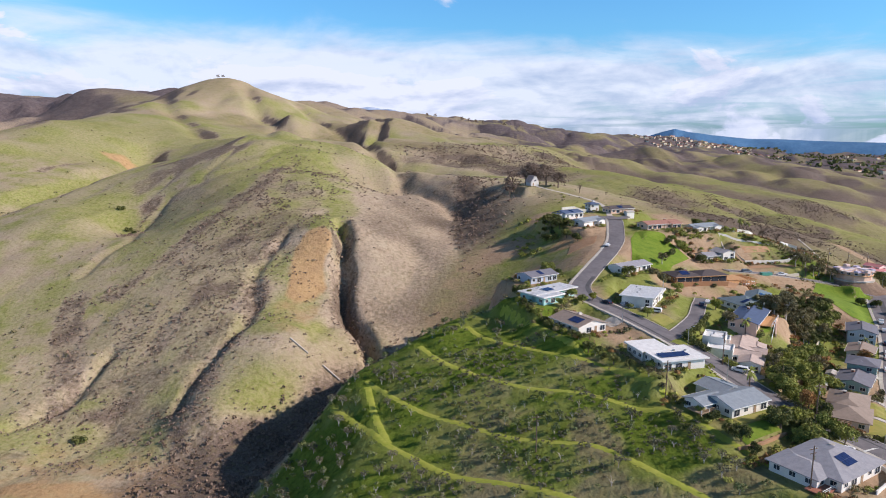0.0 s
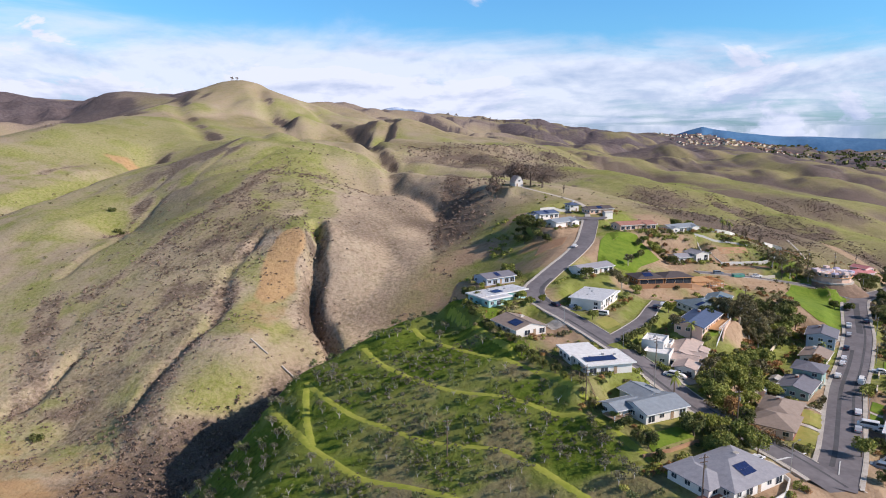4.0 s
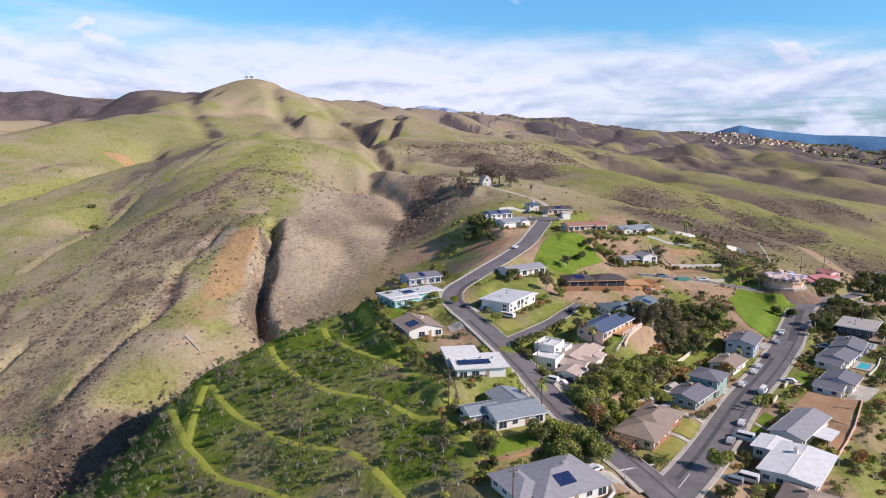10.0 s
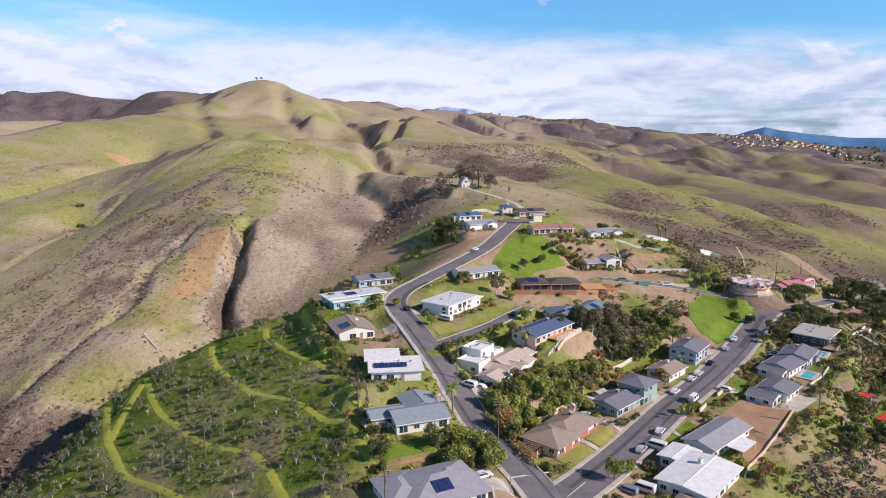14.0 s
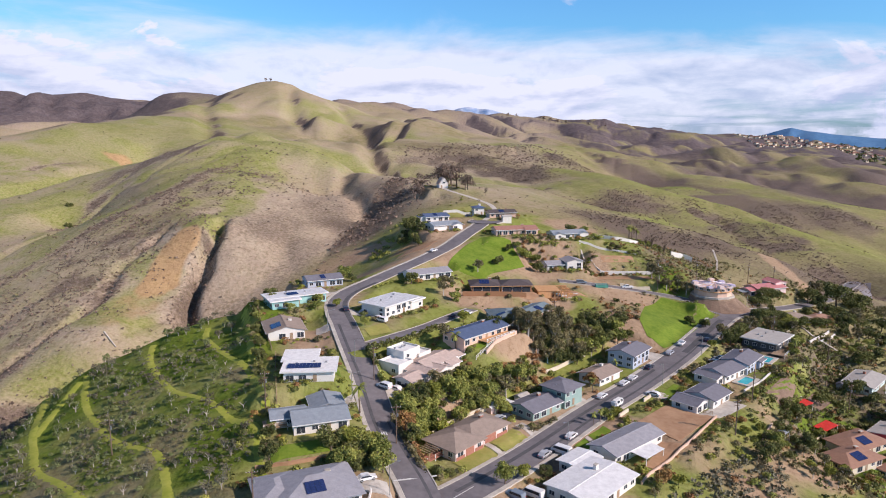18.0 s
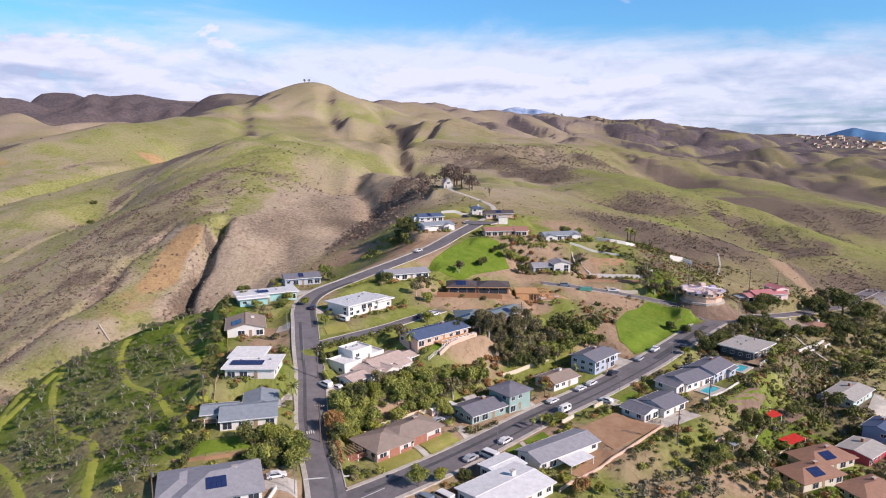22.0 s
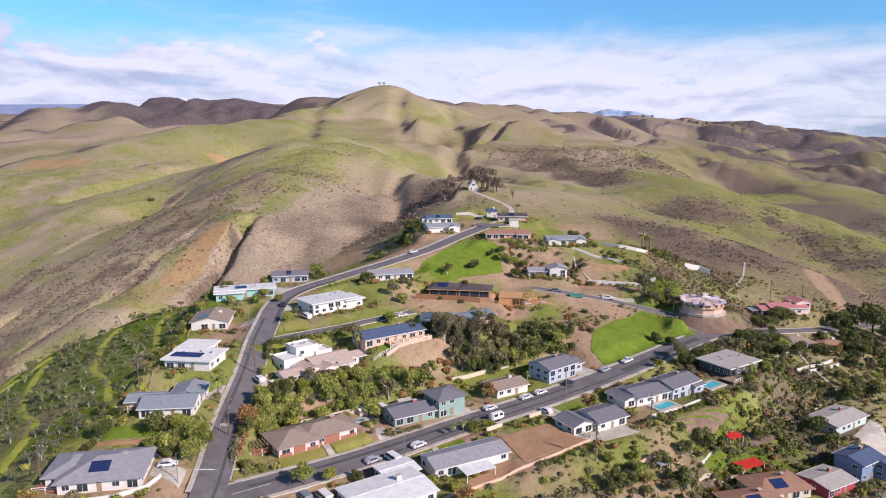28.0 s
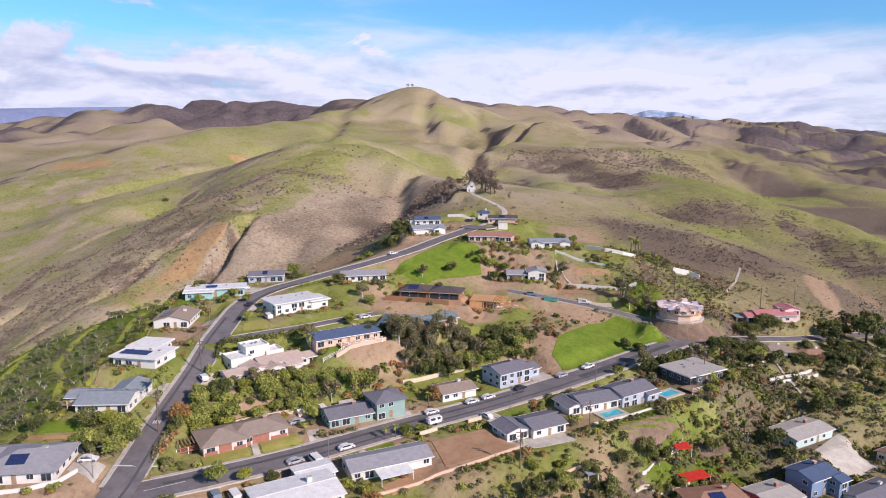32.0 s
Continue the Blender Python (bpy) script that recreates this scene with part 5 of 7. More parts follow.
                    w, hh = (2.3, 1.9) if big else (1.6, 1.25)
                    add_window(house, m @ Matrix.Translation((0, 0, lv - (0.6 if big else 0))), w, hh)
    if wall == "timber":
        for w in wings:
            for s in (-0.3, 0.02, 0.32):
                # no hole in the wall: a dark panel stands for the shade inside
                part("opening", boxes((w[0] + s * w[2], w[1] - w[3] / 2 - 0.04, 0.1, w[2] * 0.27, 0.14, 2.3)), mat_glass, house, "dark panel for the shaded inside of an unfinished opening")
            part("fascia", boxes((w[0], w[1] - w[3] / 2 - 0.82, w[4] - 0.3, w[2] + 1.6, 0.08, 0.26)), mat_new_wood, house)
    if "brick" in label and "chimney" not in label:
        for u, v, l, d, h in wings:
            for k in range(3):
                part("brick_panel", boxes((u - l / 3 + k * l / 3, v - d / 2 - 0.05, -0.6, l / 3 - 0.5, 0.12, 1.6 if k != 1 else 2.9)), mat_brick, house, "red brick facing")
    u, v, l, d, h = wings[0]
    if form not in ("flat", "parapet") and rng.random() < 0.7:
        ch = part("chimney", boxes((0, 0, h - 1, 1.1, 0.8, 2.8)), mat_brick if wall != "white" or "brick" in label else WALLS["white"], house, "", Matrix.Translation((u + l * 0.2, v + d * 0.12, 0)))
        part("chimney_cap", boxes((0, 0, h + 1.8, 1.3, 1.0, 0.12)), mat_concrete, ch)
    else:
        for i in range(3):
            part("roof_vent", boxes((u + rng.uniform(-l, l) * 0.35, v + rng.uniform(0, d) * 0.35, h + 0.3, 0.6, 0.5, 0.45)), mat_metal, house)
    panel = shared_mesh(("solar_panel",), lambda: boxes((0, 0, 0, 1.0, 1.66, 0.06)), mat_solar)
    for i in range(solar):
        cols = (solar + 1) // 2
        c, r = i % cols, i // cols
        if form in ("flat", "parapet"):
            m = Matrix.Translation((u - cols * 0.52 + c * 1.05 - 1, v - d * 0.25 + r * 1.72, h + 0.55)) @ pose(0, 0, 0, 6, 0, 0)
        elif d > l:
            a = math.degrees(math.atan(slope))
            m = Matrix.Translation((u - l * 0.25, v - d * 0.32 + c * 1.05, h + slope * (l / 2 - l * 0.25) + 0.3)) @ pose(0, 0, 0, 0, -a, 0) @ pose(-0.85 + r * 1.72, 0, 0, 0, 0, 90)
        else:
            a = math.degrees(math.atan(slope))
            m = Matrix.Translation((u - cols * 0.52 + c * 1.05, v - d * 0.25, h + slope * (d / 2 - d * 0.25) + 0.3)) @ pose(0, 0, 0, a, 0, 0) @ pose(0, -0.85 + r * 1.72, 0)
        put("solar_panel", panel, house, m)
    return house


house_rng = random.Random(11)
for spec in HOUSES:
    build_house(spec, house_rng)

# ---- trees and shrubs ----
def leaf_cloud(rng, blobs, n, size, material, name="crown", flat=0.0):
    """Many small bent leaf cards spread over lumpy blobs (x, y, z, r)."""
    b = np.array(blobs, float)
    pick = rng.choice(len(b), n, p=b[:, 3] ** 2 / (b[:, 3] ** 2).sum())
    d = rng.normal(size=(n, 3))
    d /= np.linalg.norm(d, axis=1)[:, None]
    d[:, 2] = np.where(d[:, 2] < -0.5, -d[:, 2], d[:, 2])
    c = b[pick, :3] + d * b[pick, 3:4] * (0.55 + 0.5 * rng.random((n, 1))) * np.array([1, 1, 1 - flat])
    t1 = rng.normal(size=(n, 3))
    t1 /= np.linalg.norm(t1, axis=1)[:, None]
    nrm = d + 0.7 * rng.normal(size=(n, 3))
    t2 = np.cross(nrm, t1)
    t2 /= np.linalg.norm(t2, axis=1)[:, None] + 1e-9
    t1 = np.cross(t2, nrm)
    t1 /= np.linalg.norm(t1, axis=1)[:, None] + 1e-9
    s = size * (0.6 + 0.8 * rng.random((n, 1)))
    v = np.stack([c - t1 * s, c + t2 * s * 0.6 + d * s * 0.2, c + t1 * s, c - t2 * s * 0.6 + d * s * 0.2], 1).reshape(-1, 3)
    return fast_mesh(name, v, np.arange(4 * n).reshape(n, 4), material)


def trunk_bm(rng, height, r, spread_r, limbs, top):
    bm = bmesh.new()
    rod(bm, (0, 0, -0.6), (0.05 * height * rng.normal(), 0.05 * height * rng.normal(), height), r, r * 0.6, 7)
    for i in range(limbs):
        a = math.tau * i / limbs + rng.random()
        z0 = height * (0.5 + 0.5 * rng.random())
        e = (math.cos(a) * spread_r, math.sin(a) * spread_r, z0 + (top - z0) * (0.5 + 0.5 * rng.random()))
        rod(bm, (0, 0, z0), e, r * 0.5, r * 0.16, 5)
        e2 = (e[0] * 1.3 + rng.normal() * 0.3, e[1] * 1.3 + rng.normal() * 0.3, e[2] + spread_r * 0.4)
        rod(bm, e, e2, r * 0.16, r * 0.05, 4)
    return bm


class Kind:
    """A kind of plant, built once and then copied."""

    def __init__(self, name, label, category, group, parts):
        self.args, self.parts, self.first = (name, label, category, group), parts, None

    def place(self, x, y, s=1.0, rot=0.0, label="", sink=0.0):
        m = pose(x, y, gz(x, y) - sink, 0, 0, rot)
        name, lb, category, group = self.args
        if self.first is None:
            ob = thing(name, x, y, gz(x, y) - sink, rot, lb, category, group)
            for pn, me in self.parts:
                put(pn, me, ob)
            self.first = ob
        else:
            ob = copy_thing(self.first, m @ Matrix.Scale(s, 4))
        return ob


def mesh_of(name, bm, material):
    me = bpy.data.meshes.new(name)
    bm.to_mesh(me)
    bm.free()
    me.materials.append(material)
    return me


prng = np.random.RandomState(5)


def lumps(n, r, z0, z1, size):
    out = []
    for i in range(n):
        a, q = prng.rand() * math.tau, r * math.sqrt(prng.rand())
        out.append((math.cos(a) * q, math.sin(a) * q, z0 + (z1 - z0) * prng.rand() * (1 - 0.4 * q / r), size * (0.7 + 0.6 * prng.rand())))
    return out


def tree_kind(name, label, leaves, h, r, n, bark=None, group="garden trees", size=0.27, lump=1.5, count=9, base=0.35, flat=0.2):
    trunk = mesh_of("trunk", trunk_bm(prng, h * 0.55, 0.035 * h, r * 0.5, 5, h * 0.8), bark or mat_bark)
    crown = leaf_cloud(prng, lumps(count, r * 0.75, h * base, h * 0.85, lump), int(n * 2.1), size, LEAVES[leaves], flat=flat)
    return Kind(name, label, "tree", group, [("trunk", trunk), ("crown", crown)])


K = {
    "g1": tree_kind("tree", "dense green leafy garden tree", "green", 7.0, 3.2, 900), "g2": tree_kind("tree", "rounded bright green garden tree", "green", 6.0, 2.8, 800, lump=1.3, count=11),
    "d1": tree_kind("tree", "dark green dense garden tree", "dark", 7.5, 3.0, 950, lump=1.6), "d2": tree_kind("tree", "dark green bushy spreading tree", "dark", 6.0, 3.2, 900, count=12, base=0.25),
    "o1": tree_kind("tree", "tall grey-green eucalyptus tree", "olive", 10.0, 2.8, 900, mat_pale_bark, "eucalyptus grove", lump=1.4, count=13, base=0.3, flat=0.0), "o2": tree_kind("tree", "open olive-green eucalyptus tree", "olive", 8.0, 3.2, 700, mat_pale_bark, "eucalyptus grove", lump=1.2, count=12),
    "y1": tree_kind("tree", "round yellow-green garden tree", "yellow", 5.5, 2.8, 850), "r1": tree_kind("tree", "small tree with rust-brown leaves", "rust", 5.5, 2.6, 650),
    "e1": tree_kind("tree", "tall sparse grey-brown eucalyptus on the summit", "brush", 12.0, 5.6, 430, mat_bark, "summit trees", size=0.33, lump=1.8, count=16, base=0.3, flat=0.1),
    "u1": tree_kind("tree", "wide flat-topped dark green tree", "dark", 6.0, 6.5, 1900, lump=2.2, count=22, base=0.45, flat=0.5),
}


def palm_parts():
    bm = rod(bmesh.new(), (0, 0, -0.5), (0.2, 0.1, 7.5), 0.24, 0.17, 8)
    fr = bmesh.new()
    for i in range(22):
        a, up = math.tau * i / 22 + 0.2 * prng.rand(), 0.9 - 1.5 * prng.rand()
        pts = [Vector((0.2, 0.1, 7.5)) + Vector((math.cos(a) * q, math.sin(a) * q, up * q - 0.22 * q * q)) for q in (0.1, 0.9, 1.7, 2.3)]
        side = Vector((-math.sin(a), math.cos(a), 0))
        rows = [(fr.verts.new(p + side * w), fr.verts.new(p - side * w)) for p, w in zip(pts, (0.08, 0.32, 0.28, 0.04))]
        for q0, q1 in zip(rows[:-1], rows[1:]):
            fr.faces.new((q0[0], q0[1], q1[1], q1[0]))
    return [("trunk", mesh_of("trunk", bm, mat_bark)), ("crown", mesh_of("crown", fr, LEAVES["green"]))]


K["palm"] = Kind("palm", "palm with arching fronds and a slim trunk", "palm", "palms", palm_parts())
bare = bmesh.new()
for i in range(34):
    a, up = prng.rand() * math.tau, prng.rand()
    p0 = (0, 0, 1.5 + 2.5 * prng.rand())
    p1 = (math.cos(a) * (0.6 + 1.4 * up), math.sin(a) * (0.6 + 1.4 * up), p0[2] + 1.2 + 1.5 * prng.rand())
    rod(bare, p0, p1, 0.07, 0.02, 4)
    rod(bare, p1, (p1[0] * 1.4, p1[1] * 1.3, p1[2] + 1.0), 0.03, 0.008, 4)
rod(bare, (0, 0, -0.5), (0, 0, 4.2), 0.2, 0.08, 7)
K["bare"] = Kind("tree", "bare leafless tree with fine branches", "tree", "bare trees", [("trunk", mesh_of("trunk", bare, mat_bark))])


def shrub_kind(label, leaves, r, n):
    return Kind("shrub", label, "shrub", "garden shrubs", [("foliage", leaf_cloud(prng, lumps(6, r * 0.6, r * 0.2, r * 0.75, r * 0.55), n * 2, 0.23, LEAVES[leaves], "foliage"))])


S = {"green": shrub_kind("rounded green shrub on a bank", "green", 1.5, 260), "dark": shrub_kind("dark green shrub on a bank", "dark", 1.6, 280), "olive": shrub_kind("grey-green shrub on dry ground", "olive", 1.4, 220), "dry": shrub_kind("dry brown shrub on bare ground", "dry", 1.3, 200), "yellow": shrub_kind("yellow-green shrub in a garden", "yellow", 1.3, 220)}

# trees by part of town: kind, x, y, size
TREES_STREET = [("d2", 94, 164, 1.1), ("g1", 98, 166, 1.15), ("y1", 90, 169, 0.8), ("g2", 92, 160, 0.9), ("d1", 87, 166, 0.7), ("palm", 88, 187, 0.7), ("g2", 100, 191, 0.9), ("g1", 104, 186, 1.0), ("d1", 102, 196, 1.0), ("g2", 107, 194, 1.0), ("y1", 105, 203, 0.9),
                ("g1", 111, 206, 1.1), ("g2", 114, 199, 0.9), ("d2", 116, 209, 1.0), ("g1", 120, 213, 1.05), ("y1", 110, 191, 0.8), ("o2", 125, 219, 0.9), ("g1", 128, 226, 1.1)]
TREES_SLOPE = [("g2", 131, 231, 1.0), ("g1", 122, 221, 1.0), ("g2", 117, 217, 0.9), ("d2", 104, 178, 0.8), ("r1", 102, 181, 0.7), ("y1", 112, 213, 0.9), ("o1", 130, 252, 0.95), ("o1", 134, 255, 0.9), ("o1", 139, 258, 0.95), ("o1", 143, 261, 0.9),
               ("o2", 128, 258, 1.0), ("o1", 137, 265, 0.9), ("o2", 146, 267, 1.0), ("o1", 149, 272, 0.8), ("d1", 143, 271, 0.9), ("g1", 150, 263, 1.0), ("g2", 153, 266, 1.0), ("g1", 157, 271, 1.0), ("d2", 155, 281, 1.1), ("d2", 160, 284, 1.1), ("d1", 151, 285, 0.9), ("d1", 165, 288, 0.9)]
TREES_UPPER = [("d1", 118, 252, 0.85), ("y1", 106, 259, 0.9), ("d2", 121, 257, 0.9), ("o2", 103, 238, 0.9), ("palm", 107, 234, 0.9), ("o2", 126, 266, 0.9), ("g1", 44, 247, 0.7), ("g2", 53, 252, 0.7), ("y1", 58, 258, 0.6), ("g2", 50, 260, 0.7), ("d2", 34, 256, 0.8), ("d1", 30, 262, 0.8),
               ("g1", 47, 302, 0.9), ("d2", 52, 298, 0.8), ("g1", 45, 312, 0.8), ("d1", 80, 290, 0.8), ("o2", 94, 286, 0.9), ("g2", 99, 283, 0.8), ("o2", 104, 320, 0.9), ("d2", 112, 333, 0.9), ("d1", 130, 340, 0.8), ("g2", 124, 350, 0.9), ("d2", 70, 352, 0.9), ("d1", 66, 362, 0.9)]
TREES_TOP = [("d2", 62, 372, 1.0), ("d1", 58, 380, 0.9), ("d2", 68, 366, 0.8), ("g1", 64, 384, 0.8), ("g2", 119, 353, 0.7), ("g1", 124, 356, 0.8), ("g2", 129, 357, 0.8), ("g1", 121, 347, 0.8), ("d2", 115, 349, 0.7), ("e1", 45, 463, 0.8), ("e1", 48, 472, 1.0), ("e1", 58, 480, 1.1), ("e1", 66, 482, 1.15),
             ("e1", 71, 474, 1.0), ("e1", 78, 466, 0.7), ("e1", 47, 468, 0.7), ("e1", 63, 487, 1.0), ("e1", 79, 470, 0.75), ("bare", 92, 462, 1.0), ("palm", 178, 409, 1.1), ("palm", 180, 411, 1.2), ("palm", 182, 408, 1.0), ("d1", 146, 392, 0.9), ("g1", 153, 391, 0.8), ("bare", 190, 404, 1.1), ("bare", 196, 399, 1.1), ("bare", 186, 399, 1.0)]
TREES_EAST = [("d1", 207, 291, 0.9), ("o2", 205, 296, 1.0), ("d2", 211, 302, 0.9), ("d1", 214, 307, 0.8), ("y1", 198, 283, 0.6), ("d2", 201, 309, 0.75), ("d1", 226, 326, 1.0), ("d2", 232, 330, 1.0), ("d1", 237, 335, 1.1), ("g1", 241, 332, 1.0), ("d2", 247, 336, 1.0), ("u1", 244, 373, 1.0), ("u1", 236, 360, 0.8), ("d1", 268, 392, 1.3),
              ("d2", 275, 400, 1.4), ("d1", 288, 424, 1.6), ("o2", 278, 358, 1.2), ("d1", 272, 350, 1.1), ("d2", 282, 340, 1.1), ("o2", 190, 345, 0.9), ("o2", 187, 348, 1.0), ("bare", 192, 349, 1.1), ("bare", 186, 345, 1.1), ("palm", 228, 284, 0.85), ("g2", 213, 349, 0.5), ("o1", 281, 365, 1.0)]
TREES_EDGE = [("d2", 84.9, 219.2, 0.6), ("d2", 91.8, 206.0, 0.55), ("d1", 99.9, 190.8, 0.7), ("g1", 74.2, 240.4, 0.6), ("g2", 101.0, 161.5, 0.95), ("d2", 99.0, 168.5, 0.9), ("g1", 96.0, 171.0, 0.8), ("d2", 113.2, 166.0, 0.5), ("d2", 115.8, 168.0, 0.45), ("palm", 151.7, 231.5, 0.6), ("u1", 240, 340, 1.0), ("u1", 230, 331, 0.75), ("u1", 257, 341, 0.8), ("u1", 264, 356, 0.7), ("d1", 283, 395, 2.0), ("d1", 290, 389, 1.7), ("o2", 275, 404, 1.6), ("d2", 269, 371, 1.3), ("u1", 281, 364, 0.9), ("d2", 271, 352, 1.2), ("d1", 268, 379, 1.2), ("d2", 259, 364, 0.9), ("d1", 224, 321, 0.9), ("o2", 220, 315, 1.0),
              ("d2", 216, 311, 0.9), ("u1", 276, 378, 0.8), ("d1", 296, 400, 1.5), ("o2", 300, 380, 1.3), ("d2", 238, 350, 0.6), ("d1", 294, 368, 1.2), ("r1", 262, 346, 0.8), ("o2", 184, 352, 1.1), ("o1", 196, 351, 0.9), ("o2", 199, 345, 1.0)]
TREES_FOOT = [("d2", 219, 247, 0.9), ("d1", 215, 243, 0.9), ("d1", 205, 218, 0.8), ("d2", 210, 214, 1.0), ("g1", 200, 208, 0.9), ("d1", 195, 200, 0.9), ("d2", 217, 222, 0.8), ("d1", 247, 277, 1.0), ("d2", 251, 272, 0.9), ("d1", 262, 308, 1.0), ("d2", 270, 316, 1.1), ("d1", 210, 232, 0.6), ("g2", 203, 240, 0.5), ("r1", 166, 176, 0.8),
              ("y1", 170, 179, 0.6), ("d1", 127, 153, 0.7), ("g1", 129, 167, 0.8), ("y1", 133, 171, 0.7), ("d2", 138, 175, 0.6), ("palm", 151, 207, 0.5), ("palm", 153, 209, 0.45), ("g2", 155, 212, 0.6), ("y1", 158, 215, 0.55), ("palm", 148, 226, 0.45), ("palm", 160, 250, 0.6), ("r1", 151, 236, 0.8), ("d2", 195.5, 311.5, 0.9), ("d1", 231, 262, 0.8), ("d2", 226, 268, 0.6), ("palm", 239, 281, 0.7)]
trng = random.Random(3)
for rows in (TREES_STREET, TREES_SLOPE, TREES_UPPER, TREES_TOP, TREES_EAST, TREES_EDGE, TREES_FOOT):
    for kind, x, y, s in rows:
        K[kind].place(x, y, s * trng.uniform(0.9, 1.1) * (1.35 if kind == "e1" else 1.0), trng.uniform(0, 360))


def blocked(x, y, gap=1.0):
    if abs(x - 120.5 - 0.56 * (y - 239)) < 4.5 and 227 < y < 251:
        return True
    for px, py, rot, hl, hd, _ in PADS:
        c, s = math.cos(radians(rot)), math.sin(radians(rot))
        u, v = (x - px) * c + (y - py) * s, -(x - px) * s + (y - py) * c
        if abs(u) < hl + gap and abs(v) < hd + gap:
            return True
    for w, line in STREETS.values():
        if along(np.array([x]), np.array([y]), line)[0][0] < w / 2 + 1.7 + gap:
            return True
    for _, _, _, q in LAWNS:
        a = np.array(q)
        inside = all((a[(i + 1) % 4][0] - a[i][0]) * (y - a[i][1]) - (a[(i + 1) % 4][1] - a[i][1]) * (x - a[i][0]) > -gap for i in range(4))
        other = all((a[(i + 1) % 4][0] - a[i][0]) * (y - a[i][1]) - (a[(i + 1) % 4][1] - a[i][1]) * (x - a[i][0]) < gap for i in range(4))
        if inside or other:
            return True
    return False


# groves and thickly planted banks: kinds, x, y, reach across and along, spacing, size
GROVES = [("g1 g2 o2 y1 g1 g2", 104, 190, 5, 13, 3.6, 0.75), ("g1 g2 d1 g2 o2", 116, 211, 12, 6, 3.8, 0.8), ("o1 o1 o2 d1", 136, 258, 14, 7, 3.6, 0.85), ("o1 o2 g1 d2", 146, 268, 10, 8, 4.0, 0.85), ("d2 g1 d1", 158, 282, 9, 8, 4.5, 0.9), ("d1 g1 o2", 232, 331, 11, 7, 5, 0.7),
          ("d1 o2 g1 o2", 272, 345, 11, 13, 6, 0.7), ("d2 d1", 62, 374, 6, 13, 4.0, 0.7), ("d2 g2", 93, 165, 6, 6, 3.6, 0.8), ("d1 o2 g1 o2 y1", 207, 208, 14, 9, 5, 0.6), ("d2 g1 o2 r1", 222, 236, 8, 12, 5, 0.5), ("g1 o2 d2", 262, 318, 14, 12, 6, 0.5), ("o2 g2 o2", 231, 290, 8, 18, 5.5, 0.5), ("d2 d1", 210, 300, 6, 8, 4.0, 0.6)]
for kinds, x, y, rx, ry, gap, size in GROVES:
    for i in range(int(2 * rx / gap) + 1):
        for j in range(int(2 * ry / gap) + 1):
            px, py = x - rx + i * gap + trng.uniform(-1, 1), y - ry + j * gap + trng.uniform(-1, 1)
            if math.hypot((px - x) / rx, (py - y) / ry) < 1.08 and not blocked(px, py, 1.2):
                K[trng.choice(kinds.split())].place(px, py, size * trng.uniform(0.7, 1.2), trng.uniform(0, 360))
for a, b in zip([(30, 249), (47, 214), (60, 188), (67, 177), (71, 163)], [(47, 214), (60, 188), (67, 177), (71, 163), (81, 146)]):
    n = int(math.hypot(b[0] - a[0], b[1] - a[1]) / 4.2)
    for i in range(n):
        K[trng.choice(["d2", "g2", "d1", "o2"])].place(a[0] + (b[0] - a[0]) * i / n + trng.uniform(-1, 1), a[1] + (b[1] - a[1]) * i / n + trng.uniform(-1, 1), trng.uniform(0.35, 0.7), trng.uniform(0, 360))

# shrubs in the gardens and on the banks: x, y, radius across and along, how many, kinds
BANKS = [(132, 357, 12, 5, 44, "olive dry green"), (160, 352, 13, 4, 30, "dry olive"), (125, 318, 15, 6, 30, "olive green dry"), (100, 300, 10, 5, 14, "green olive"),
         (187, 417, 9, 6, 34, "green dark green"), (150, 360, 9, 5, 22, "dark olive green"), (172, 374, 10, 3, 20, "olive green"), (120, 372, 14, 4, 14, "dark green"),
         (114, 164.5, 2.5, 4, 16, "dark olive green"), (131, 238, 9, 12, 46, "dry olive green dry"), (150, 276, 8, 8, 14, "dry olive"), (104, 172, 2.5, 14, 34, "dry olive green dark"), (123, 230, 8, 13, 40, "green dark olive"), (128, 300, 14, 5, 10, "dry olive"), (106, 190, 9, 14, 16, "green dark yellow"), (117, 208, 14, 8, 14, "green dark"), (135, 262, 16, 14, 22, "olive dark dry"), (169, 310, 7, 16, 46, "dry olive olive dark"), (176, 336, 8, 5, 16, "dry olive"), (158, 300, 8, 12, 26, "dry olive dark"), (160, 290, 10, 10, 10, "dark green dry"), (62, 222, 10, 14, 14, "green dark olive"), (70, 187, 10, 8, 8, "green dark"),
         (86, 160, 10, 6, 8, "green dark"), (66, 160, 6, 16, 12, "dark green"), (64, 200, 7, 12, 12, "dark green"), (208, 235, 22, 22, 60, "green olive dark"), (232, 270, 20, 28, 60, "olive green dry"), (190, 200, 14, 14, 60, "green olive yellow"), (205, 255, 30, 40, 110, "green olive dark dry"), (225, 300, 22, 40, 90, "green dark olive dry"), (180, 180, 20, 22, 60, "green olive dry"), (246, 310, 22, 22, 55, "olive green dry"),
         (270, 340, 26, 26, 26, "dark olive"), (150, 320, 16, 8, 12, "dry olive"), (140, 365, 22, 7, 20, "green olive"), (200, 375, 14, 14, 18, "green dry"), (110, 280, 14, 10, 12, "green olive"), (60, 380, 8, 18, 18, "dark green"), (88, 440, 18, 14, 14, "green olive"), (220, 215, 22, 16, 45, "green dark dry"), (45, 275, 8, 10, 10, "green olive"), (170, 165, 16, 12, 14, "green olive dry")]
shrubs, thick = 0, {k: [] for k in S}
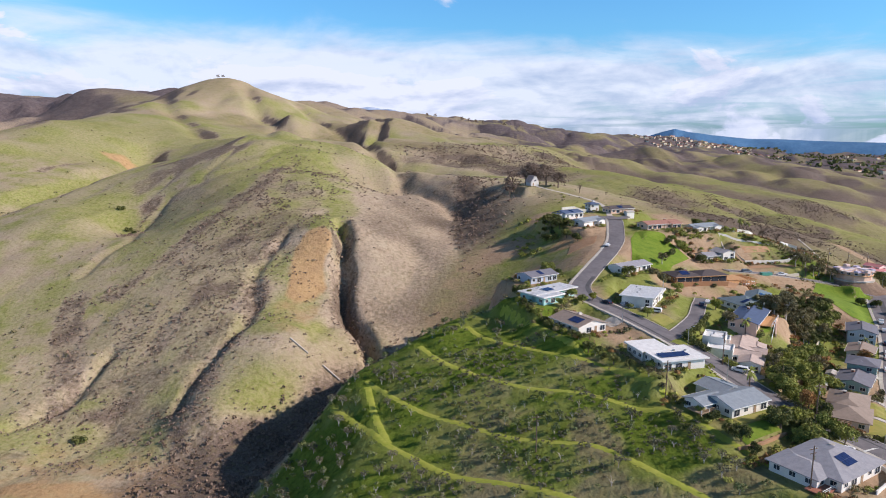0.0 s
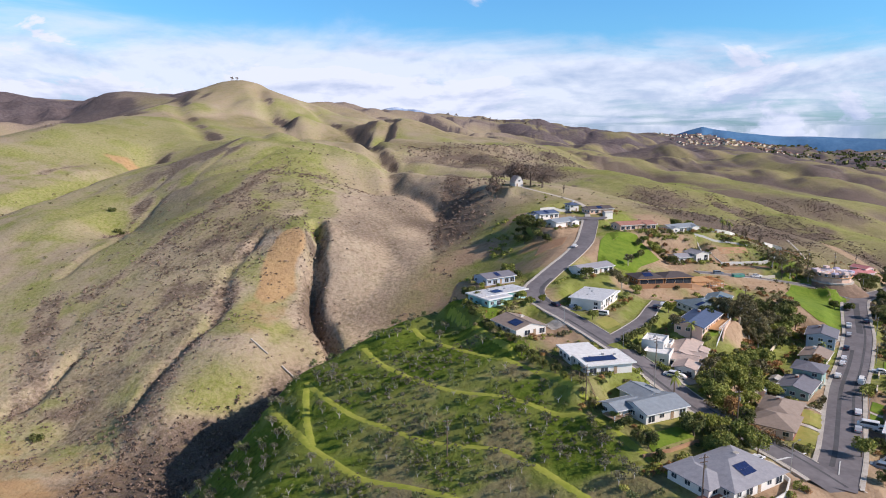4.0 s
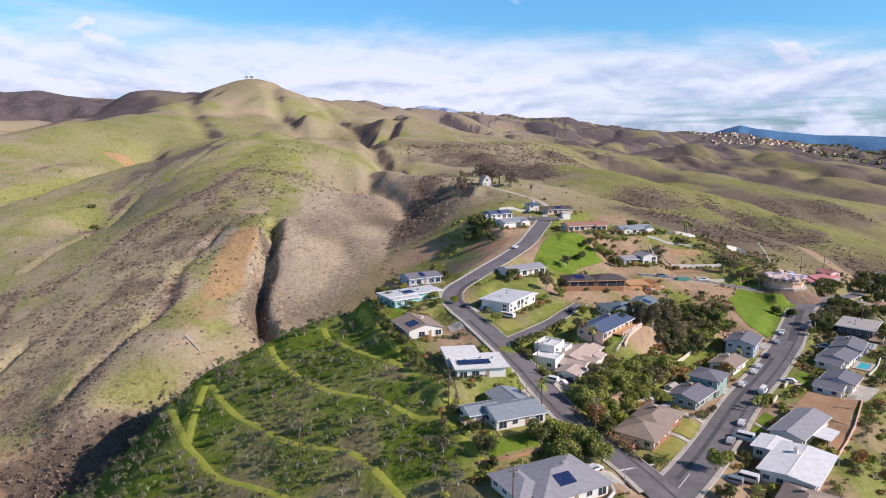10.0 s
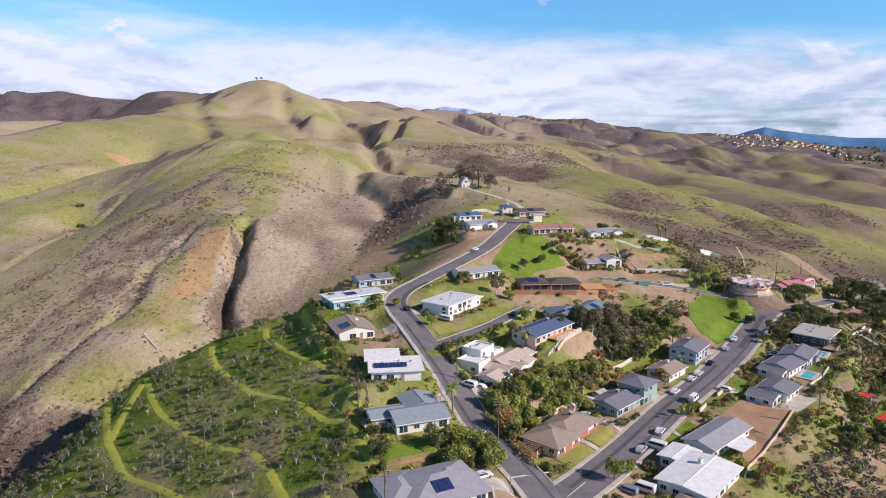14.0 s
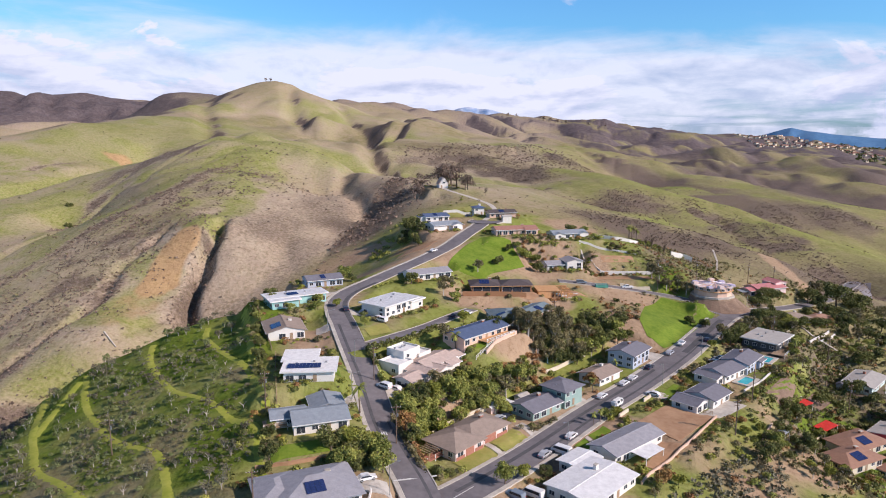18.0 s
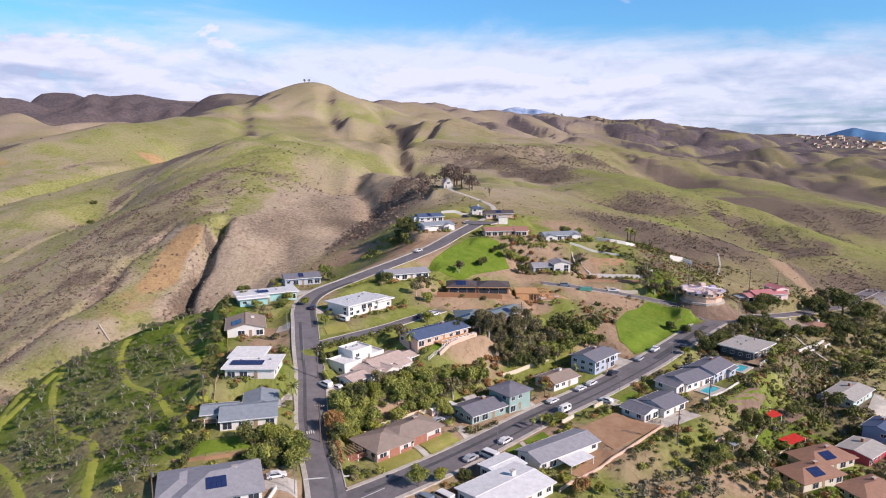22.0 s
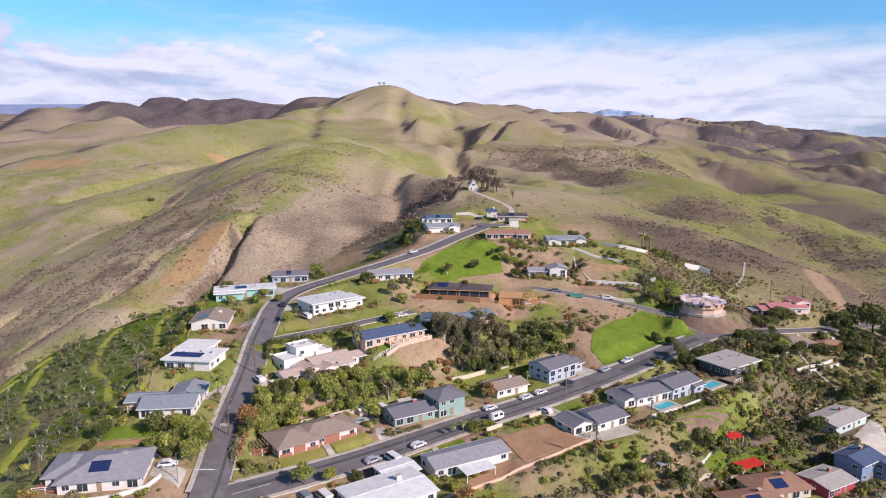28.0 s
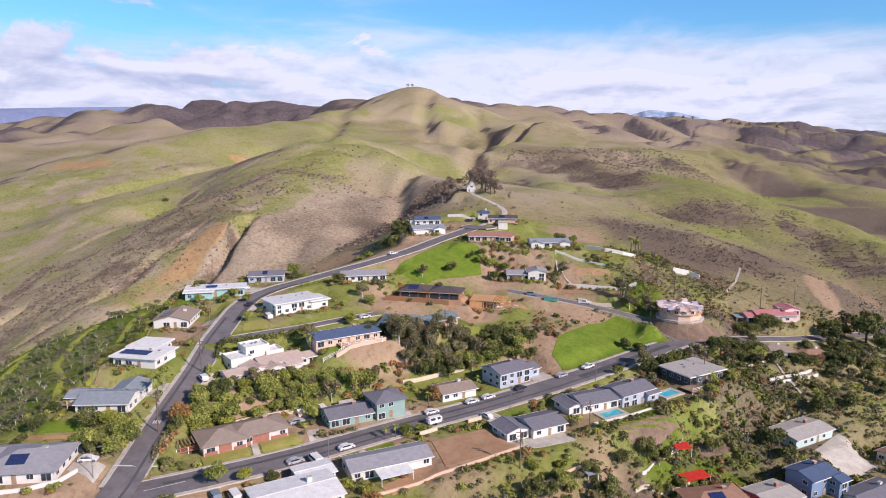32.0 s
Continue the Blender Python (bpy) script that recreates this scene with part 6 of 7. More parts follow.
for x, y, rx, ry, n, kinds in BANKS:
    for i in range(n):
        a, q = trng.uniform(0, math.tau), math.sqrt(trng.random())
        px, py = x + rx * q * math.cos(a), y + ry * q * math.sin(a)
        if not blocked(px, py):
            kind, size, turn = trng.choice(kinds.split()), trng.uniform(0.6, 1.25), trng.uniform(0, 360)
            if shrubs < 285:
                S[kind].place(px, py, size, turn)
                shrubs += 1
            else:
                thick[kind].append((px, py))
for hx, hy, hrot, hl, hd, hz in PADS:
    for i in range(34):
        u, v = trng.uniform(-hl - 4, hl + 4), trng.choice([-1, 1]) * (hd + trng.uniform(0.8, 4.5))
        c, s = math.cos(radians(hrot)), math.sin(radians(hrot))
        px, py = hx + u * c - v * s, hy + u * s + v * c
        if not blocked(px, py, 0.3):
            thick[trng.choice(["green", "dark", "olive", "yellow", "dry"])].append((px, py))

# small trees and tall bushes that fill the gardens round the houses
tall = {k: [] for k in ("green", "dark", "yellow", "olive", "rust")}
for hx, hy, hrot, hl, hd, hz in PADS:
    c, s = math.cos(radians(hrot)), math.sin(radians(hrot))
    for i in range(7):
        if i % 2:
            u, v = trng.uniform(-hl - 4, hl + 4), trng.choice([-1, 1]) * (hd + trng.uniform(2.0, 6.0))
        else:
            u, v = trng.choice([-1, 1]) * (hl + trng.uniform(2.0, 6.0)), trng.uniform(-hd - 3, hd + 3)
        px, py = hx + u * c - v * s, hy + u * s + v * c
        if hy < 440 and not blocked(px, py, 0.9):
            tall[trng.choice(["green", "green", "dark", "yellow", "olive", "olive", "rust"])].append((px, py))

# the orchard: rows of small pale-trunked trees between the terraces
def orchard_kind(label, leaves, n, h):
    bm = trunk_bm(prng, h * 0.35, 0.11, 0.7, 5, h * 0.75)
    ps = [("trunk", mesh_of("trunk", bm, mat_pale_bark))]
    if n:
        ps.append(("crown", leaf_cloud(prng, lumps(7, 1.0, h * 0.4, h * 0.95, 0.6), n * 2, 0.17, LEAVES[leaves])))
    return Kind("orchard_tree", label, "tree", "orchard trees", ps)


ORCH = [orchard_kind("small leafy orchard tree with a pale trunk", "orchard", 160, 2.6), orchard_kind("sparse orchard tree with a pale trunk", "orchard", 70, 2.3), orchard_kind("grey leafless orchard tree", "grey", 130, 2.8), orchard_kind("bare pruned orchard stump with pale limbs", "grey", 0, 2.0)]
orng = random.Random(9)
orchard_spots = []
for row in range(-2, 30):
    for col in range(38):
        x, y = -72 + col * 4.2 + orng.uniform(-1.1, 1.1) + 1.2 * (row % 2), 122 + row * 4.9 + orng.uniform(-1.2, 1.2)
        ax, ay = np.array([x]), np.array([y])
        if orchard_land(ax, ay)[0] < 0.5 or x > 70 - (y - 150) * 0.33:
            continue
        if min(along(ax, ay, t)[0][0] for t in TERRACES) < 2.2 or blocked(x, y, 2.0):
            continue
        patchy = float(bumps(ax, ay, 22, 3)[0])
        if orng.random() < 0.25:
            continue
        orchard_spots.append((x, y, patchy))
orng.shuffle(orchard_spots)
for x, y, patchy in orchard_spots[:297]:
    kind = ORCH[2] if patchy > 0.25 and orng.random() < 0.7 else orng.choice(ORCH[:2] + [ORCH[0], ORCH[3]])
    kind.place(x, y, orng.uniform(0.8, 1.35), orng.uniform(0, 360))


def scatter(name, label, category, leaves, spots, r0, r1, cards, size, seed, lift=0.0):
    """A thicket of many small clumps joined into one piece."""
    rng = np.random.RandomState(seed)
    n = len(spots)
    z = np.array([gz(x, y) for x, y in spots])
    r = r0 + (r1 - r0) * rng.rand(n) ** 2
    base = np.stack([spots[:, 0], spots[:, 1], z + r * 0.35 + lift], 1)
    c = np.repeat(base, cards, 0)
    rr = np.repeat(r, cards)[:, None]
    m = n * cards
    d = rng.normal(size=(m, 3))
    d /= np.linalg.norm(d, axis=1)[:, None]
    d[:, 2] = np.abs(d[:, 2]) * 0.8 - 0.1
    c = c + d * rr * (0.5 + 0.5 * rng.rand(m, 1))
    t1 = np.cross(d + 0.6 * rng.normal(size=(m, 3)), rng.normal(size=(m, 3)))
    t1 /= np.linalg.norm(t1, axis=1)[:, None] + 1e-9
    t2 = np.cross(d, t1)
    t2 /= np.linalg.norm(t2, axis=1)[:, None] + 1e-9
    s = rr * size * (0.7 + 0.6 * rng.rand(m, 1))
    v = np.stack([c - t1 * s, c + t2 * s * 0.7, c + t1 * s, c - t2 * s * 0.7], 1).reshape(-1, 3)
    return tagged(new(name, fast_mesh(name, v, np.arange(4 * m).reshape(m, 4), LEAVES[leaves])), label, category, kind="stuff")


def spots_where(x0, x1, y0, y1, n, density, seed):
    rng = np.random.RandomState(seed)
    px, py = x0 + (x1 - x0) * rng.rand(n), y0 + (y1 - y0) * rng.rand(n)
    keep = rng.rand(n) < np.clip(density(px, py), 0, 1)
    return np.stack([px[keep], py[keep]], 1)


def slope_spots(x0, x1, y0, y1, n, seed):
    """Places on the eastern banks that lie clear of houses and streets."""
    got = spots_where(x0, x1, y0, y1, n, lambda x, y: (0.08 + ramp(bumps(x, y, 15, seed), -0.1, 0.35)) * ramp(x + 0.25 * (y - 250), 190, 206), seed)
    return np.array([p for p in got if not blocked(p[0], p[1], 0.6)])


def orchard_density(px, py):
    inside = (orchard_land(px, py) > 0.4) * (px < 72 - (py - 150) * 0.33)
    for line in TERRACES:
        inside = inside * (along(px, py, line)[0] > 1.8)
    return inside * (0.25 + 0.6 * ramp(bumps(px, py, 12, 77), -0.1, 0.5))


def spur_density(px, py):
    streak = np.maximum.reduce([1 - ramp(along(px, py, line)[0] + 5 * bumps(px, py, 22, 23), 1, wide) for wide, line in BRUSH_STREAKS])
    return np.maximum(streak, (1 - ramp(along(px, py, SPUR_LINE)[0] + 14 * bumps(px, py, 22, 23), 18, 55)) * past_trail(px, py) * (0.1 + 0.75 * ramp(bumps(px, py, 12, 41), -0.1, 0.5))) + 0.05


def canyon_density(px, py):
    c = np.maximum(1 - ramp(along(px, py, CANYON_LINE)[0], 14, 34), blob(px, py, 20, 412, 28, 85)) * wildness(px, py) * town_side(px, py)
    gully = 1 - ramp(along(px, py, GULLIES[0][2])[0], 2, 9)
    return np.maximum(c * 0.95, gully * 0.8)


rest = np.array([q[:2] for q in orchard_spots[297:]])
if len(rest):
    scatter("orchard_trees", "more small leafy orchard trees in their rows", "trees", "orchard", rest, 0.7, 1.4, 105, 0.14, 66, 0.5)
for k, rows in thick.items():
    scatter("shrubbery", k + " garden shrubs massed on the banks", "shrubs", k, np.array(rows), 0.5, 1.7, 110, 0.17, 40 + len(rows))
for k, rows in tall.items():
    scatter("garden_bushes", "tall " + k + " garden bushes round the houses", "bushes", k, np.array(rows), 0.8, 2.1, 220, 0.14, 80 + len(rows), 0.5)
scatter("scrub", "purple-grey scrub between the orchard rows", "brush", "grey", spots_where(-20, 76, 138, 232, 2400, lambda x, y: 0.75 * ramp(bumps(x, y, 17, 61), 0.05, 0.4) * (x < 72 - (y - 150) * 0.33), 61), 0.4, 1.2, 40, 0.2, 62)
scatter("brush", "purple-brown brush along the canyon rim", "brush", "brush", spots_where(-75, 40, 195, 310, 5000, lambda x, y: (1 - ramp(np.abs(1.21 * (x + 100) + 178 - y - 2), 6, 13)), 65), 0.4, 1.3, 9, 0.4, 67)
scatter("scrub", "dark green undergrowth in the orchard", "brush", "orchard", spots_where(-75, 76, 110, 265, 1800, orchard_density, 63), 0.35, 1.35, 22, 0.3, 64)
scatter("brush", "purple-brown dry brush on the hillside", "brush", "brush", spots_where(-215, -35, 225, 545, 17000, spur_density, 1), 0.35, 1.1, 8, 0.42, 2)
scatter("brush", "brown canyon brush", "brush", "brush", spots_where(-110, 75, 170, 540, 7500, canyon_density, 3), 0.6, 1.6, 9, 0.42, 4)
scatter("brush", "scattered grey-brown bushes on dry grass", "brush", "brush", spots_where(-150, 60, 380, 640, 2600, lambda x, y: 0.1 + 0.25 * bumps(x, y, 40, 6), 5), 0.4, 1.2, 8, 0.45, 6)
scatter("brush", "sparse bushes on the green slopes", "brush", "olive", spots_where(-480, -140, 250, 760, 1400, lambda x, y: 0.1 + 0.5 * bumps(x, y, 60, 7), 7), 0.5, 1.5, 8, 0.45, 8)
scatter("brush", "dark brush in rows on the eastern hills", "brush", "thicket", spots_where(20, 460, 430, 900, 68000, lambda x, y: np.maximum.reduce([blob(x + 12 * bumps(x, y, 42, 27), y + 10 * bumps(x, y, 22, 23), a, b, c, d, 0.85) for a, b, c, d in DARK_PATCHES] + [0.04 * ramp(bumps(x, y, 42, 27), 0.15, 0.4)]), 9), 0.35, 1.1, 6, 0.45, 10)
scatter("brush", "low green and dry weeds on the banks", "brush", "olive", slope_spots(180, 310, 130, 420, 9000, 11), 0.35, 1.4, 10, 0.4, 12)
scatter("brush", "brown dry weeds on the banks", "brush", "dry", slope_spots(165, 310, 130, 420, 4500, 15), 0.3, 1.2, 10, 0.4, 16)
scatter("brush", "dark green weeds and ivy on the banks", "brush", "dark", slope_spots(165, 310, 130, 420, 16000, 17), 0.35, 1.3, 12, 0.36, 18)
scatter("bushes", "dark green bushes massed on the banks", "bushes", "dark", slope_spots(178, 310, 130, 330, 2300, 93), 0.7, 2.1, 60, 0.22, 94, 0.2)
scatter("bushes", "olive bushes and tall weeds on the banks", "bushes", "olive", slope_spots(178, 310, 130, 345, 2300, 97), 0.6, 1.8, 55, 0.22, 98, 0.2)
scatter("bushes", "grey-green bushes on the banks", "bushes", "grey", slope_spots(178, 310, 130, 345, 1500, 99), 0.6, 1.9, 55, 0.22, 100, 0.2)
scatter("brush", "grey-purple scrub and agaves below the lot", "brush", "grey", spots_where(168, 200, 172, 200, 500, lambda x, y: 0.8 * ramp(x - 0.75 * (y - 175), 168, 172), 19), 0.5, 1.4, 14, 0.35, 20)
scatter("brush", "dark brown thicket on the far slope", "brush", "brush", spots_where(-60, 190, 790, 950, 2600, lambda x, y: blob(x, y, 60, 870, 125, 72), 13), 0.8, 1.8, 7, 0.45, 14)
scatter("brush", "dark brown scrub on the slope above the pink house", "brush", "brush", spots_where(150, 370, 400, 560, 3500, lambda x, y: blob(x, y, 255, 460, 110, 80) * (0.25 + 0.6 * ramp(bumps(x, y, 20, 83), -0.2, 0.4)), 21), 0.2, 0.75, 6, 0.45, 22)
scatter("ivy", "green ivy and bushes on the canyon bank", "brush", "green", spots_where(25, 66, 335, 440, 700, lambda x, y: blob(x, y, 50, 384, 11, 30, 0.3) * (0.3 + 0.7 * ramp(bumps(x, y, 9, 91), -0.3, 0.3)), 25), 0.7, 2.2, 60, 0.2, 26)
scatter("brush", "purple-brown bushes scattered on the spur", "brush", "brush", spots_where(-190, -60, 230, 470, 8000, lambda x, y: (0.3 + 0.7 * bumps(x, y, 14, 87)) * past_trail(x, y) * (1 - 0.8 * ramp(-x, 135, 165)) * (0.12 + 0.88 * ramp(-x, 62, 84)), 27), 0.3, 1.1, 9, 0.4, 28)
scatter("brush", "dark bushes dotted over the hillside", "brush", "thicket", spots_where(-220, -30, 225, 560, 700, lambda x, y: 0.2 + 0.5 * bumps(x, y, 18, 85), 23), 0.25, 0.9, 8, 0.42, 24)
for x, y, s in ((-225, 480, 1.6), (-211, 459, 1.5), (-206, 455, 1.0), (-140, 250, 1.6)):
    S["dark"].place(x, y, s)

# ---- walls, fences, hedges, decks ----
def wall_run(name, label, line, h, thick, material, category="wall", sunk=1.2):
    """A free-standing wall that follows the ground along a line."""
    pts = []
    for a, b in zip(line[:-1], line[1:]):
        n = max(1, int(math.hypot(b[0] - a[0], b[1] - a[1]) / 2.0))
        pts += [(a[0] + (b[0] - a[0]) * i / n, a[1] + (b[1] - a[1]) * i / n) for i in range(n)]
    pts = [Vector((x, y, gz(x, y))) for x, y in pts + [line[-1]]]
    bm = bmesh.new()
    rows = []
    for p, s in zip(pts, sides(pts)):
        rows.append([bm.verts.new((p.x + s.x * o, p.y + s.y * o, p.z + q)) for o, q in ((-thick / 2, -sunk), (-thick / 2, h), (thick / 2, h), (thick / 2, -sunk))])
    for r0, r1 in zip(rows[:-1], rows[1:]):
        for j in range(4):
            bm.faces.new((r0[j], r1[j], r1[(j + 1) % 4], r0[(j + 1) % 4]))
    bm.faces.new(rows[0]), bm.faces.new(rows[-1][::-1])
    bmesh.ops.recalc_face_normals(bm, faces=bm.faces)
    return tagged(part(name, bm, material), label, category)


def fence_run(label, line, h, material, gap=2.2):
    """A fence: posts and two rails with boards between."""
    a, b = Vector((*line[0], 0)), Vector((*line[1], 0))
    n = max(2, int((b - a).length / gap))
    rot = math.degrees(math.atan2(b.y - a.y, b.x - a.x))
    top = thing("fence", a.x, a.y, gz(a.x, a.y), 0, label, "fence")
    inv = top.matrix_basis.inverted()
    spots = [a + (b - a) * i / n for i in range(n + 1)]
    post = shared_mesh(("post", h, material.name), lambda: boxes((0, 0, -0.6, 0.14, 0.14, h + 0.65)), material)
    for p in spots:
        put("post", post, top, inv @ pose(p.x, p.y, gz(p.x, p.y), 0, 0, rot))
    for p, q in zip(spots[:-1], spots[1:]):
        zp, zq = gz(p.x, p.y), gz(q.x, q.y)
        for k in (0.3, 0.6, 0.9):
            bm = rod(bmesh.new(), (p.x, p.y, zp + h * k), (q.x, q.y, zq + h * k), 0.07, 0.07, 4)
            part("rail", bm, material, top, "", inv)
    return top


def hedge_run(label, line, w, h, leaves, seed):
    rng = np.random.RandomState(seed)
    blobs = []
    for a, b in zip(line[:-1], line[1:]):
        n = max(1, int(math.hypot(b[0] - a[0], b[1] - a[1]) / 0.9))
        for i in range(n):
            x, y = a[0] + (b[0] - a[0]) * i / n + rng.normal() * 0.15, a[1] + (b[1] - a[1]) * i / n + rng.normal() * 0.15
            z = gz(x, y)
            for k in range(max(1, int(h / 0.9))):
                blobs.append((x, y, z + 0.4 + k * 0.8, w * (0.45 + 0.2 * rng.rand())))
    return tagged(new("hedge", leaf_cloud(rng, blobs, len(blobs) * 34, 0.3, LEAVES[leaves], "hedge")), label, "hedge", "garden hedges")


wall_run("garden_wall", "pale stucco wall behind the corner house", [(107.5, 188.5), (110.5, 195.5), (118.7, 206.8), (122, 210)], 1.5, 0.3, WALLS["cream"])
wall_run("garden_wall", "long pale wall below the trees", [(136.6, 242.5), (143, 252), (150.1, 262)], 1.4, 0.3, WALLS["cream"])
wall_run("retaining_wall", "white retaining wall above the graded pad", [(160, 357.5), (172, 359.5), (189.5, 362.8)], 1.8, 0.4, WALLS["white"])
wall_run("garden_wall", "long low white wall above the graded pad", [(149.6, 369.5), (163.2, 371), (178.4, 371.5)], 0.9, 0.3, WALLS["white"])
wall_run("retaining_wall", "pale wall beside the hill street", [(168.6, 342.6), (182.5, 344.8)], 1.2, 0.4, WALLS["cream"])
wall_run("retaining_wall", "curved white wall at the terrace edge", [(158, 393), (169, 391), (177, 394), (182, 400)], 1.8, 0.4, WALLS["white"])
wall_run("retaining_wall", "brown retaining wall below the building site", [(101, 292.5), (113, 295.5), (127, 298.5)], 2.0, 0.4, WALLS["timber"])
wall_run("garden_wall", "white ruined wall on the green bank", [(200, 402), (207, 407), (212, 406)], 2.6, 0.5, WALLS["white"])
wall_run("garden_wall", "white wall below the pool terrace", [(200, 241.5), (207.3, 250.5), (213.3, 260.5)], 0.6, 0.35, WALLS["white"], "wall", 3.0)
wall_run("garden_wall", "white wall above the red awnings", [(214.5, 238.5), (219, 247), (222.8, 257.5)], 0.8, 0.3, WALLS["white"])
wall_run("garden_wall", "low pale wall along the hillside", [(237.9, 324.8), (246, 338), (252, 346)], 0.9, 0.4, WALLS["cream"])
wall_run("garden_wall", "white stucco court wall of the villa", [(84.5, 214.5), (88.0, 217.5), (86.2, 222.0)], 1.6, 0.35, WALLS["white"])
wall_run("garden_wall", "white wall beside the villa drive", [(100.2, 199.7), (106.2, 208.3), (112, 215)], 1.3, 0.3, WALLS["white"])
wall_run("garden_wall", "long white wall below the small house", [(72, 414), (80, 416.5), (88, 418)], 1.6, 0.3, WALLS["white"])
wall_run("garden_wall", "pale wall around the dirt lot entrance", [(158.5, 212.5), (161.5, 217.5)], 1.1, 0.4, WALLS["cream"])
wall_run("garden_wall", "pale wall around the dirt lot entrance", [(167, 226.5), (169.5, 230.5)], 1.1, 0.4, WALLS["cream"])
wall_run("garden_wall", "curved white wall round the forecourt", [(93.5, 136.5), (98.5, 140.5), (101.8, 146.2), (101.0, 151.5)], 1.0, 0.3, WALLS["white"])
wall_run("garden_wall", "long white wall stepping along the hillside", [(245.4, 319.4), (259.6, 338.3)], 1.0, 0.5, WALLS["white"])
wall_run("garden_wall", "long white wall stepping along the hillside", [(247.4, 318.0), (261.6, 336.9)], 1.0, 0.5, WALLS["white"])
wall_run("garden_wall", "tan wall along the foot of the slope", [(196.1, 206.7), (203.4, 222.7)], 0.9, 0.4, WALLS["peach"])
wall_run("garden_wall", "tan terrace wall below the awnings", [(214.2, 230.4), (220.5, 237.5), (226.4, 245.9)], 0.8, 0.4, WALLS["cream"])
wall_run("garden_wall", "tan terrace wall below the awnings", [(217.2, 228.6), (223.5, 235.7), (229.4, 243.0)], 0.8, 0.4, WALLS["peach"])
wall_run("garden_wall", "pale wall above the mint house", [(249.5, 296.5), (252.6, 303.4), (256.9, 307.2)], 0.9, 0.4, WALLS["cream"])
wall_run("garden_wall", "pinkish terrace wall with white capping below the deck", [(117.3, 233.0), (120.8, 240.5), (126.0, 250.2)], 1.3, 0.4, WALLS["peach"])
wall_run("garden_wall", "stone edging above the green bank", [(72, 156), (79, 158.5), (87.5, 164)], 0.7, 0.6, mat_dirt)
wall_run("drain", "pale concrete drain running down the hillside", [(246.7, 336.1), (250.9, 327.2), (258.6, 310.3)], 0.35, 0.8, mat_concrete, "drain", 0.4)
wall_run("drain", "pale concrete drain on the bare slope", [(224.6, 402.3), (228, 420), (229, 437)], 0.35, 1.0, mat_concrete, "drain", 0.4)
wall_run("drain", "curved pale path edge on the slope", [(150.2, 369), (153.8, 363), (158.1, 359.5), (161.8, 358.6)], 0.3, 0.7, mat_concrete, "drain", 0.4)
wall_run("garden_wall", "low pale kerb wall around the dirt lot", [(160.8, 174.8), (163.6, 181.2), (174.9, 197.0), (186.5, 217.2)], 0.7, 0.35, WALLS["peach"])
skip = thing("skip", 159.5, 332.0, gz(159.5, 332), 10, "green steel rubbish skip beside the building site", "skip")
mat_skip = surf("skip_paint", (0.08, 0.30, 0.24), (0.13, 0.40, 0.32), 1, 0.5)
part("body", prism(bmesh.new(), [(-1.0, 0.15), (1.0, 0.15), (1.15, 1.6), (-1.15, 1.6)], -2.8, 2.8), mat_skip, skip)
part("rim", boxes((0, -1.15, 1.55, 5.7, 0.12, 0.14), (0, 1.15, 1.55, 5.7, 0.12, 0.14), (-2.8, 0, 1.55, 0.12, 2.3, 0.14), (2.8, 0, 1.55, 0.12, 2.3, 0.14)), mat_metal, skip)
fence_run("weathered wooden fence across the lot", [(175.1, 226.6), (185.9, 220.0)], 1.2, mat_wood)
fence_run("white slatted fence below the blue-roofed house", [(114.4, 229.9), (125.3, 249.0)], 1.5, mat_frame)
fence_run("grey fence along the orchard edge", [(52, 215), (66, 183)], 1.3, mat_wood)
fence_run("grey fence along the orchard edge", [(30, 250), (50, 217)], 1.3, mat_wood)
hedge_run("clipped green hedge in front of the modern house", [(63.5, 191.5), (70, 193), (77, 196.5)], 1.0, 1.0, "dark", 1)
hedge_run("tall clipped hedge beside the street", [(86, 212.5), (80.5, 221)], 1.7, 2.6, "dark", 2)
hedge_run("tall clipped hedge beside the street", [(90.5, 203.5), (88, 207.5)], 1.4, 2.0, "green", 3)
hedge_run("clipped hedge above the field", [(118, 358), (131, 361), (140, 364)], 1.8, 2.2, "green", 4)
hedge_run("green hedge below the lane", [(81, 222), (90, 233), (99, 247)], 1.5, 1.8, "dark", 5)
hedge_run("green garden hedge behind the lawn", [(134, 199), (141, 209)], 1.4, 1.2, "olive", 6)
hedge_run("green hedge beside the dirt lot", [(155.5, 210.5), (160, 218.5)], 1.6, 1.3, "yellow", 7)
hedge_run("shrubs along the brick front wall", [(114.5, 176.5), (119.8, 184)], 0.9, 0.8, "dry", 8)


def deck(label, x, y, rot, l, d, h, material, rail):
    """A raised terrace: boards, posts and a railing."""
    z = gz(x, y)
    top = thing("deck", x, y, z + h, rot, label, "deck")
    part("platform", boxes((0, 0, -0.25, l, d, 0.25)), material, top)
    for i in range(int(l / 2.4) + 1):
        u = -l / 2 + 0.1 + i * (l - 0.2) / int(l / 2.4)
        put("post", shared_mesh(("deck_post",), lambda: boxes((0, 0, -4.0, 0.18, 0.18, 5.0)), rail), top, Matrix.Translation((u, -d / 2 + 0.12, 0)))
    part("railing", boxes((0, -d / 2 + 0.12, 0.9, l, 0.1, 0.12), (0, -d / 2 + 0.12, 0.45, l, 0.06, 0.08)), rail, top)
    return top


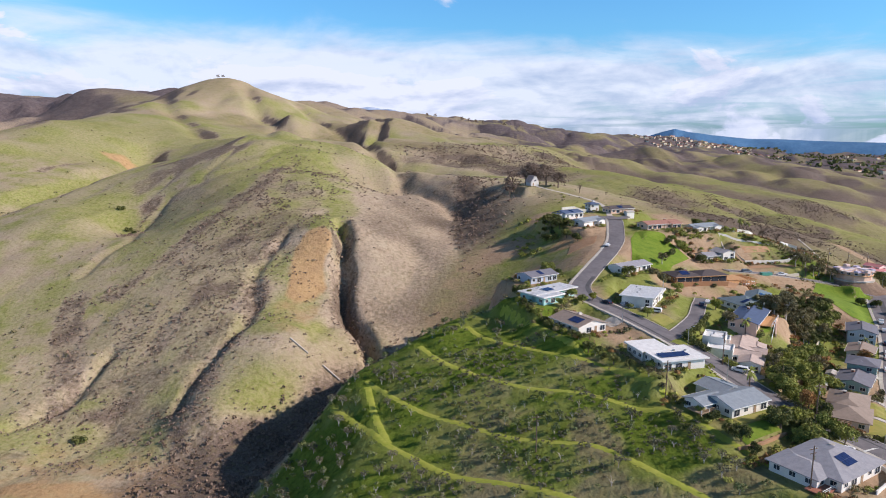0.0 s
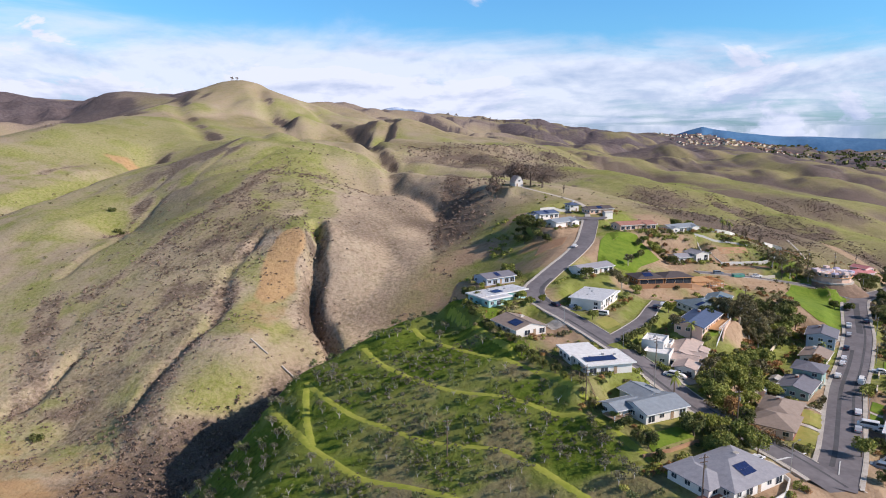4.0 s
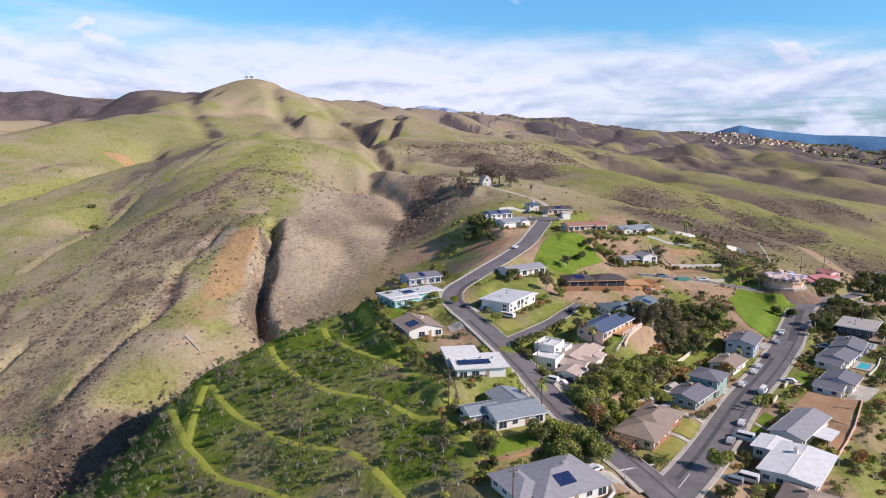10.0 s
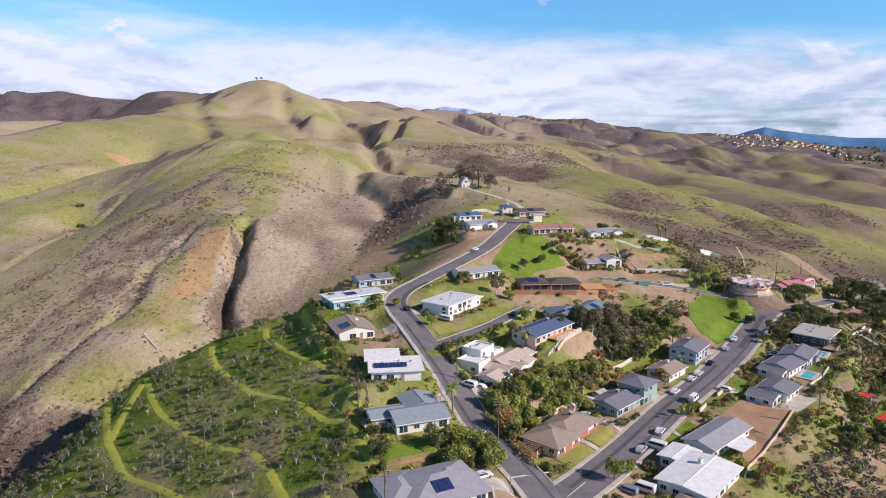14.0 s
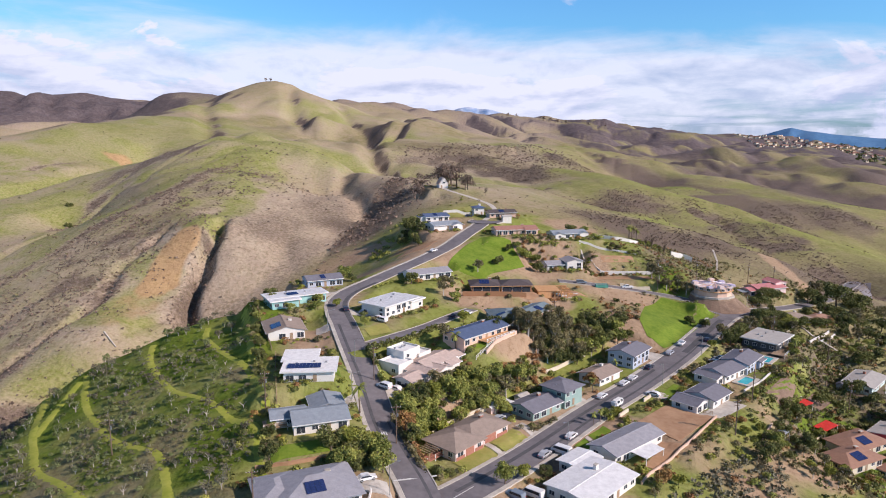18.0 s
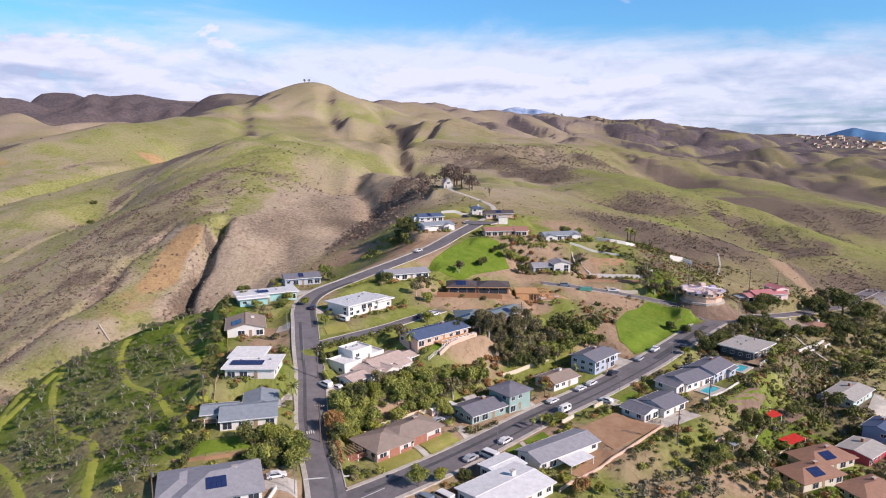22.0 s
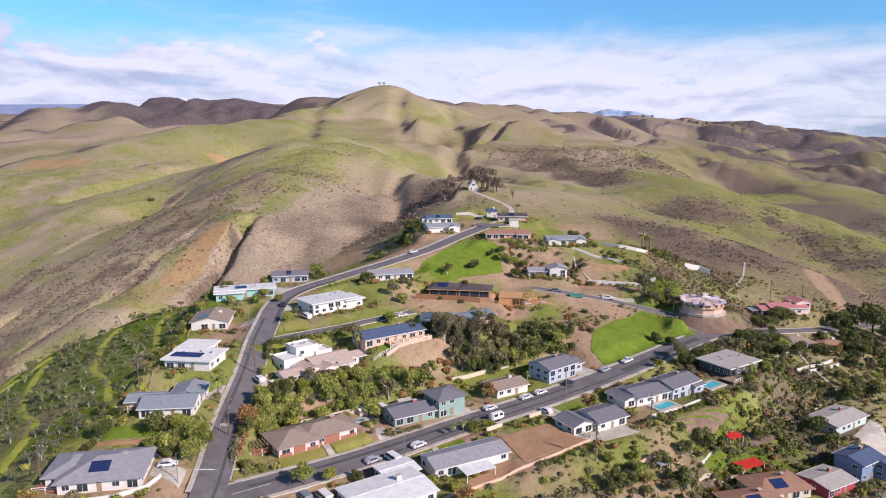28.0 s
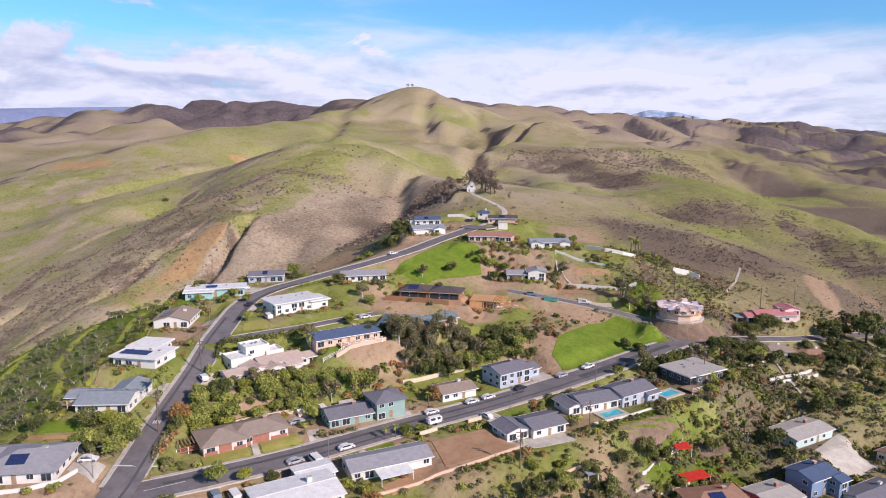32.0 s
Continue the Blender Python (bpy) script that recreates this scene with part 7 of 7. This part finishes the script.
hedge_run("brown and green hedge along the kerb", [(112, 161.5), (106.5, 170.5), (100.5, 181), (96.5, 188)], 1.5, 1.3, "olive", 9)
hedge_run("green bushes in front of the low white house", [(66, 282), (74, 291), (82, 296)], 1.5, 1.2, "green", 13)
hedge_run("rust-brown shrubs behind the kerb", [(109.5, 168), (104.5, 177), (101, 184)], 1.2, 1.0, "dry", 10)
deck("pinkish timber deck with white posts beside the house", 119.8, 243.5, 56, 15, 4, 0.9, mat_new_wood, mat_frame)
deck("red-brown timber deck on the slope", 69.5, 173.5, 28, 6, 5, 1.2, mat_wood, mat_wood)
deck("red terrace with pergola beside the corner house", 108.9, 176.6, 57, 6, 5, 0.9, mat_brick, mat_brick)
deck("terracotta terrace in front of the grey-roofed house", 84.5, 139.5, 33, 11, 4, 0.6, mat_brick, mat_frame)
deck("pale timber deck of the pool house", 222.8, 282.5, 58, 7, 5, 0.6, mat_wood, mat_frame)

# pergola, awnings, patio roofs
def canopy(name, label, x, y, rot, l, d, h, material, category):
    top = thing(name, x, y, gz(x, y), rot, label, category)
    part("roof_panel", prism(bmesh.new(), [(-d / 2, h - 0.25), (d / 2, h + 0.1), (d / 2, h + 0.22), (-d / 2, h - 0.13)], -l / 2, l / 2), material, top)
    for u in (-l / 2 + 0.2, l / 2 - 0.2):
        for v in (-d / 2 + 0.2, d / 2 - 0.2):
            put("post", shared_mesh(("canopy_post",), lambda: boxes((0, 0, -1.0, 0.14, 0.14, 3.2)), mat_frame), top, Matrix.Translation((u, v, 0)))
    return top


canopy("patio_roof", "white corrugated patio roof behind the house", 163.3, 189.6, 52, 8.5, 6, 2.3, ROOFING["white_metal"], "patio roof")
mat_red = surf("red_fabric", (0.50, 0.03, 0.02), (0.66, 0.05, 0.035), 1, 0.7)
canopy("awning", "bright red awning over the garden", 223, 254.5, 40, 5, 3.5, 2.3, mat_red, "awning")
canopy("awning", "bright red awning over the garden", 227.5, 247, 45, 8.5, 4, 2.2, mat_red, "awning")
canopy("carport", "grey carport roof beside the villa", 104, 221.5, 63, 6, 5, 2.4, ROOFING["grey_shingle"], "carport")
canopy("shed_roof", "pale blue metal shelter on posts", 205.2, 217.2, 50, 3.4, 2.4, 2.2, ROOFING["blue_shingle"], "shelter")
canopy("shade_roof", "blue-grey shade roof beside the pink house", 233.5, 378.5, 29, 8, 5, 2.4, ROOFING["blue_shingle"], "shade roof")
pg = thing("pergola", 109.3, 177.2, gz(109.3, 177.2), 57, "dark slatted pergola over the terrace", "pergola")
for i in range(7):
    part("slat", boxes((-2.7 + i * 0.9, 0, 2.5, 0.25, 4.6, 0.18)), mat_wood, pg)
for u in (-2.6, 2.6):
    for v in (-2, 2):
        part("post", boxes((u, v, -0.5, 0.2, 0.2, 3.0)), mat_wood, pg)


def shed(label, x, y, rot, l, d, h, wall, roof):
    top = thing("shed", x, y, gz(x, y), rot, label, "shed")
    part("wall", boxes((0, 0, -1.5, l, d, h + 1.5)), wall, top)
    part("roof", prism(bmesh.new(), [(-d / 2 - 0.3, h - 0.1), (0, h + 0.6), (d / 2 + 0.3, h - 0.1), (d / 2 + 0.3, h + 0.05), (0, h + 0.75), (-d / 2 - 0.3, h + 0.05)], -l / 2 - 0.3, l / 2 + 0.3), roof, top)
    put("door", shared_mesh(("shed_door",), lambda: boxes((0, 0, 0, 0.9, 0.08, 1.9)), mat_frame), top, Matrix.Translation((0, -d / 2 - 0.03, 0.05)))


shed("small blue-grey garden shed with white trim", 245.5, 283.5, 54, 3.5, 2.8, 2.2, WALLS["blue_grey"], ROOFING["slate_shingle"])
shed("small white garden shed behind the corner house", 121.5, 209.5, 57, 4, 3, 2.3, WALLS["pale_pink"], ROOFING["white_metal"])
shed("small white outbuilding by the lane", 110, 404, 22, 5, 3.5, 2.4, WALLS["white"], ROOFING["pale_flat"])
shed("small dark shed beside the house", 130, 219, 52, 4, 3, 2.2, WALLS["white"], ROOFING["pale_flat"])

# ---- swimming pools ----
def pool(label, x, y, rot, l, d):
    z = gz(x, y) + 0.25
    top = thing("swimming_pool", x, y, z, rot, label, "pool")
    part("coping", boxes((0, -d / 2 - 0.6, -1.4, l + 2.4, 1.2, 1.5), (0, d / 2 + 0.6, -1.4, l + 2.4, 1.2, 1.5), (-l / 2 - 0.6, 0, -1.4, 1.2, d, 1.5), (l / 2 + 0.6, 0, -1.4, 1.2, d, 1.5)), mat_concrete, top)
    part("water", boxes((0, 0, -1.4, l, d, 1.38)), mat_water, top)


pool("turquoise swimming pool with pale coping", 202.9, 250.9, 54, 7, 3.4)
pool("teal swimming pool on the terrace", 216, 275.5, 58, 6.5, 3.4)
pool("small turquoise pool in the villa court", 97, 213.2, 63, 3.5, 2.2)

# ---- the round house on the slope ----
def round_house():
    top = thing("round_house", 210.5, 344.5, -0.6, 20, "unfinished round white house with open roof beams", "house")
    def ring(r, h0, h1, seg=11):
        bm = bmesh.new()
        bmesh.ops.create_cone(bm, cap_ends=True, segments=seg, radius1=r, radius2=r, depth=h1 - h0, matrix=Matrix.Translation((0, 0, (h0 + h1) / 2)))
        return bm
    bank = bmesh.new()
    bmesh.ops.create_cone(bank, cap_ends=True, segments=22, radius1=17, radius2=9.9, depth=5.4, matrix=Matrix.Translation((0, 0, -2.9)))
    part("earth_bank", bank, mat_plot, top, "bare earth bank round the house")
    part("base_wall", ring(9.8, -4, 0.3), mat_wood, top)
    part("terrace", ring(9.6, 0.3, 1.0), mat_concrete, top)
    part("wall", ring(8.2, 1.0, 5.2), WALLS["peach"], top)
    part("balcony", ring(9.0, 3.3, 3.5), mat_new_wood, top)
    lav = surf("lilac_sheet", (0.46, 0.40, 0.56), (0.60, 0.55, 0.68), 0.7, 0.7)
    for i in range(16):
        a = math.tau * i / 16
        part("roof_beam", rod(bmesh.new(), (8.9 * math.cos(a), 8.9 * math.sin(a), 5.2), (1.5 * math.cos(a + 0.3), 1.5 * math.sin(a + 0.3), 6.2), 0.22, 0.16, 4), lav if i % 2 else mat_frame, top)
        if math.sin(a) < 0.35:
            add_window(top, pose(8.25 * math.cos(a), 8.25 * math.sin(a), 3.7, 0, 0, math.degrees(a) + 90), 1.5, 1.2)
    for i in range(11):
        a = math.tau * i / 11
        part("parapet", boxes((8.1 * math.cos(a), 8.1 * math.sin(a), 5.2, 2.2, 2.2, 0.3 + 0.5 * (i % 3))), lav if i % 3 == 1 else WALLS["pale_pink"], top)


round_house()

# ---- the timber-framed building site ----
def frame_house():
    top = thing("building_frame", 137.5, 315.5, 3.4, 13, "half-built timber floor deck on open studs", "building site")
    part("slab", boxes((0, 0, -2.0, 15, 11, 2.1)), mat_concrete, top)
    stud = shared_mesh(("stud",), lambda: boxes((0, 0, 0.1, 0.2, 0.2, 2.9)), mat_new_wood)
    for i in range(11):
        for v in (-5.2, 0, 5.2):
            put("stud", stud, top, Matrix.Translation((-7 + i * 1.4, v, 0)))
    for v in (-5.2, 0, 5.2):
        part("beam", boxes((0, v, 3.0, 14.6, 0.25, 0.3)), mat_new_wood, top)
    for i in range(9):
        part("joist", boxes((2.2 + i * 0.6, 0, 2.95, 0.12, 11.2, 0.3)), mat_new_wood, top)
    part("plywood_wall", boxes((-4.5, -5.35, 0.1, 5.4, 0.1, 2.8)), mat_new_wood, top)
    part("plywood_wall", boxes((-7.15, 0, 0.1, 0.1, 10, 2.8)), mat_new_wood, top)
    for i in range(4):
        part("plywood_floor", boxes((-6.2 + i * 2.45, 0, 3.26, 2.42, 11.2, 0.06)), mat_new_wood, top)


frame_house()
brng = random.Random(4)
for i in range(16):
    x, y = 143 + brng.uniform(-6, 8), 320 + brng.uniform(-6, 4)
    bm = boxes((0, 0, 0, brng.uniform(1.5, 3.5), brng.uniform(0.5, 1.4), brng.uniform(0.2, 0.7)))
    tagged(part("timber_pallet", bm, brng.choice([mat_new_wood, mat_frame, mat_wood]), None, "", pose(x, y, gz(x, y) + 0.05, 0, 0, brng.uniform(0, 90))), "pallet of building timber on the dirt", "timber pallet", "building material")

# ---- the white house on the summit ----
sm = thing("summit_house", 61.5, 473, 36.0, 25, "small steep white house among the summit trees", "house")
part("wall", prism(bmesh.new(), [(-3.0, -2), (3.0, -2), (3.0, 2.8), (0.8, 6.6), (-0.8, 6.6), (-3.0, 2.8)], -3.5, 3.5, True), WALLS["white"], sm)
part("roof", prism(bmesh.new(), [(-3.4, 2.5), (-0.8, 6.8), (0.8, 6.8), (3.4, 2.5), (3.55, 2.7), (0.85, 7.0), (-0.85, 7.0), (-3.55, 2.7)], -3.3, 3.9, True), ROOFING["pale_tile"], sm)
add_window(sm, pose(0, -3.55, 3.2), 1.6, 1.25)
put("door", shared_mesh(("door",), lambda: boxes((0, 0, 0, 1.0, 0.1, 2.1)), mat_wood), sm, pose(-1.5, -3.55, 0))

# ---- poles and street lamps ----
def pole_parts(h):
    return [("post", mesh_of("post", rod(bmesh.new(), (0, 0, -1), (0, 0, h), 0.17, 0.12, 8), mat_pole)), ("crossarm", mesh_of("crossarm", boxes((0, 0.14, h - 0.9, 2.4, 0.12, 0.14), (0, 0.14, h - 1.9, 1.8, 0.12, 0.14)), mat_pole)),
            *[("insulator", mesh_of("insulator", boxes((u, 0.14, h - 0.76, 0.1, 0.1, 0.18)), mat_frame)) for u in (-1.1, -0.5, 0.5, 1.1)], ("transformer", mesh_of("transformer", rod(bmesh.new(), (0.32, 0, h - 3.2), (0.32, 0, h - 2.3), 0.24, 0.24, 8), mat_metal))]


POLE = Kind("utility_pole", "dark wooden utility pole with crossarms", "utility pole", "utility poles", pole_parts(10.5))
lamp_bm = rod(bmesh.new(), (0, 0, -0.5), (0, 0, 7.4), 0.11, 0.07, 8)
arm_bm = rod(bmesh.new(), (0, 0, 7.3), (0, 1.9, 7.9), 0.05, 0.04, 6)
head_bm = boxes((0, 2.2, 7.82, 0.28, 0.7, 0.14))
LAMP = Kind("street_lamp", "slim grey street lamp beside the street", "street lamp", "street lamps", [("post", mesh_of("post", lamp_bm, mat_metal)), ("arm", mesh_of("arm", arm_bm, mat_metal)), ("lamp_head", mesh_of("lamp_head", head_bm, mat_metal))])
for x, y, rot in ((80, 138, 20), (247, 303, 30), (206, 361, 10), (240, 400, 40), (254, 404, 40), (87.2, 204.5, 30), (186, 349, 0), (101, 175, 20), (240, 262, 30), (25, 170, 10), (62.8, 183, 15), (189.5, 207.5, 30), (200.5, 233.8, 30), (224.5, 299, 30), (138.8, 270.3, 30)):
    POLE.place(x, y, 1.0, rot)
for x, y, rot in ((84.0, 193, -60), (63.2, 233.2, -60), (104.9, 152.5, -60), (143.6, 190.7, 150), (174.6, 241.5, 150), (192.8, 273.7, 150), (226, 345, -100), (79, 212.5, -60)):
    LAMP.place(x, y, 1.0, rot)

# ---- vehicles ----
mat_tyre = surf("tyre_rubber", (0.02, 0.02, 0.02), (0.035, 0.035, 0.035), 0.3, 0.9)
mat_rim = surf("wheel_rim", (0.4, 0.4, 0.42), (0.5, 0.5, 0.52), 0.3, 0.4, 0, 0.7)


def vehicle_kind(name, label, colour, l, w, profile, glass, category="car"):
    paint = surf(name + "_paint", tuple(c * 0.92 for c in colour), colour, 2, 0.3)
    body = prism(bmesh.new(), profile, -w / 2, w / 2, True)
    bmesh.ops.bevel(body, geom=list(body.edges), offset=0.07, segments=2, affect="EDGES")
    win = prism(bmesh.new(), glass, -w / 2 - 0.015, w / 2 + 0.015, True)
    wheel = bmesh.new()
    bmesh.ops.create_cone(wheel, cap_ends=True, segments=12, radius1=0.34, radius2=0.34, depth=0.24, matrix=pose(0, 0, 0, 90, 0, 0))
    rim = bmesh.new()
    bmesh.ops.create_cone(rim, cap_ends=True, segments=10, radius1=0.2, radius2=0.2, depth=0.27, matrix=pose(0, 0, 0, 90, 0, 0))
    kind = Kind(name, label, category, "parked vehicles", [("body", mesh_of("body", body, paint)), ("glazing", mesh_of("glazing", win, mat_glass)),
                                                         *[("headlight", mesh_of("headlight", boxes((l / 2 - 0.02, q * (w / 2 - 0.3), 0.6, 0.08, 0.35, 0.16)), mat_frame)) for q in (-1, 1)], *[("tail_light", mesh_of("tail_light", boxes((-l / 2 + 0.02, q * (w / 2 - 0.25), 0.7, 0.08, 0.3, 0.16)), mat_red)) for q in (-1, 1)]])
    kind.wheels = (mesh_of("wheel", wheel, mat_tyre), mesh_of("rim", rim, mat_rim), l, w)
    return kind


def park(kind, x, y, rot, z=None):
    fresh = kind.first is None
    ob = kind.place(x, y, 1.0, rot)
    if fresh:
        tyre, rim, l, w = kind.wheels
        for u in (-l * 0.31, l * 0.31):
            for v in (-w / 2 + 0.1, w / 2 - 0.1):
                wh = put("wheel", tyre, ob, Matrix.Translation((u, v, 0.34)))
                put("rim", rim, wh)
    ob.matrix_basis = pose(x, y, gz(x, y) + 0.12 if z is None else z, 0, 0, rot)


CAR = [(-2.25, 0.3), (2.25, 0.3), (2.25, 0.75), (1.2, 0.92), (0.45, 1.42), (-1.2, 1.45), (-1.9, 0.98), (-2.25, 0.9)]
CAR_GLASS = [(1.05, 0.95), (0.42, 1.36), (-1.18, 1.39), (-1.75, 0.99)]
SUV = [(-2.4, 0.35), (2.4, 0.35), (2.4, 0.95), (1.3, 1.1), (0.7, 1.75), (-2.2, 1.78), (-2.4, 1.0)]
SUV_GLASS = [(1.15, 1.12), (0.66, 1.68), (-2.1, 1.7), (-2.25, 1.12)]
VAN = [(-2.7, 0.35), (2.7, 0.35), (2.7, 1.0), (2.2, 1.25), (1.6, 2.1), (-2.6, 2.15), (-2.7, 1.0)]
VAN_GLASS = [(2.1, 1.27), (1.55, 2.0), (-2.2, 2.02), (-2.2, 1.3)]
TRUCK = [(-2.7, 0.4), (2.7, 0.4), (2.7, 1.0), (1.5, 1.12), (0.95, 1.75), (-0.6, 1.78), (-0.75, 1.05), (-2.7, 1.05)]
TRUCK_GLASS = [(1.35, 1.14), (0.9, 1.68), (-0.55, 1.7), (-0.62, 1.14)]
V = {
    "white": vehicle_kind("car", "white sedan parked by the kerb", (0.78, 0.78, 0.78), 4.5, 1.8, CAR, CAR_GLASS), "silver": vehicle_kind("car", "silver sedan parked by the kerb", (0.45, 0.47, 0.50), 4.5, 1.8, CAR, CAR_GLASS),
    "dark": vehicle_kind("car", "dark blue car parked by the kerb", (0.03, 0.04, 0.07), 4.5, 1.8, CAR, CAR_GLASS), "suv": vehicle_kind("car", "white sport utility car on a drive", (0.80, 0.80, 0.80), 4.8, 1.9, SUV, SUV_GLASS),
    "grey": vehicle_kind("car", "grey-blue sport utility car on a drive", (0.22, 0.27, 0.33), 4.8, 1.9, SUV, SUV_GLASS), "van": vehicle_kind("van", "white delivery van parked on a drive", (0.80, 0.80, 0.79), 5.4, 2.0, VAN, VAN_GLASS, "van"),
    "truck": vehicle_kind("pickup_truck", "white pickup truck parked by the kerb", (0.78, 0.78, 0.77), 5.4, 1.9, TRUCK, TRUCK_GLASS, "truck"),
}
for kind, x, y, rot in (("suv", 91.2, 201.2, 150), ("white", 94.0, 203.2, 150), ("dark", 96.4, 205.2, 150), ("white", 98.6, 156.2, 35), ("grey", 131.6, 163.0, 150), ("van", 142.0, 187.3, 150), ("suv", 144.6, 185.0, 150), ("dark", 148.0, 184.4, 150), ("white", 76.4, 248.6, 150),
                        ("suv", 78.6, 246.4, 150), ("dark", 126, 205.5, 60), ("silver", 124.4, 202.6, 60), ("white", 170.6, 232.2, 150), ("silver", 196.5, 269.6, 150), ("dark", 198.2, 272.4, 150), ("white", 199.8, 275.0, 150), ("dark", 102.5, 263.5, 60), ("white", 106.5, 268.0, 60), ("dark", 131, 273, 60),
                        ("grey", 150.5, 333.5, 10), ("white", 46, 272.5, 120), ("silver", 69.5, 256, 60), ("dark", 88, 408, 10), ("white", 284, 281, 140), ("dark", 92.6, 158.3, 30), ("van", 135.6, 165.0, 150)):
    park(V[kind], x, y, rot)


def kerb_park(kind, street, x, y, side):
    w, _ = STREETS[street]
    pts = LINES[street]
    i = min(range(1, len(pts) - 1), key=lambda k: (pts[k].x - x) ** 2 + (pts[k].y - y) ** 2)
    s = sides(pts)[i]
    d = pts[i + 1] - pts[i - 1]
    p = pts[i] + s * side * (w / 2 - 1.25)
    park(V[kind], p.x, p.y, math.degrees(math.atan2(d.y, d.x)), p.z + 0.02)


for kind, street, x, y, side in (("white", "lower_street", 153, 230, -1), ("white", "lower_street", 161, 240, -1), ("white", "lower_street", 164.5, 246, -1), ("dark", "lower_street", 171, 257, -1), ("silver", "lower_street", 181, 274, -1), ("truck", "lower_street", 187, 285, -1), ("dark", "lower_street", 203, 313, -1),
                                 ("white", "lower_street", 147, 196, 1), ("silver", "lower_street", 139, 183, 1), ("dark", "lower_street", 200, 289, 1), ("dark", "upper_street", 62, 255, 1), ("truck", "hill_street", 172, 339, 1), ("white", "upper_street", 84, 333, -1)):
    kerb_park(kind, street, x, y, side)


def trailer(label, x, y, rot, l, w, h):
    top = thing("trailer", x, y, gz(x, y) + 0.1, rot, label, "trailer", "parked vehicles")
    bm = boxes((0, 0, 0.5, l, w, h))
    bmesh.ops.bevel(bm, geom=list(bm.edges), offset=0.35, segments=3, affect="EDGES")
    part("body", bm, mat_frame, top)
    part("window", boxes((-l * 0.2, 0, 1.6, 1.4, w + 0.03, 0.6)), mat_glass, top)
    part("window", boxes((l * 0.22, 0, 1.6, 1.0, w + 0.03, 0.6)), mat_glass, top)
    for v in (-w / 2 + 0.1, w / 2 - 0.1):
        part("wheel", rod(bmesh.new(), (0, v - 0.12, 0.34), (0, v + 0.12, 0.34), 0.34, 0.34, 12), mat_tyre, top)
    part("tow_bar", boxes((l / 2 + 0.5, 0, 0.45, 1.2, 0.12, 0.1)), mat_metal, top)


trailer("long white travel trailer parked beside the house", 127.8, 211.2, -35, 7.5, 2.4, 2.4)
trailer("small rounded white trailer parked on the street", 158.6, 221.5, 58, 4.6, 2.1, 1.9)

# ---- logs on the bare slope ----
for a, b in (((-67.5, 295.0), (-58.8, 290.6)), ((-52, 288), (-44, 284))):
    za, zb = gz(*a) + 0.35, gz(*b) + 0.35
    tagged(part("log", rod(bmesh.new(), (a[0], a[1], za), (b[0], b[1], zb), 0.4, 0.32, 8), mat_pale_bark), "long pale fallen log on the slope", "log", "fallen logs")

# ---- far houses on the ridge and the plain ----
frng = np.random.RandomState(17)
fb, fr = bmesh.new(), bmesh.new()
for k in range(420):
    if k < 230:
        x, y = frng.uniform(930, 1480), frng.uniform(3020, 3500)
    else:
        x, y = frng.uniform(950, 2400), frng.uniform(1500, 3300)
    z, l, d, h = gz(x, y), frng.uniform(11, 20), frng.uniform(9, 14), frng.uniform(4, 7)
    m = pose(x, y, z - 2, 0, 0, frng.uniform(0, 90))
    box(fb, 0, 0, 0, l, d, h + 2, m)
    box(fr, 0, 0, h + 2, l + 1, d + 1, 1.6, m)
tagged(part("far_houses", fb, WALLS["cream"]), "pale far houses on the ridge", "houses", kind="stuff")
tagged(part("far_roofs", fr, ROOFING["red_tile"]), "brown roofs of the far houses", "roofs", kind="stuff")
scatter("far_trees", "dark far trees on the plain", "trees", "dark", spots_where(750, 2600, 1300, 3600, 4200, lambda x, y: ramp(x - 0.25 * y, 380, 620), 31), 5, 11, 7, 0.5, 32)
for x, y, s in ((-384, 1207, 0.65), (-376, 1209, 0.6), (70, 2606, 1.6), (95, 2612, 1.4), (120, 2618, 1.5), (150, 2640, 1.4), (235, 2706, 1.5), (300, 2750, 1.3), (-60, 2605, 1.4), (-30, 2606, 1.3)):
    K["e1"].place(x, y, s)
